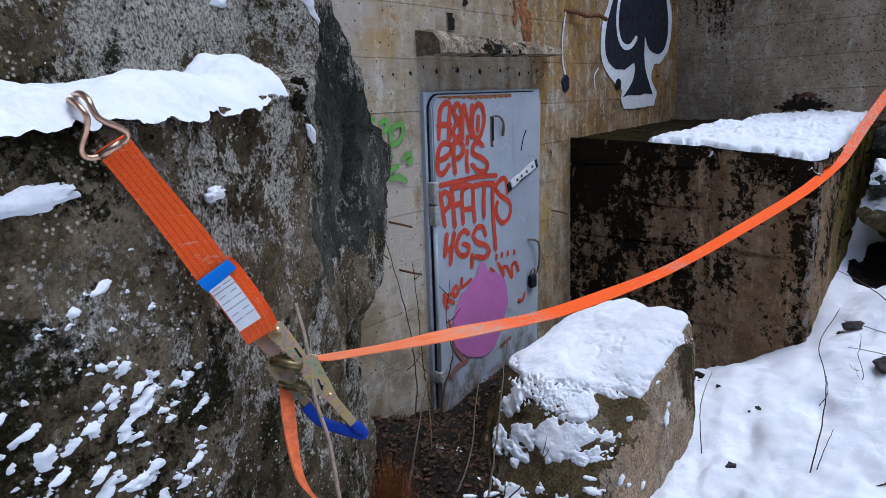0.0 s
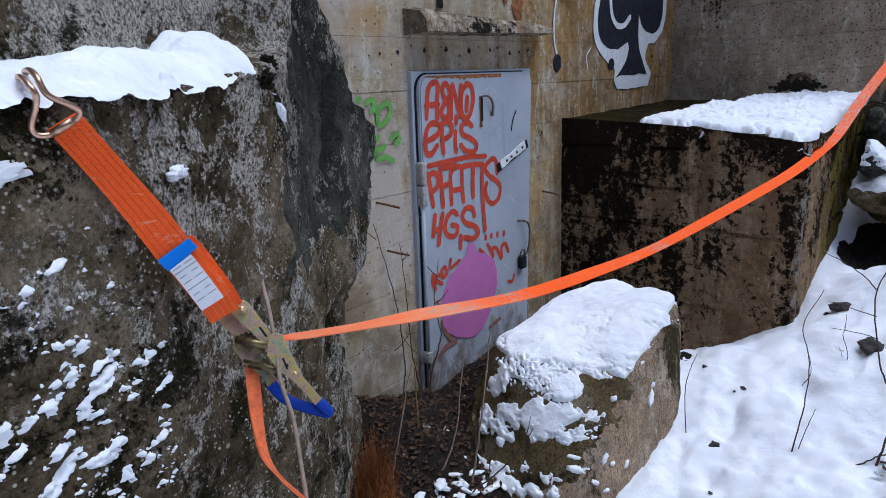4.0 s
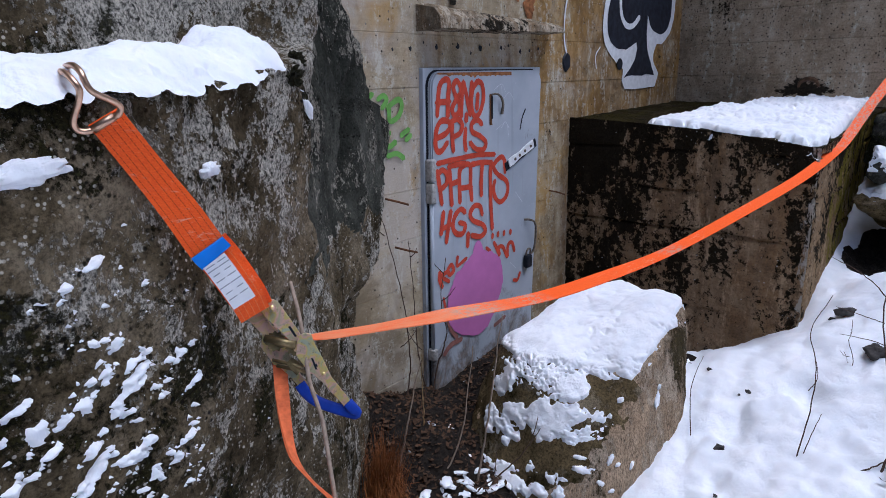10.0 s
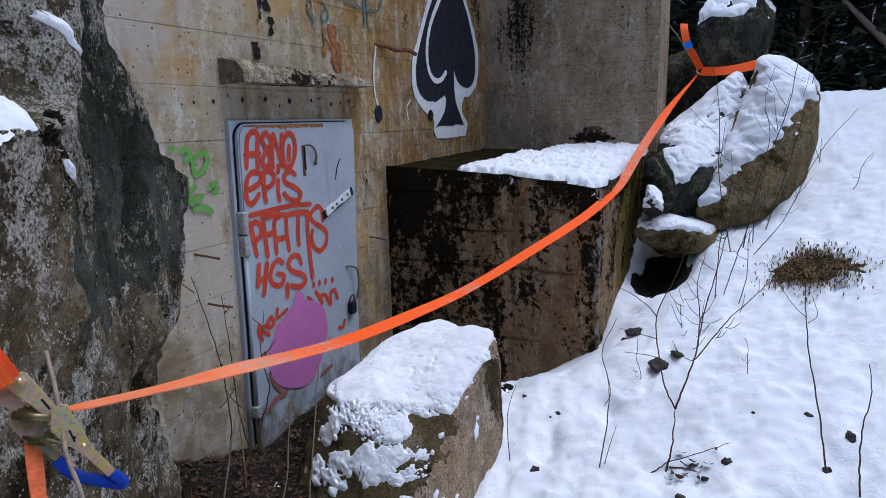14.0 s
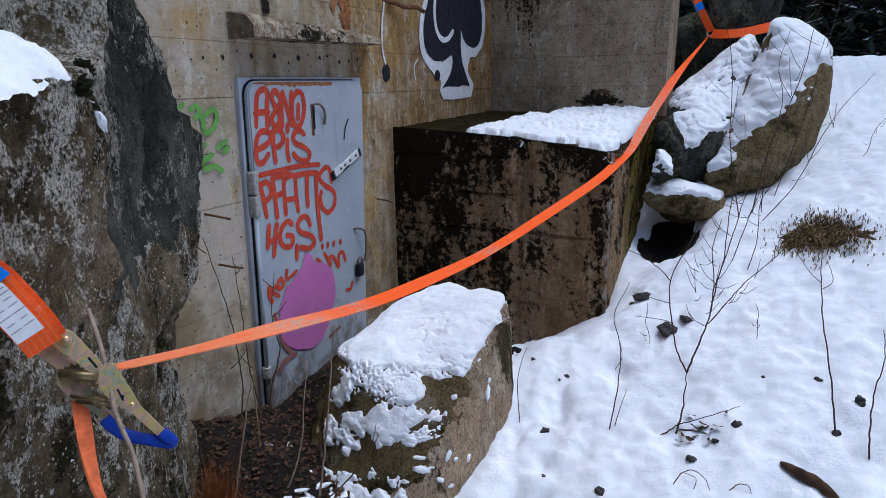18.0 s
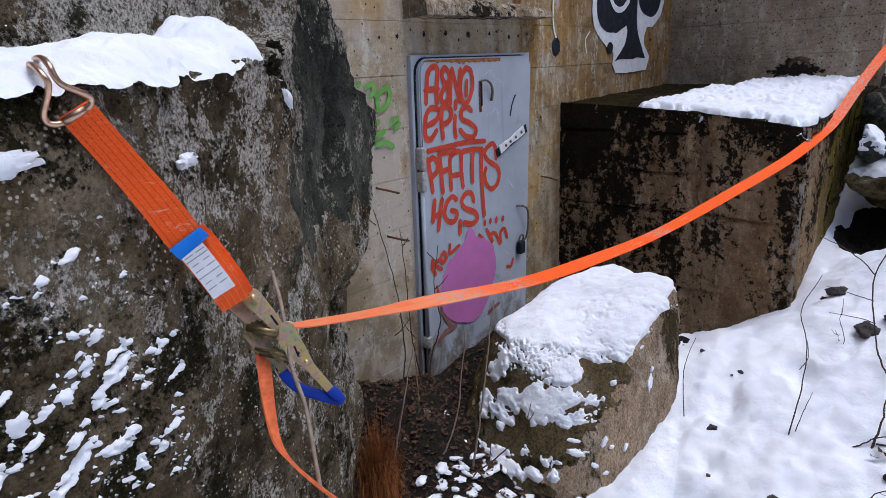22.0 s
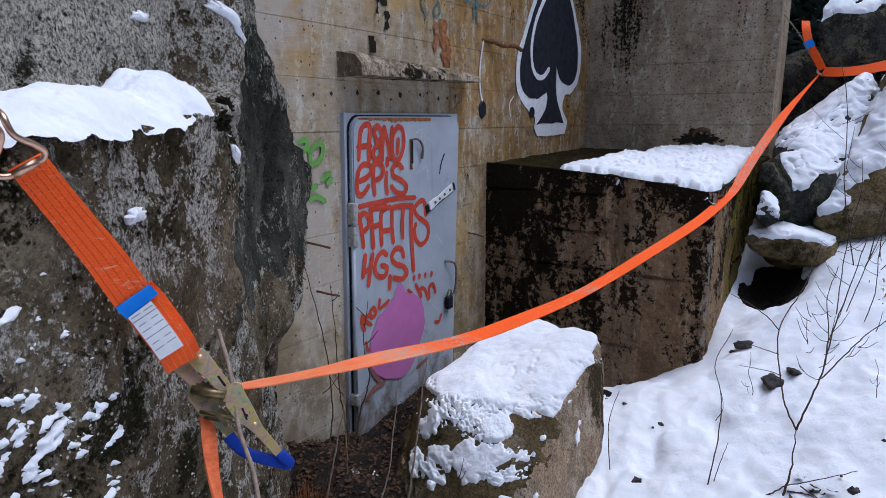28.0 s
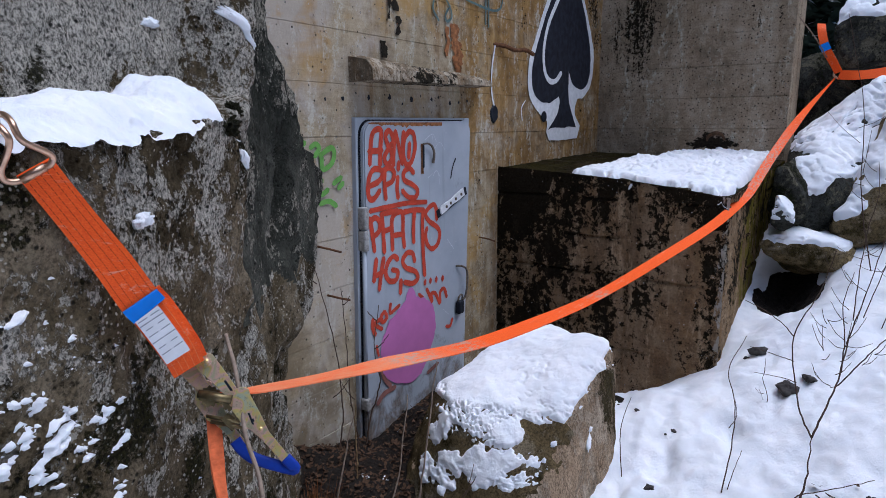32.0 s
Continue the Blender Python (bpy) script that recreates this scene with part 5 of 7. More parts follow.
smooth_blob = [(x + 0.006 * fbm((x * 40, z * 40, 1), 4), z + 0.006 * fbm((x * 40, z * 40, 7), 4)) for x, z in edge_pts]
door_part("pink_paint_patch", flat_shape(smooth_blob, bmesh.new(), 0.0556), PINK, "pink sprayed patch")

# ---------- on the door wall ----------
led = bmesh.new()
NL = 60
for k in range(NL + 1):
    a = k / NL
    x = -0.015 + 0.99 * a
    thick = 0.088 - 0.048 * a + 0.012 * fbm((x * 6, 2, 2), 3)
    deep = 0.13 + 0.012 * fbm((x * 7, 9, 2), 3) - 0.03 * step(0.9, 1, a)
    zb = 0.343 + 0.016 * a + 0.006 * fbm((x * 9, 4, 4), 2)
    for y, z in ((0.01, zb), (-deep, zb + 0.004), (-deep + 0.006, zb + thick * 0.6), (-deep + 0.035, zb + thick), (0.01, zb + thick + 0.02)):
        led.verts.new((x, y, z))
led.verts.ensure_lookup_table()
for k in range(NL):
    for j in range(5):
        m = (j + 1) % 5
        led.faces.new([led.verts[i] for i in (5 * k + j, 5 * k + m, 5 * k + 5 + m, 5 * k + 5 + j)])
led.faces.new([led.verts[j] for j in range(5)][::-1])
led.faces.new([led.verts[5 * NL + j] for j in range(5)])
bmesh.ops.recalc_face_normals(led, faces=led.faces[:])
ledge = part("canopy_ledge", led, LEDGE, smooth=False)
tagged(ledge, "crumbling stained concrete ledge above the steel door", "ledge", kind="structure")

# playing-card spade, painted
def rounded(points, n):
    c = curve_points([(x, 0, z) for x, z in points], n)
    return [(p.x + 0.006 * fbm((p.x * 18, p.z * 18, 3), 3), p.z + 0.005 * fbm((p.x * 18, p.z * 18, 8), 3)) for p in c]


spade = empty("spade_painting", (2.1, 0, 0.55), "black spade painted with a white outline on concrete", "graffiti")


def mural(name, bm, material, label):
    bm.transform(Matrix.Translation((-2.1, 0, -0.55)))
    return part(name, bm, material, spade, label, False)


white_edge = [
    *rounded([(2.125, 1.46), (2.23, 1.28), (2.338, 1.10), (2.408, 1.004), (2.537, 0.814), (2.612, 0.658), (2.585, 0.470), (2.480, 0.372)], 40), *rounded([(2.42, 0.345), (2.330, 0.335), (2.300, 0.24), (2.395, 0.158)], 14),
    *rounded([(2.352, 0.069), (2.12, 0.060), (1.891, 0.062)], 12), *rounded([(1.842, 0.115), (1.85, 0.18), (1.775, 0.215), (1.641, 0.290), (1.575, 0.379), (1.582, 0.55), (1.684, 0.728), (1.797, 0.912), (1.900, 1.031), (2.02, 1.26), (2.125, 1.46)], 46)[:-1]]
mural("white_outline", flat_shape(white_edge, bmesh.new(), 0.0058), WHITEP, "white painted surround")
black_edge = [
    *rounded([(2.115, 1.33), (2.19, 1.20), (2.272, 1.090), (2.333, 1.024), (2.440, 0.883), (2.535, 0.693), (2.548, 0.551), (2.494, 0.446), (2.390, 0.406), (2.247, 0.437), (2.169, 0.519)], 44), *rounded([(2.172, 0.44), (2.176, 0.357), (2.226, 0.260), (2.324, 0.147)], 14),
    *rounded([(2.20, 0.152), (2.079, 0.140), (1.95, 0.146), (1.863, 0.130)], 10), *rounded([(1.95, 0.19), (2.006, 0.240), (2.034, 0.30), (2.020, 0.346)], 10),
    *rounded([(1.876, 0.300), (1.727, 0.316), (1.632, 0.381), (1.625, 0.518), (1.711, 0.696), (1.825, 0.881), (1.948, 1.039), (2.04, 1.21), (2.115, 1.33)], 40)[:-1]]
mural("black_shape", flat_shape(black_edge, bmesh.new(), 0.0076), SPADE_BLACK, "worn black painted spade")
curl = bmesh.new()
flat_stroke([(2.095, 1.12), (2.066, 1.057), (1.931, 0.913), (1.825, 0.777), (1.772, 0.632), (1.786, 0.510), (1.855, 0.445), (1.954, 0.445), (2.040, 0.500)], 0.034, curl, 0.0094)
mural("white_curl", curl, WHITEP, "white inner curl")
chip = bmesh.new()
flat_shape([(1.80 + 0.040 * math.cos(k * math.pi / 8) + 0.010 * noise.noise(Vector((k, 2, 2))), 0.215 + 0.035 * math.sin(k * math.pi / 8)) for k in range(16)], chip, 0.0082)
mural("dark_chip", chip, BLACKP, "dark hole at the foot of the spade")

tag = bmesh.new()
for k, pts in enumerate((
        ((-0.252, 0.084), (-0.223, 0.097), (-0.206, 0.080), (-0.232, 0.050)), ((-0.203, 0.051), (-0.142, 0.080), (-0.122, 0.057), (-0.142, 0.016), (-0.191, -0.002), (-0.195, 0.045)), ((-0.133, -0.064), (-0.111, -0.051), (-0.088, -0.042)),
        ((-0.106, -0.084), (-0.079, -0.065)), ((-0.238, -0.009), (-0.231, -0.093), (-0.218, -0.116)), ((-0.215, -0.137), (-0.164, -0.132), (-0.125, -0.155)), ((-0.283, 0.105), (-0.300, 0.096)), ((-0.20, -0.045), (-0.235, -0.075), (-0.205, -0.10), (-0.17, -0.085)))):
    flat_stroke(pts, 0.022, tag, 0.0060 + 0.0006 * k)
gt = part("green_tag", tag, GREEN, smooth=False)
tagged(gt, "faded green spray-paint tag on the concrete wall", "graffiti")
TEAL_MARKS = (
    ("thin dark teal marker loop on the wall", (((0.722, 0.738), (0.681, 0.693), (0.696, 0.665), (0.736, 0.691), (0.713, 0.742), (0.638, 0.792), (0.591, 0.760), (0.577, 0.706), (0.624, 0.660)),)),
    ("long dark teal marker scrawl on the wall", (((0.631, 0.804), (0.730, 0.808), (0.922, 0.786), (1.137, 0.774), (1.227, 0.804), (1.240, 0.881), (1.197, 0.935), (1.16, 0.99)),)),
    ("dark teal marker strokes on the wall", (((1.093, 0.95), (1.093, 0.786), (1.094, 0.683)), ((1.065, 0.94), (1.061, 0.694)), ((0.84, 0.92), (0.855, 0.865), (0.874, 0.813)), ((0.90, 0.96), (0.93, 0.88)), ((0.985, 0.97), (1.0, 0.86)))))
for lab, strokes in TEAL_MARKS:
    teal = bmesh.new()
    for k, pts in enumerate(strokes):
        flat_stroke(pts, 0.013, teal, 0.0060 + 0.0005 * k)
    tagged(part("marker_scrawl", teal, TEALP, smooth=False), lab, "graffiti")
wl = bmesh.new()
flat_stroke([(1.166, 0.593), (1.132, 0.459), (1.135, 0.336), (1.164, 0.265)], 0.013, wl, 0.0062)
tagged(part("paint_run", wl, WHITEP, smooth=False), "thin white paint run down to the drain hole", "graffiti")
wl = bmesh.new()
flat_stroke([(1.541, 0.310), (1.490, 0.262), (1.502, 0.19)], 0.009, wl, 0.0062)
tagged(part("paint_run", wl, WHITEP, smooth=False), "short white paint run beside the painted spade", "graffiti")
# a black cap set on the wall paints the hole's inner shade
hole = bmesh.new()
bmesh.ops.create_cone(hole, cap_ends=True, segments=20, radius1=0.046, radius2=0.038, depth=0.012, matrix=Matrix.Translation((1.165, -0.004, 0.226)) @ Matrix.Rotation(radians(90), 4, "X") @ Matrix.Diagonal((0.9, 1.15, 1, 1)))
for v in hole.verts:
    v.co.x += 0.006 * noise.noise(v.co * 40)
    v.co.z += 0.006 * noise.noise(v.co * 40 + Vector((5, 0, 0)))
tagged(part("drain_hole", hole, BLACKP, smooth=False), "small black drain hole in the wall", "hole")
rod = tube(curve_points([(1.16, 0.01, 0.603), (1.25, -0.022, 0.598), (1.34, -0.040, 0.582), (1.44, -0.058, 0.590), (1.50, -0.075, 0.570)], 20), [0.012 + 0.004 * noise.noise(Vector((k * 0.9, 1, 1))) for k in range(21)], 7)
tagged(part("rebar_stub", rod, RUST), "rusty bent iron rod sticking out of the wall", "rod")
for x, z in ((-0.23, -0.318), (-0.187, -0.530), (1.02, -0.465)):
    tagged(part("nail", tube([(x, 0.01, z + 0.01), (x + 0.02, -0.05, z), (x + 0.075, -0.055, z - 0.02)], 0.005, 6), RUST), "bent rusty nail in the wall", "nail")

# pale scratches and a dark gouge on the door
for pts in (((0.44, 0.10), (0.50, 0.125), (0.53, 0.09)), ((0.52, 0.06), (0.56, 0.085), (0.60, 0.05)), ((0.50, 0.115), (0.505, 0.06)), ((0.50, -0.075), (0.53, -0.05), (0.56, -0.08)), ((0.545, -0.06), (0.56, -0.12)), ((0.46, -0.08), (0.50, -0.06)), ((0.62, -0.40), (0.68, -0.46)), ((0.58, -0.76), (0.63, -0.80)), ((0.30, -0.66), (0.34, -0.63))):
    bm = bmesh.new()
    flat_stroke(pts, 0.0034, bm, 0.0513)
    door_part("scratch", bm, SCRATCH)
bm = bmesh.new()
flat_stroke([(0.655, -0.095), (0.672, -0.04), (0.699, 0.001)], 0.009, bm, 0.0516)
door_part("gouge", bm, BLACKP, "dark gouge in the paint")
# weep holes and spalls in a row over the door frame
# flat black spots paint the shade inside the shallow holes
for k, (x, z, r) in enumerate(((-0.06, 0.275, 0.014), (0.10, 0.285, 0.016), (0.24, 0.29, 0.018), (0.33, 0.262, 0.010), (0.40, 0.285, 0.020), (0.56, 0.29, 0.014), (0.62, 0.30, 0.010), (0.72, 0.275, 0.016), (0.80, 0.28, 0.012), (0.88, 0.29, 0.012), (-0.16, 0.27, 0.010), (0.02, 0.30, 0.008), (0.47, 0.30, 0.008))):
    bm = bmesh.new()
    r *= 0.6
    rim = [bm.verts.new((x + r * (1 + 0.9 * noise.noise(Vector((k, a, 1)))) * math.cos(a), -0.0045 - 0.004 * noise.noise(Vector((a, k, 3))) ** 2, z + 1.15 * r * (1 + 0.9 * noise.noise(Vector((a * 1.3, k, 5)))) * math.sin(a))) for a in (j * math.pi / 7 for j in range(14))]
    mid = bm.verts.new((x, -0.0056, z))
    for j in range(14):
        bm.faces.new((rim[j], rim[(j + 1) % 14], mid))
    tagged(part("wall_pit", bm, BLACKP, smooth=False), "small dark pit in the concrete wall", "pit", "pits above the door")

# rust and black runs on the concrete above the ledge, ragged at the rim
def run_bm(x, z0, z1, w, lean, seed, lift):
    n = 40
    left, right = [], []
    for k in range(n + 1):
        a = k / n
        z = z1 + (z0 - z1) * a
        c = x + lean * a + 0.012 * fbm((z * 9, seed, 1), 3)
        h = 0.5 * w * (0.35 + 0.65 * math.sin(math.pi * (0.08 + 0.86 * a)) ** 0.5)
        left.append((c - h * max(0.1, 1 + 0.9 * fbm((z * 34, seed, 4), 3)), z))
        right.append((c + h * max(0.1, 1 + 0.9 * fbm((z * 34, seed, 9), 3)), z))
    return flat_shape(left + right[::-1], bmesh.new(), lift)


for k, (x, z0, z1, w, lean) in enumerate(((0.755, 0.43, 0.66, 0.085, 0.045), (0.700, 0.50, 0.64, 0.030, 0.0), (0.79, 0.44, 0.56, 0.030, 0.02))):
    tagged(part("rust_run", run_bm(x, z0, z1, w, lean, k + 1.5, 0.0050 + 0.0011 * k), RUST_STAIN, smooth=False), "orange rust run down the concrete wall", "stain", "rust runs above the ledge")
for k, (x, z0, z1, w, lean) in enumerate(((0.300, 0.66, 0.95, 0.055, 0.0), (0.306, 0.56, 0.64, 0.040, 0.0), (0.197, 0.455, 0.525, 0.045, 0.0), (0.24, 0.62, 0.80, 0.020, 0.01))):
    tagged(part("mould_run", run_bm(x, z0, z1, w, lean, k + 7.5, 0.0050 + 0.0009 * k), MOULD, smooth=False), "black mould run down the concrete wall", "stain", "mould runs above the ledge")

# ---------- orange ratchet straps ----------
EYE_SIDE = Vector((-0.45, -0.87, 0.15)).normalized()


def webbing(name, parent, pts, across, width, label, rows=4, thick=0.003, material=None):
    b = part(name, band(pts, across, width, thick), material or ORANGE, parent, label, False)
    for k in range(rows):
        # one row of stitches: short thin dashes along the band, dark near the hook and worn pale further on
        o = (k + 0.7) / (rows + 0.4) - 0.5
        for shade, lo, hi in ((STITCH, 0, len(pts) // 2), (PALE_STITCH, len(pts) // 2, len(pts) - 1)):
            bm = bmesh.new()
            for i in range(lo, hi):
                t = pts[i + 1] - pts[i]
                a = (across[i] - t * (across[i].dot(t) / t.length_squared)).normalized()
                n = t.normalized().cross(a)
                w = width[i] if isinstance(width, list) else width
                for j in (0.0, 0.5):
                    for side in (-1, 1):
                        p = pts[i] + t * (j + 0.04 * k) + a * o * w + n * side * (thick * 0.5 + 0.0005)
                        bm.faces.new([bm.verts.new(c) for c in (p - a * 0.0004, p + t * 0.34 - a * 0.0004, p + t * 0.34 + a * 0.0004, p + a * 0.0004)])
            part("stitching", bm, shade, b, "row of stitches", False)
    return b


lash = empty("ratchet_strap", on_face(-0.055, -0.06, 0.13), "dirty orange ratchet strap hooked to the boulder", "strap")


def lash_part(name, bm, material, label="", smooth=True, parent=None):
    bm.transform(Matrix.Translation(-lash.location))
    return part(name, bm, material, parent or lash, label, smooth)


def shift(pts):
    return [p - lash.location for p in pts]


# short end from hook to ratchet
short = curve_points([Vector((-1.707, -1.1165, 0.130)), Vector((-1.662, -1.1065, 0.0625)), Vector((-1.633, -1.109, 0.013)), Vector((-1.606, -1.110, -0.037)), Vector((-1.592, -1.112, -0.058)), Vector((-1.570, -1.125, -0.108)), Vector((-1.553, -1.116, -0.140))], 40)
acr = [Vector((0.82, -0.33, 0.47)) for k in range(41)]
webbing("short_webbing", lash, shift(short), acr, [0.037 + 0.009 * step(0.0, 0.55, k / 40) - 0.004 * step(0.7, 1.0, k / 40) for k in range(41)], "thick orange webbing with rows of stitching", 5, 0.005)
OUT = (Vector((-2.0, -1.83, 0.16)) - short[20]).normalized()
webbing("under_webbing", lash, shift([p - OUT * 0.007 + Vector((0.008, 0.003, 0.004)) for p in short[20:]]), acr[20:], 0.042, "", 0, 0.003)
blue_p = [p + OUT * 0.004 for p in short[20:26]]
lash_part("blue_sleeve", band(blue_p, acr[20:26], 0.046, 0.007), BLUE, "blue vinyl sleeve", False)
tag_p = [p + OUT * 0.008 - Vector((0.004, 0, 0.004)) for p in short[25:35]]
tag_ob = lash_part("label_tag", band(tag_p, acr[25:35], 0.032, 0.002), WHITE, "white printed tag", False)
pr = bmesh.new()
for k in range(1, 8):
    a = tag_p[k] + OUT * 0.0025
    ac_ = acr[30].normalized()
    ln = 0.009 + 0.003 * (k % 3)
    tt = (tag_p[k + 1] - tag_p[k]).normalized() * 0.0007
    for off in (-0.008, 0.008):
        c = a + ac_ * off
        pr.faces.new([pr.verts.new(v) for v in (c - ac_ * ln * 0.5 - tt, c + ac_ * ln * 0.5 - tt, c + ac_ * ln * 0.5 + tt, c - ac_ * ln * 0.5 + tt)])
lash_part("tag_print", pr, GREY_PRINT, "illegible printed lines", False, tag_ob)

# double wire hook over the snow
for pts in (
    ((-1.721, -1.117, 0.117), (-1.729, -1.116, 0.116), (-1.736, -1.115, 0.119), (-1.738, -1.117, 0.128), (-1.734, -1.127, 0.146), (-1.733, -1.132, 0.158), (-1.736, -1.129, 0.167), (-1.737, -1.117, 0.174), (-1.735, -1.097, 0.177), (-1.728, -1.067, 0.175), (-1.725, -1.047, 0.167)),
    ((-1.700, -1.125, 0.130), (-1.697, -1.129, 0.132), (-1.695, -1.131, 0.140), (-1.705, -1.135, 0.147), (-1.722, -1.136, 0.156), (-1.727, -1.134, 0.166), (-1.728, -1.130, 0.175), (-1.728, -1.116, 0.182), (-1.726, -1.095, 0.183), (-1.721, -1.065, 0.180), (-1.717, -1.045, 0.172))):
    lash_part("wire_hook", tube(curve_points(pts, 48), 0.0034, 12), HOOKMETAL, "coppery bent wire hook")
lash_part("hook_bar", tube([(-1.721, -1.117, 0.117), (-1.710, -1.121, 0.124), (-1.700, -1.125, 0.130)], 0.0046, 10), HOOKMETAL)

# ratchet: two stamped base plates, a folded handle, spool and pawl
R0 = Vector((-1.524, -1.114, -0.141))
along = Vector((0.252, -0.550, -0.796))
face_dir = Vector((0.810, -0.317, 0.493))
RIGHT = Vector((0.502, -0.848, -0.173))
EYEWARD = Vector((-0.548, -0.729, 0.410))


def plate(points, thick, at):
    """A stamped plate: outline in (along, out) from a point of the ratchet."""
    bm = bmesh.new()
    lo = [bm.verts.new(at + along * a + face_dir * b - EYEWARD * thick / 2) for a, b in points]
    hi = [bm.verts.new(at + along * a + face_dir * b + EYEWARD * thick / 2) for a, b in points]
    bm.faces.new(lo)
    bm.faces.new(hi[::-1])
    for k in range(len(points)):
        m = (k + 1) % len(points)
        bm.faces.new((lo[k], hi[k], hi[m], lo[m]))
    bmesh.ops.recalc_face_normals(bm, faces=bm.faces[:])
    rim = [e for e in bm.edges if abs((e.verts[0].co - e.verts[1].co).normalized().dot(EYEWARD)) < 0.9]
    bmesh.ops.bevel(bm, geom=rim, offset=0.0006, segments=1, affect="EDGES")
    return bm


def arc(ca, cb, r, a0, a1, n=8):
    return [(ca + r * math.cos(radians(a0 + (a1 - a0) * k / n)), cb + r * math.sin(radians(a0 + (a1 - a0) * k / n))) for k in range(n + 1)]


base_outline = [*arc(0, -0.002, 0.0135, 80, 280), (0.030, -0.0105), (0.055, -0.0075), (0.066, -0.012), (0.074, -0.006), (0.072, 0.008), (0.052, 0.009), (0.030, 0.0105)]
grip_outline = [*arc(0.066, 0.008, 0.0125, 100, 250, 7), (0.072, -0.013), (0.102, -0.0135), (0.108, -0.010), (0.128, -0.0062), (0.178, -0.003), (0.176, 0.0085), (0.126, 0.0072), (0.098, 0.013), (0.072, 0.017)]
for off, lab in ((0.0, "iridescent yellow zinc base plate"), (-0.040, "")):
    lash_part("base_plate", plate(base_outline, 0.0025, R0 + RIGHT * off), ZINC, lab, False)
for off, lab in ((0.0, "worn yellow zinc handle plate"), (-0.052, "")):
    lash_part("handle_plate", plate(grip_outline, 0.0025, R0 + RIGHT * off + EYEWARD * (0.004 if off == 0 else -0.002)), ZINC, lab, False)
slot = [(0.088, 0.0005), (0.090, 0.0025), (0.106, -0.002), (0.104, -0.004)]
lash_part("slot", plate(slot, 0.0012, R0 + EYEWARD * 0.0058), BLACKP, "dark slot with a hooked end", False)
lash_part("slot", plate([(0.098, -0.0005), (0.099, 0.002), (0.103, 0.001), (0.102, -0.0015)], 0.0012, R0 + EYEWARD * 0.0058), BLACKP, "", False)
lash_part("slot", plate([(0.034, 0.0015), (0.035, 0.0045), (0.052, 0.0035), (0.051, 0.0005)], 0.0012, R0 + EYEWARD * 0.0016), BLACKP, "", False)
for a, out, r, lab in ((0.0, 0.0, 0.0055, "anchor bolt"), (0.062, -0.004, 0.0065, "spool"), (0.092, -0.014, 0.0025, "pawl bar"), (0.102, -0.014, 0.0025, "")):
    c = R0 + along * a + face_dir * out
    lash_part("axle", tube([c - RIGHT * 0.047, c - RIGHT * 0.001], r, 12), DARK_STEEL, lab)
for off in (-0.006, -0.036):
    c = R0 + along * 0.066 - face_dir * 0.002 + RIGHT * off
    bm = bmesh.new()
    n = 22
    vs = []
    for d in (-0.0016, 0.0016):
        vs.append([bm.verts.new(c + EYEWARD * d + (along * math.cos(2 * math.pi * k / n) + face_dir * math.sin(2 * math.pi * k / n)) * (0.0150 if k % 2 else 0.0118)) for k in range(n)])
    bm.faces.new(vs[0])
    bm.faces.new(vs[1][::-1])
    for k in range(n):
        bm.faces.new((vs[0][k], vs[1][k], vs[1][(k + 1) % n], vs[0][(k + 1) % n]))
    lash_part("cog_wheel", bm, DARK_STEEL, "toothed ratchet wheel", False)
lash_part("pawl", plate([(0.084, -0.022), (0.082, -0.010), (0.094, -0.006), (0.104, -0.012), (0.106, -0.020)], 0.003, R0 - RIGHT * 0.015), DARK_STEEL, "sliding pawl plate", False)
lash_part("washer", tube([R0 + EYEWARD * 0.001, R0 + EYEWARD * 0.003], 0.0098, 18), ZINC, "steel washer", False)
lash_part("nut", tube([R0 + EYEWARD * 0.003, R0 + EYEWARD * 0.008], 0.0066, 6), ZINC, "hexagonal nut", False)
lash_part("bolt_end", tube([R0 + EYEWARD * 0.008, R0 + EYEWARD * 0.0105], 0.0036, 10), ZINC)
lash_part("rivet", tube([R0 + along * 0.116 + face_dir * 0.0012 + EYEWARD * 0.004, R0 + along * 0.116 + face_dir * 0.0012 + EYEWARD * 0.0068], 0.0028, 10), ZINC)
# flat blue grip: a sleeve bent round the handle's end
e1 = R0 + along * 0.176 + face_dir * 0.003 + EYEWARD * 0.004
e0 = e1 - RIGHT * 0.060 - along * 0.004
gp = curve_points([e0 - along * 0.020, e0 - along * 0.004, e0 + along * 0.010 + RIGHT * 0.010, e1 + along * 0.012 - RIGHT * 0.012, e1 + along * 0.010 + RIGHT * 0.002, e1 - along * 0.008], 30)
gbm = bmesh.new()
rings = []
for i, p in enumerate(gp):
    t = (gp[min(i + 1, 30)] - gp[max(i - 1, 0)]).normalized()
    up = EYEWARD.cross(t).normalized()
    out = t.cross(up).normalized()
    rings.append([gbm.verts.new(p + up * (0.0078 * math.copysign(abs(math.cos(q)) ** 0.6, math.cos(q))) + out * (0.0042 * math.copysign(abs(math.sin(q)) ** 0.6, math.sin(q)))) for q in (2 * math.pi * k / 14 for k in range(14))])
for r0, r1 in zip(rings, rings[1:]):
    for k in range(14):
        gbm.faces.new((r0[k], r0[(k + 1) % 14], r1[(k + 1) % 14], r1[k]))
gbm.faces.new(rings[0][::-1])
gbm.faces.new(rings[-1])
lash_part("blue_grip", gbm, GRIP, "flattened blue plastic grip")
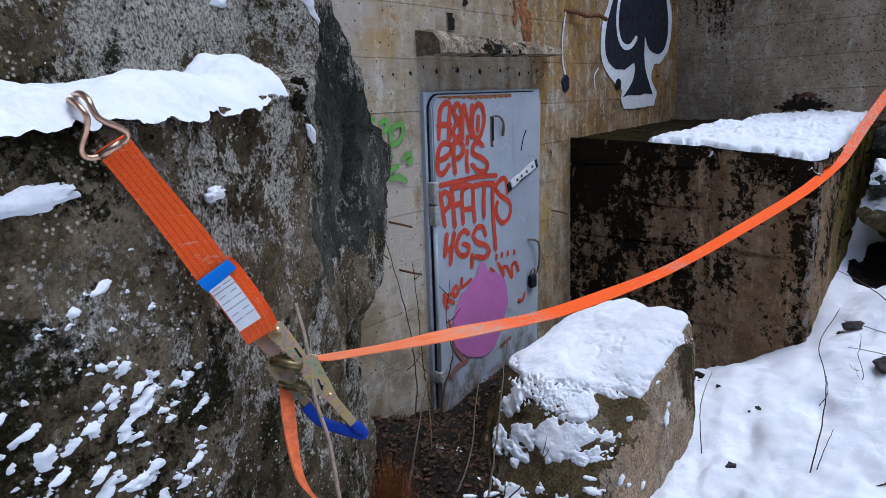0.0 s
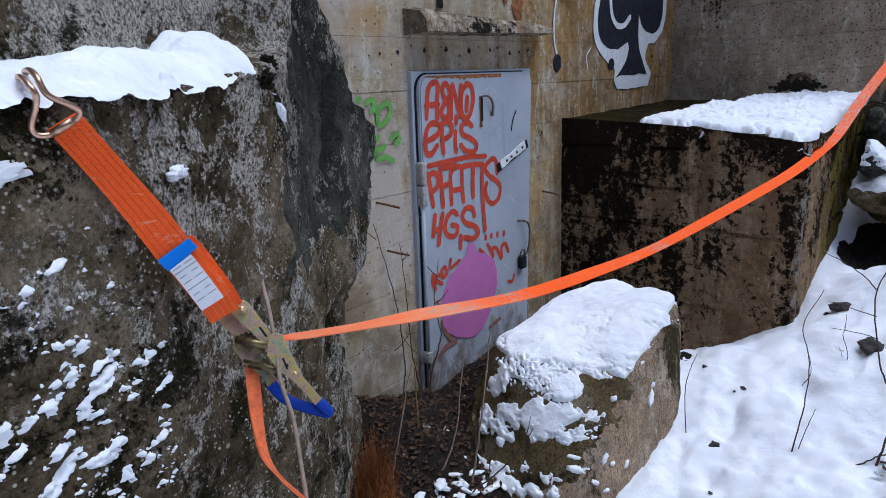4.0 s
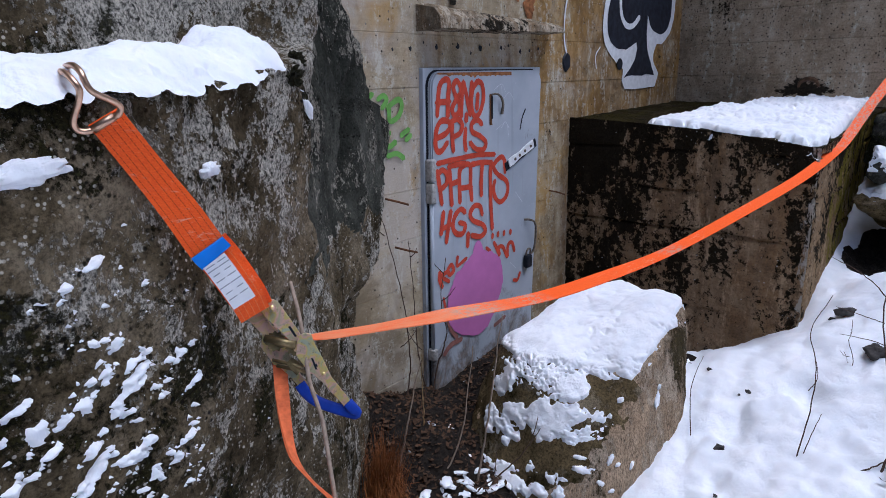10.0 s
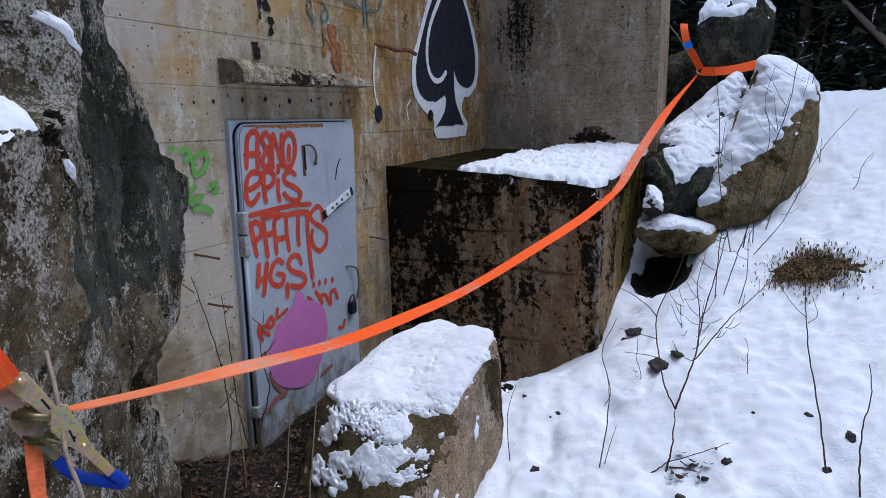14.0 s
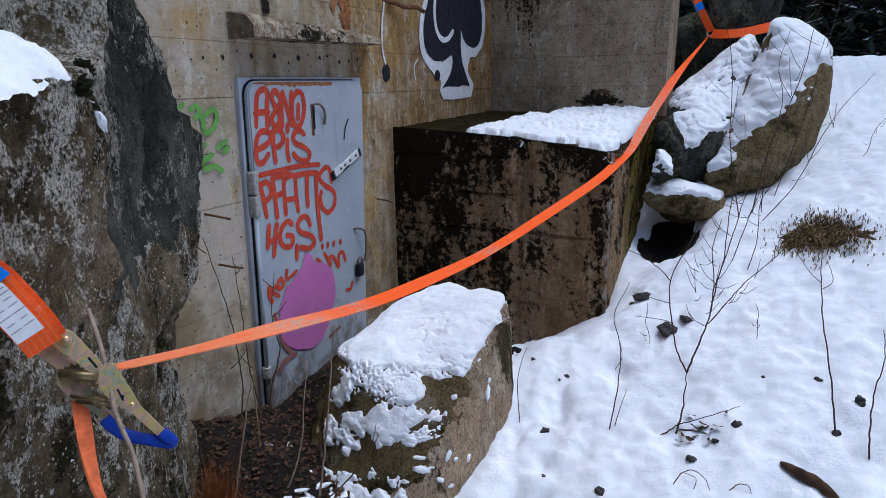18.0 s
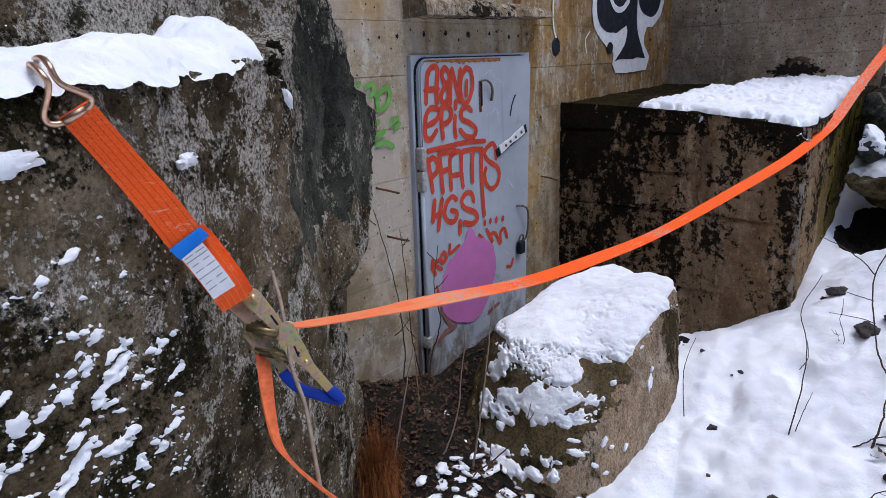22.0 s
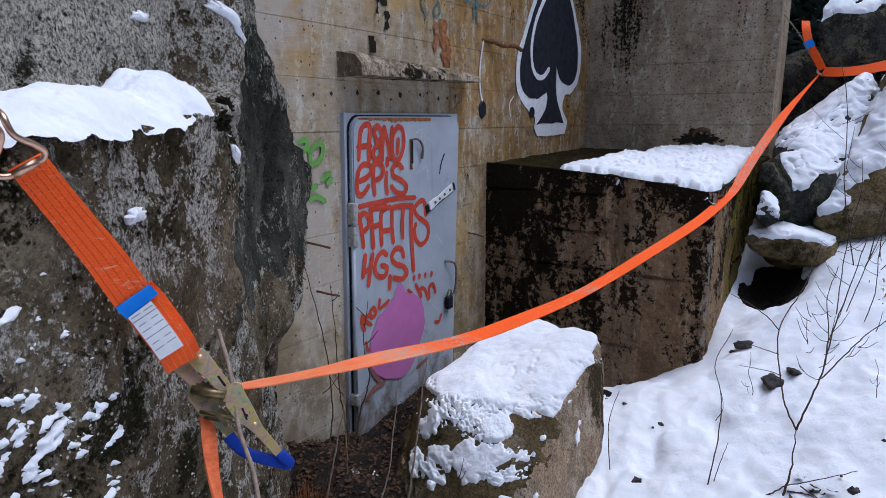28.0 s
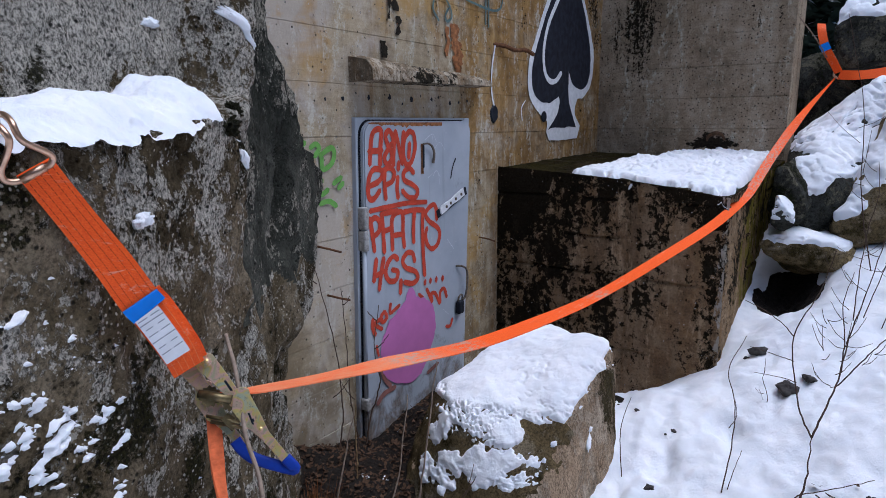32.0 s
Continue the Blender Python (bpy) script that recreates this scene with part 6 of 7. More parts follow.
# loose tail hanging under the ratchet
tail = curve_points([Vector((-1.519, -1.108, -0.196)), Vector((-1.524, -1.119, -0.214)), Vector((-1.535, -1.135, -0.256)), Vector((-1.549, -1.158, -0.293)), Vector((-1.564, -1.192, -0.323)), Vector((-1.564, -1.226, -0.343)), Vector((-1.556, -1.261, -0.363)), Vector((-1.545, -1.291, -0.385)), Vector((-1.53, -1.32, -0.43))], 48)
side = EYEWARD.cross(Vector((0, 0, 1))).normalized()
ta = []
for k in range(49):
    q = 1.15 * step(0.15, 0.5, k / 48) - 0.5 * step(0.55, 0.75, k / 48)
    ta.append(side * math.cos(q) + EYEWARD * math.sin(q) + Vector((0, 0, 0.9 * step(0.45, 0.65, k / 48))))
webbing("tail_webbing", lash, shift(tail), ta, 0.0190, "faded orange loose strap tail", 0, 0.003, FADED_ORANGE)
# long end over the block corner to the far boulder
long_pts = curve_points([Vector((-1.503, -1.110, -0.195)), (-1.475, -1.116, -0.203), (-1.426, -1.119, -0.212), (-1.295, -1.13, -0.234), (-1.153, -1.138, -0.255), (-0.893, -1.152, -0.295), (-0.612, -1.167, -0.315), (-0.265, -1.186, -0.325), (0.221, -1.213, -0.307), (0.947, -1.252, -0.267), (1.453, -1.279, -0.202), (1.65, -1.295, -0.145), (1.939, -1.329, -0.01), (2.459, -1.40, 0.209), (3.20, -1.505, 0.465)], 140)
la = []
for k in range(141):
    s = k / 140
    tilt = lerp_table(long_pts[k].x, ((-1.475, 190), (-1.426, 187), (-1.295, 182), (-1.15, 175), (-0.88, 173), (-0.59, 177), (-0.23, 180), (0.27, 177), (1.0, 166), (1.5, 158), (2.0, 150), (2.4, 140), (3.2, 110))) + 2 * math.sin(s * 40)
    la.append(Vector((0, -math.cos(radians(tilt)), 0)) + Vector((0, 0, math.sin(radians(tilt)))))
lw = [0.049 * (0.55 + 0.45 * step(0.0, 0.18, k / 140)) * (1 - 0.75 * step(0.9, 1.0, k / 140)) for k in range(141)]
webbing("long_webbing", lash, shift(long_pts), la, lw, "long sagging orange webbing, scuffed and dirty", 0, 0.002)

# strap loop round the far boulder
loop = empty("boulder_strap", (3.2, -1.526, 0.49), "orange strap looped round the far boulder", "strap")


def loop_band(name, ctrl, width, label=""):
    pts = curve_points([Vector(c) - loop.location for c in ctrl], 24)
    return part(name, band(pts, [Vector((0.5, 0, 1)) if abs((pts[-1] - pts[0]).z) < 0.15 else Vector((0, 1, 0.4))] * 25, width, 0.004), ORANGE, loop, label, False)


loop_band("upper_webbing", ((3.21, -1.392, 0.83), (3.165, -1.402, 0.775), (3.135, -1.435, 0.665), (3.14, -1.485, 0.575), (3.17, -1.525, 0.50)), 0.052, "orange webbing")
loop_band("side_webbing", ((3.18, -1.53, 0.485), (3.12, -1.64, 0.475), (3.14, -1.76, 0.485), (3.22, -1.87, 0.51), (3.4, -2.0, 0.55)), 0.066, "orange webbing")
part("blue_sleeve", band([Vector(p) - loop.location for p in ((3.136, -1.42, 0.69), (3.126, -1.445, 0.645))], [Vector((0, 1, 0.4))] * 2, 0.058, 0.008), BLUE, loop, "blue and white sleeve", False)
ringbm = tube([Vector((0, 0.03 * math.cos(a), 0.022 * math.sin(a))) for a in (k * 2 * math.pi / 20 for k in range(21))], 0.008, 8)
part("joining_ring", ringbm, HOOKMETAL, loop, "metal joining ring")
tagged(part("guy_wire", tube(curve_points([(2.80, -1.30, 0.83), (3.0, -1.38, 0.72), (3.13, -1.45, 0.60)], 12), 0.004, 5), PALE), "thin grey wire from wall to strap", "wire")

# ---------- bare plants ----------
def plant(name, base, stems, material, label, category="sapling", group=""):
    """stems: lists of (points, base radius); each is one tapered stem."""
    root = empty(name, base, label, category, group)
    b = Vector(base)
    for k, (pts, r) in enumerate(stems):
        r = r * 0.48
        c = curve_points([Vector(p) - b for p in pts], max(8, 5 * len(pts)))
        n = len(c)
        kink = random.Random(k * 7 + len(pts))
        c = [p + Vector((kink.uniform(-1, 1), kink.uniform(-1, 1), kink.uniform(-1, 1))) * r * 0.7 if 0 < i < n - 1 else p for i, p in enumerate(c)]
        part("stem" if k == 0 else "branch", tube(c, [r * (1 - 0.75 * i / (n - 1)) + 0.0006 for i in range(n)], 6), material, root)
    return root


def twig_fan(start, way, length, count, rng, r):
    out = []
    for _ in range(count):
        k = rng.uniform(0.25, 0.95)
        p = Vector(start) + Vector(way) * k
        d = Vector((rng.uniform(-0.4, 0.4), rng.uniform(-1, 1), rng.uniform(0.2, 1))).normalized() * length * rng.uniform(0.5, 1)
        out.append(([p, p + d * 0.5 + Vector((0, 0, -0.01)), p + d], r))
    return out


rng = random.Random(4)
SB = Vector((0.29, -1.719, -1.115))
sap_stems = [
    ([SB, (0.327, -1.732, -1.037), (0.391, -1.732, -0.904)], 0.0085),
    ([(0.391, -1.732, -0.904), (0.414, -1.694, -0.845), (0.444, -1.667, -0.765), (0.503, -1.636, -0.584), (0.551, -1.700, -0.420), (0.583, -1.734, -0.273)], 0.0055),
    ([(0.391, -1.732, -0.904), (0.436, -1.761, -0.802), (0.471, -1.785, -0.710), (0.518, -1.803, -0.568), (0.553, -1.830, -0.438), (0.600, -1.870, -0.220)], 0.0065),
    ([(0.465, -1.786, -0.726), (0.499, -1.850, -0.632), (0.520, -1.896, -0.565), (0.539, -1.965, -0.488), (0.551, -2.012, -0.431)], 0.0042),
    ([(0.482, -1.792, -0.681), (0.517, -1.790, -0.569), (0.546, -1.773, -0.457), (0.573, -1.794, -0.341)], 0.0038),
    ([(0.503, -1.636, -0.584), (0.510, -1.594, -0.544), (0.513, -1.532, -0.505), (0.511, -1.465, -0.477)], 0.0035),
    ([(0.454, -1.664, -0.738), (0.452, -1.614, -0.729), (0.443, -1.528, -0.726)], 0.0024),
    ([(0.477, -1.648, -0.669), (0.474, -1.577, -0.654), (0.469, -1.503, -0.639)], 0.0024)]
for k, count in ((1, 9), (2, 12), (3, 6), (4, 5)):
    p = sap_stems[k][0]
    sap_stems += twig_fan(p[0], Vector(p[-1]) - Vector(p[0]), 0.10, count, rng, 0.0018)
plant("sapling", SB, sap_stems, BARK, "bare dark forked sapling standing in snow")


def rod_plant(base, top, r, material, label, bends=0.03, twigs=0, seed=1, category="stem"):
    g = random.Random(seed)
    b, t = Vector(base), Vector(top)
    mid = [b.lerp(t, k) + Vector((g.uniform(-bends, bends), g.uniform(-bends, bends), 0)) for k in (0.3, 0.6, 0.8)]
    plant("dry_stem", base, [([b, *mid, t], r)] + twig_fan(b, t - b, (t - b).length * 0.18, twigs, g, r * 0.45), material, label, category, "bare stems in the snow")


def gz(x, y):
    return ground_z(x, y)


for x, y, h, lean, r, tw, mat_, lab in (
    (0.78, -1.533, 0.22, (0.07, 0.02), 0.003, 4, BARK, "short twiggy stem in the snow"),
    (0.795, -1.967, 0.17, (0.05, 0.02), 0.003, 3, BARK, "short crooked twig in the snow"),
    (1.85, -1.90, 1.25, (0.2, -0.25), 0.008, 7, BARK, "tall bare shrub stem among the boulders"),
    (1.80, -1.85, 1.35, (0.4, 0.25), 0.007, 6, BARK, "tall bare shrub stem leaning to the wall"),
    (1.35, -1.80, 0.75, (0.25, -0.02), 0.006, 7, BARK, "brown bare shrub stem below the boulders"),
    (1.38, -1.83, 0.70, (0.2, -0.16), 0.005, 6, BARK, "thin bare shrub stem below the boulders"),
    (1.30, -1.90, 0.6, (0.15, -0.08), 0.005, 6, BARK, "twiggy bare shrub stem in the snow"),
    (1.90, -1.95, 1.0, (0.3, -0.05), 0.006, 6, BARK, "brown bare shrub stem among the boulders"),
    (1.75, -1.93, 0.8, (0.1, -0.45), 0.006, 5, BARK, "bare shrub stem bending over the snow"),
    (2.0, -2.0, 1.5, (0.7, -0.3), 0.006, 6, BARK, "long bare shrub stem against the bank"),
    (2.3, -2.42, 0.25, (0.0, -0.1), 0.005, 3, BARK, "small dark twig poking from the bank"),
):
    b = (x, y, gz(x, y) - 0.03)
    rod_plant(b, (x + lean[0], y + lean[1], b[2] + h), r * 0.7, mat_, lab, 0.012 + 0.02 * h, tw, int(x * 100))

for stems, lab in (
    ([([(0.296, -1.474, -1.17), (0.376, -1.484, -0.999), (0.438, -1.474, -0.861), (0.476, -1.437, -0.748), (0.527, -1.48, -0.619)], 0.004), ([(0.399, -1.466, -0.946), (0.422, -1.485, -0.902), (0.443, -1.472, -0.847)], 0.002)], "thin crooked bare stem standing in the snow"),
    ([([(0.299, -1.489, -1.165), (0.339, -1.504, -1.078), (0.377, -1.52, -1.009)], 0.0026)], "short bare twig leaning in the snow"),
    ([([(0.319, -2.225, -1.02), (0.395, -2.193, -0.834), (0.468, -2.154, -0.652), (0.509, -2.137, -0.524), (0.54, -2.126, -0.406)], 0.0055), ([(0.507, -2.137, -0.531), (0.518, -2.102, -0.503), (0.541, -2.046, -0.431)], 0.002), ([(0.5, -2.144, -0.552), (0.506, -2.171, -0.519), (0.525, -2.15, -0.456)], 0.002)], "tall straight bare stem with thin fork"),
    ([([(0.239, -2.311, -1.03), (0.284, -2.305, -0.913), (0.325, -2.312, -0.82), (0.36, -2.33, -0.722), (0.40, -2.32, -0.64)], 0.0055)], "bare stem bending up from the snow"),
    ([([(0.284, -1.114, -1.24), (0.355, -1.074, -1.074), (0.392, -1.073, -1.001), (0.43, -1.087, -0.929)], 0.003)], "thin curved stem beside the brown boulder"),
    ([([(0.008, -1.723, -1.21), (0.052, -1.756, -1.132), (0.068, -1.796, -1.109), (0.058, -1.841, -1.127), (0.033, -1.865, -1.18)], 0.003), ([(0.03, -1.80, -1.18), (0.055, -1.81, -1.13), (0.06, -1.77, -1.12)], 0.002)], "arched bramble shoot rising from the snow"),
    ([([(0.046, -1.902, -1.16), (0.061, -1.934, -1.121), (0.062, -1.969, -1.117), (0.049, -1.984, -1.15)], 0.003)], "small arched bramble shoot in the snow"),
    ([([(0.259, -1.626, -1.150), (0.286, -1.689, -1.106), (0.304, -1.726, -1.078), (0.329, -1.815, -1.038), (0.358, -1.923, -0.985)], 0.005), ([(0.296, -1.728, -1.094), (0.302, -1.795, -1.089), (0.297, -1.836, -1.10)], 0.006), ([(0.311, -1.765, -1.069), (0.299, -1.822, -1.09), (0.284, -1.903, -1.10)], 0.004)], "broken dark branches lying round the sapling"),
):
    plant("dry_stem", stems[0][0][0], stems, BARK, lab, "stem", "bare stems in the snow")

# pale stems and brambles before the door
for pts, r, mat_, lab in (
    (((-0.30, -0.05, -1.40), (-0.21, -0.06, -1.16), (-0.194, -0.07, -1.01), (-0.204, -0.06, -0.786), (-0.25, -0.05, -0.55), (-0.30, -0.05, -0.38)), 0.007, BARK, "thin dark bramble in front of the wall"),
    (((-0.20, -0.14, -1.36), (-0.15, -0.11, -1.16), (-0.166, -0.098, -1.01), (-0.174, -0.089, -0.85), (-0.178, -0.085, -0.65), (-0.19, -0.08, -0.48)), 0.007, BARK, "upright dark bramble in front of the wall"),
    (((-0.10, -0.10, -1.30), (-0.057, -0.09, -1.126), (-0.02, -0.112, -0.996), (-0.009, -0.12, -0.92), (-0.03, -0.11, -0.78), (0.03, -0.09, -0.60)), 0.008, BARK, "dark twig across the steel door"),
    (((-0.415, -0.575, -1.42), (-0.388, -0.613, -1.109), (-0.366, -0.644, -0.822), (-0.35, -0.665, -0.613)), 0.009, PALE, "tall pale dry upright stalk by the boulder"),
    (((-0.56, -0.41, -1.36), (-0.486, -0.49, -1.254), (-0.434, -0.552, -1.055), (-0.409, -0.584, -0.732)), 0.009, PALE, "pale dry bowed stalk by the boulder"),
    (((-0.645, -0.395, -1.36), (-0.62, -0.419, -1.144), (-0.589, -0.451, -0.935), (-0.563, -0.479, -0.755)), 0.009, PALE, "pale dry leaning stalk by the wall"),
    (((-0.405, -0.282, -1.32), (-0.379, -0.309, -1.148), (-0.379, -0.309, -0.985), (-0.376, -0.31, -0.85)), 0.008, TAN, "yellowish crooked stalk by the wall"),
    (((-0.50, -0.56, -1.36), (-0.439, -0.627, -1.264), (-0.373, -0.72, -1.161), (-0.339, -0.775, -1.071), (-0.32, -0.805, -1.005)), 0.006, BARK, "thin bent twig over the boulder"),
):
    plant("dry_stem", pts[0], [(pts, r)] + (twig_fan(pts[1], Vector(pts[-1]) - Vector(pts[1]), 0.14, 2, rng, r * 0.5) if mat_ is BARK else []), mat_, lab, "stem", "stalks before the door")

# pale stick hanging down past the ratchet
stick = tube(curve_points([(-1.467, -1.08, -0.125), (-1.473, -1.093, -0.137), (-1.488, -1.124, -0.158), (-1.503, -1.152, -0.196), (-1.518, -1.178, -0.236), (-1.524, -1.207, -0.28), (-1.542, -1.241, -0.336), (-1.554, -1.263, -0.37), (-1.566, -1.285, -0.41)], 30), 0.0030, 8)
tagged(part("stick", stick, PALE), "grey dry stick hanging in front of the boulder", "stick")


def blades(name, at, count, spread, high, material, label, seed, lean=(0, 0), splay=1.0, w=0.0025):
    g = random.Random(seed)
    verts, faces = [], []
    for _ in range(count):
        x, y = at[0] + g.gauss(0, spread), at[1] + g.gauss(0, spread)
        z = ground_z(x, y) - 0.01
        h = high * g.uniform(0.5, 1.2)
        a = g.uniform(0, 6.28)
        d = Vector((math.cos(a), math.sin(a), 0))
        s = Vector((-d.y, d.x, 0)) * w
        p0 = Vector((x, y, z))
        p1 = p0 + Vector((lean[0] * h * 0.4, lean[1] * h * 0.4, h * 0.6)) + d * h * g.uniform(0.0, 0.3) * splay
        p2 = p1 + Vector((lean[0] * h, lean[1] * h, h * g.uniform(-0.3, 0.3))) + d * h * g.uniform(0.2, 0.6) * splay
        n = len(verts)
        verts += [tuple(p0 - s), tuple(p0 + s), tuple(p1 + s), tuple(p1 - s), tuple(p2)]
        faces += [(n, n + 1, n + 2, n + 3), (n + 3, n + 2, n + 4)]
    return tagged(part(name, (verts, faces), material, smooth=False), label, "grass", kind="stuff")


blades("dry_grass", (-0.915, -0.650), 3200, 0.019, 0.58, GRASS, "rusty brown dry grass tuft beside the boulder", 3, (-0.02, -0.05), 0.12, 0.0012)
blades("dead_grass", (1.56, -2.23), 2600, 0.085, 0.045, TAN, "flattened tan grass tussock showing through snow", 5, (-0.6, 0.1))


def tussock(a, b):
    r, q = a ** 0.7, b * 2 * math.pi
    k = 1 + 0.75 * noise.noise(Vector((math.cos(q) * 2.6, math.sin(q) * 2.6, 4)))
    x, y = 1.56 + 0.10 * r * k * math.cos(q), -2.23 + 0.20 * r * k * math.sin(q)
    return x, y, ground_z(x, y) + 0.03 * (1 - r) ** 0.7 - 0.012 * step(0.75, 1, r) + 0.012 * fbm((x * 40, y * 40, 2), 3)


tagged(part("grass_tussock", grid_mesh(24, 60, tussock), TURF), "dark matted turf under the dead grass", "turf", kind="stuff")

def scatter(name, count, region, size, material, label, seed, curl=0.5, over=0.01):
    g = random.Random(seed)
    verts, faces = [], []
    for _ in range(count):
        x, y = region(g)
        s = size * g.uniform(0.5, 1.3)
        q = Euler((g.uniform(-curl, curl), g.uniform(-curl, curl), g.uniform(0, 6.28))).to_matrix()
        c = Vector((x, y, ground_z(x, y) + over * g.uniform(0.2, 2.5)))
        n = len(verts)
        for a, b, h in ((-1, 0, 0.2), (-0.3, 0.5, 0), (0.5, 0.35, 0), (1, 0, 0.3), (0.4, -0.45, 0), (-0.4, -0.4, 0)):
            verts.append(tuple(c + q @ Vector((a * s, b * s, h * s))))
        faces += [(n, n + 1, n + 5), (n + 1, n + 2, n + 4, n + 5), (n + 2, n + 3, n + 4)]
    return tagged(part(name, (verts, faces), material, smooth=False), label, "litter", kind="stuff")


def pit_soil(a, b):
    x, y = -1.15 + 2.0 * a, -0.95 + 0.95 * b
    e = min(a, 1 - a, b * 3) * 4
    return x, y, ground_z(x, y) + 0.012 * step(0, 0.5, e) - 0.02 * step(0.4, 0.0, e + 0.4 * fbm((x * 6, y * 6, 0), 3)) + 0.02 * fbm((x * 14, y * 14, 3), 3)


tagged(part("bare_earth", grid_mesh(70, 50, pit_soil), SOIL), "dark wet earth at the foot of the door", "soil", kind="stuff")


def hollow_soil(a, b):
    r, q = a ** 0.7, b * 2 * math.pi
    k = 1 + 0.3 * noise.noise(Vector((math.cos(q) * 1.7, math.sin(q) * 1.7, 9)))
    x, y = 1.86 + 0.20 * r * k * math.cos(q), -1.49 + 0.19 * r * k * math.sin(q)
    return x, y, ground_z(x, y) + 0.014 - 0.03 * step(0.8, 1, r) + 0.015 * fbm((x * 30, y * 30, 2), 3)


tagged(part("bare_earth", grid_mesh(24, 60, hollow_soil), SOIL), "dark bare earth hollow under the stones", "soil", kind="stuff")
scatter("leaf_litter", 8000, lambda g: (g.uniform(-1.1, 0.6), g.uniform(-0.95, -0.02)), 0.0115, LITTER, "brown fallen leaves before the steel door", 8)
scatter("twig_litter", 14, lambda g: (0.30 + g.gauss(0, 0.05), -1.80 + g.gauss(0, 0.06)), 0.02, LITTER, "dark leaf scraps round the sapling's foot", 9)

# stones and clods lying in the snow
for x, y, s, sq in ((0.676, -1.041, 0.016, 0.6), (0.585, -1.226, 0.015, 0.6), (0.56, -1.20, 0.008, 0.6), (0.269, -1.223, 0.024, 0.75), (-0.003, -1.506, 0.026, 0.7), (0.049, -1.287, 0.011, 0.6), (1.195, -1.45, 0.062, 0.5), (0.889, -1.604, 0.066, 0.6), (0.945, -1.675, 0.045, 0.4), (0.151, -1.785, 0.022, 0.8), (0.335, -2.227, 0.02, 0.9), (0.46, -2.30, 0.026, 1.3), (0.572, -1.997, 0.011, 0.6), (0.328, -1.92, 0.024, 0.8), (0.261, -1.856, 0.016, 0.7), (0.572, -2.178, 0.02, 0.3), (1.17, -1.40, 0.02, 0.5)):
    s = s * 0.85
    bm = rock_bm((s * 1.15, s * 0.75, s * sq * 0.8), [], abs(x * 9 + y), 0.26, 4, 1.8, 14)
    ob = part("stone", bm, STONE)
    ob.location = (x, y, ground_z(x, y) + s * sq * 0.15)
    ob.rotation_euler = (0.2, 0.1, x * 7)
    tagged(ob, "dark flat stone lying in the snow" if s > 0.05 else "small dark pebble lying in the snow", "stone", "stones in the snow")
arch = tube(curve_points([(2.42, -0.985, 0.060), (2.42, -0.965, 0.092), (2.42, -0.925, 0.104), (2.42, -0.885, 0.086), (2.42, -0.875, 0.055)], 20), [0.006 + 0.008 * math.sin(math.pi * k / 20) + 0.003 * noise.noise(Vector((k * 0.9, 5, 1))) for k in range(21)], 8)
tagged(part("bark_curl", arch, LITTER), "dark curled bit of bark on the block's snow", "bark")

wood = tube(curve_points([(0.175, -2.06, gz(0.175, -2.06) + 0.005), (0.13, -2.12, gz(0.13, -2.12) + 0.016), (0.10, -2.17, gz(0.10, -2.17) + 0.014), (0.06, -2.22, gz(0.06, -2.22))], 16), [0.006 + 0.012 * math.sin(math.pi * k / 16) ** 0.6 + 0.003 * noise.noise(Vector((k * 1.7, 2, 1))) for k in range(17)], 9)
tagged(part("rotten_branch", wood, LITTER), "dark rotten branch half sunk in the snow", "branch")


# ---------- woods beyond the bank ----------
NEEDLE = plain("dark_needles", (0.022, 0.032, 0.018), 0.8, 0, 0.5, 15)


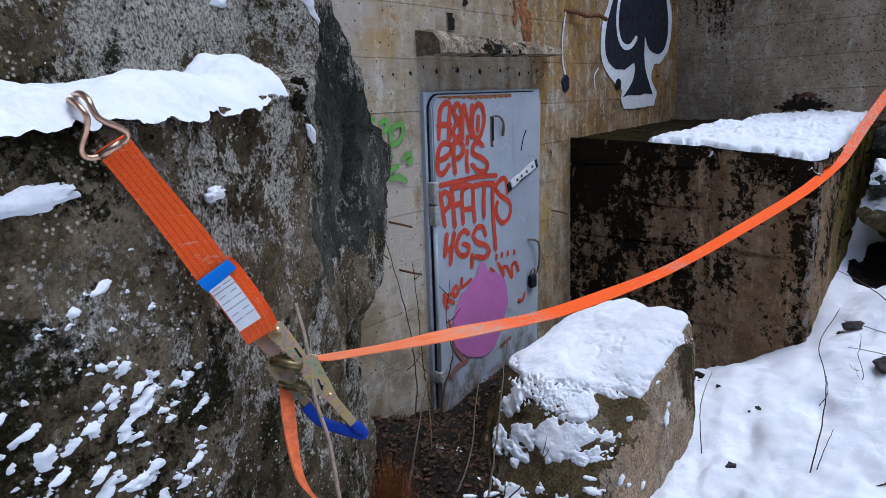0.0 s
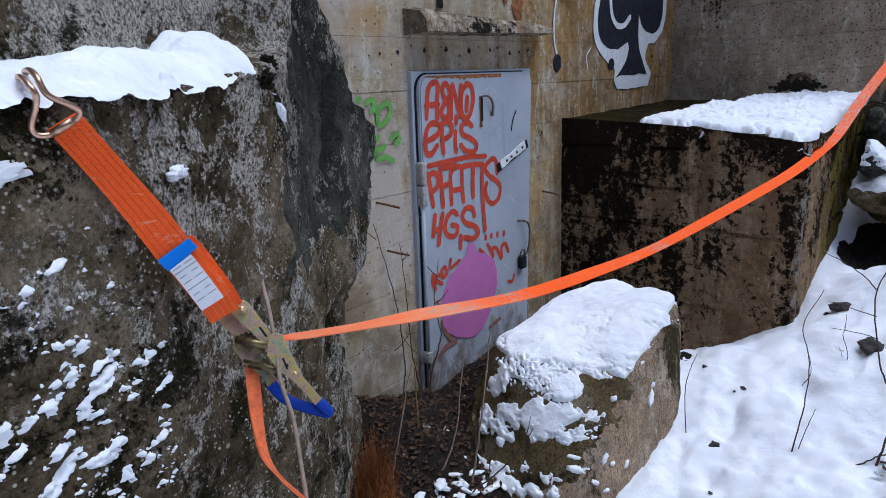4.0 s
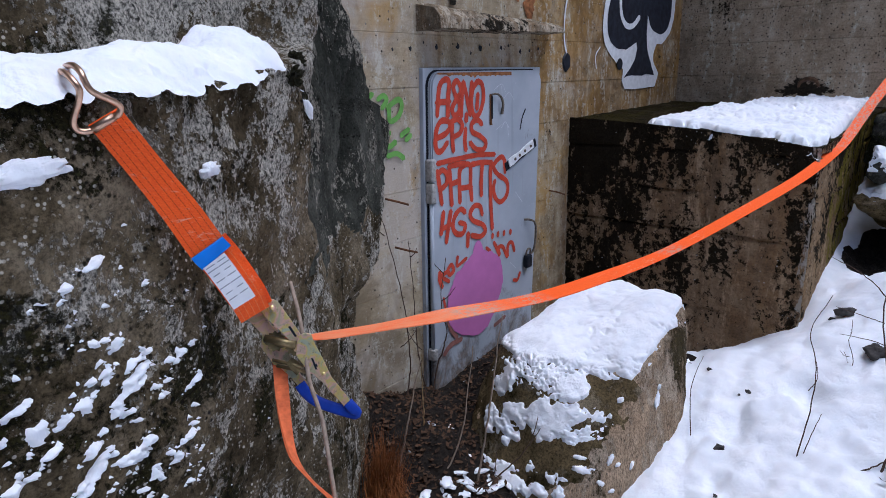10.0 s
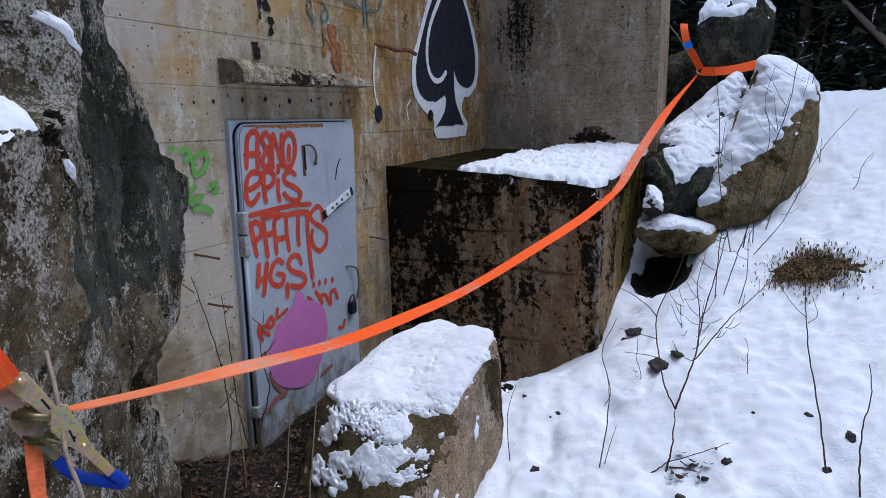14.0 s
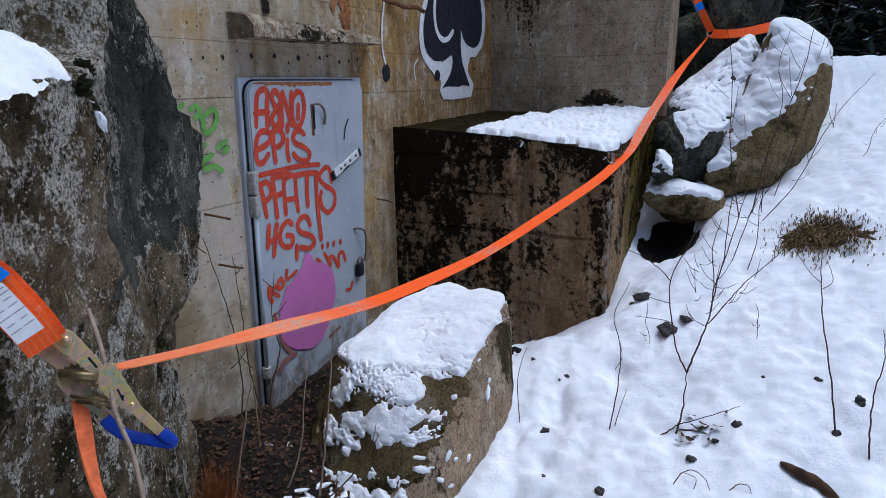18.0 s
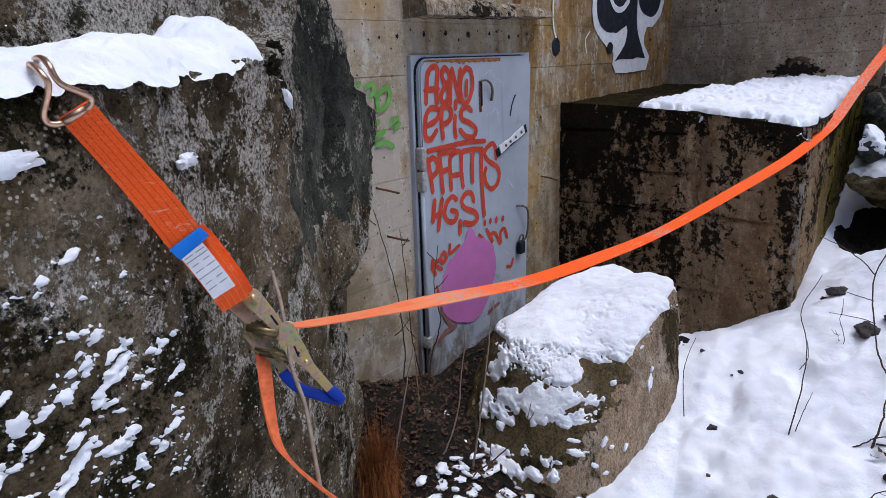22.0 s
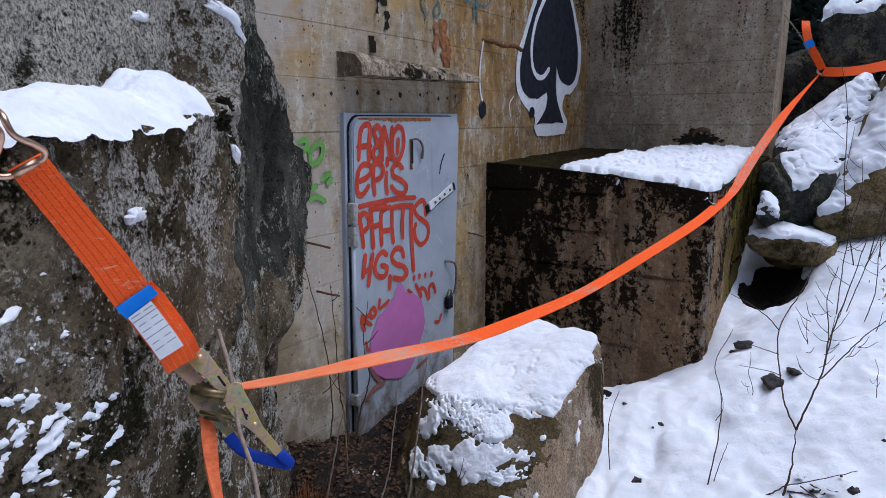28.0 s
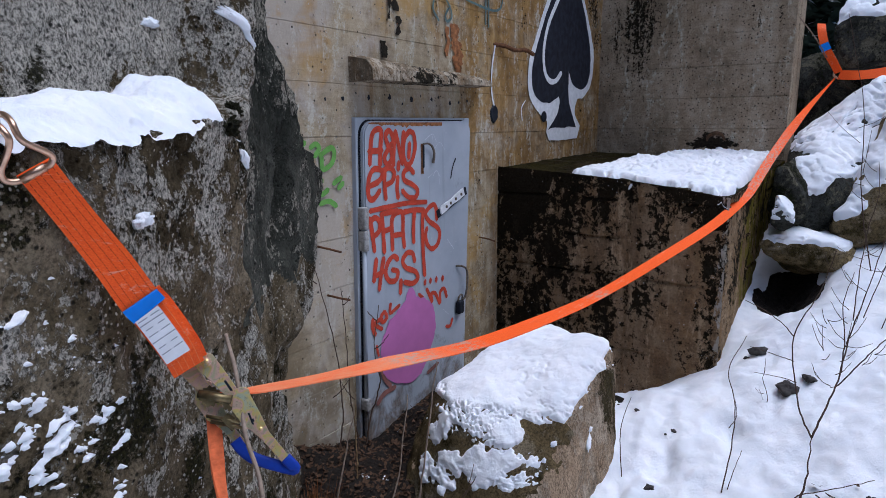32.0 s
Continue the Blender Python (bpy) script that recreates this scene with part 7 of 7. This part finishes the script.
def spruce(base, high, seed, label):
    g = random.Random(seed)
    tree = empty("spruce_tree", base, label, "tree", "trees beyond the bank")
    part("trunk", tube([(0, 0, -0.5), (0.03, 0, high * 0.4), (0, 0.02, high)], [0.11, 0.08, 0.015], 8), BARK, tree)
    verts, faces = [], []
    for _ in range(420):
        z = high * g.uniform(0.05, 1.0)
        a = g.uniform(0, 6.28)
        reach = (1 - z / high) * 1.3 + 0.15
        d = Vector((math.cos(a), math.sin(a), 0))
        for k in range(7):
            r = reach * (k + g.uniform(0.2, 1)) / 7
            c = d * r + Vector((0, 0, z - 0.35 * r + g.uniform(-0.04, 0.04)))
            q = Vector((g.gauss(0, 1), g.gauss(0, 1), g.gauss(0, 0.5))).normalized() * g.uniform(0.06, 0.14)
            p = q.cross(Vector((0.3, 0.2, 1))).normalized() * g.uniform(0.02, 0.05)
            n = len(verts)
            verts += [tuple(c - q - p * 0.3), tuple(c + p), tuple(c + q), tuple(c - p)]
            faces.append((n, n + 1, n + 2, n + 3))
    part("crown", (verts, faces), NEEDLE, tree, "drooping dark needle branches", False)
    sv, sf = [], []
    for f in g.sample(faces, 230):
        c = sum((Vector(verts[i]) for i in f), Vector()) / 4 + Vector((0, 0, 0.015))
        n = len(sv)
        k = g.uniform(0.5, 1.1)
        sv += [tuple(c + (Vector(verts[i]) - c) * k + Vector((0, 0, 0.02))) for i in f]
        sf.append((n, n + 1, n + 2, n + 3))
    part("snow_load", (sv, sf), SNOW, tree, "bits of snow on the branches", False)
    return tree


first = spruce((6.2, -2.9, 0.2), 4.6, 1, "dark spruce standing beyond the snowy bank")
for k, (x, y, s) in enumerate(((6.6, -1.9, 1.1), (6.4, -3.9, 1.0), (7.6, -2.6, 1.3), (7.4, -3.5, 1.2), (7.9, -1.6, 1.3), (6.9, -4.9, 1.1), (8.4, -4.2, 1.4), (5.9, -2.3, 0.7), (8.8, -3.0, 1.5), (9.2, -2.0, 1.5), (9.4, -5.2, 1.5))):
    t = copy_thing(first, pose(x, y, 0.2, 0, 0, k * 67))
    t.scale = (s, s, s)
# the belt runs on unseen behind the viewpoint, to block low sky light
wverts, wfaces = [], []
g = random.Random(77)
for _ in range(36000):
    a = g.uniform(-math.pi, 0.55)
    r = g.uniform(10, 13)
    c = Vector((-2 + r * math.cos(a), -1.9 + r * math.sin(a), -1.0 + 9.5 * g.random() ** 1.2))
    q = Vector((g.gauss(0, 1), g.gauss(0, 1), g.gauss(0, 0.7))).normalized() * g.uniform(0.25, 0.55)
    p = q.cross(Vector((0.3, 0.2, 1))).normalized() * g.uniform(0.10, 0.28)
    n = len(wverts)
    wverts += [tuple(c - q), tuple(c + p), tuple(c + q), tuple(c - p)]
    wfaces.append((n, n + 1, n + 2, n + 3))
tagged(part("woods_and_sky_block", (wverts, wfaces), NEEDLE, smooth=False), "dense dark conifer woods behind the bank, carried on unseen to block low sky", "woods", kind="stuff")
log = tube(curve_points([(5.3, -3.35, 0.42), (5.5, -3.0, 0.75), (5.8, -2.6, 1.25)], 14), [0.05 - 0.002 * k for k in range(15)], 8)
tagged(part("leaning_trunk", log, PALE), "grey dead trunk leaning in the woods", "trunk")

# crusts of old snow among the litter
g = random.Random(31)
for k in range(80):
    x, y = g.uniform(-0.72, -0.22), g.uniform(-1.0, -0.50)
    snow_fleck((x, y, ground_z(x, y) + 0.014), (1, 0.1, 0), (-0.1, 1, 0), g.uniform(0.015, 0.045), g.uniform(0.008, 0.022), g.uniform(0, 180), k + 60, 0.007, "thin crust of old snow on the leaf litter")
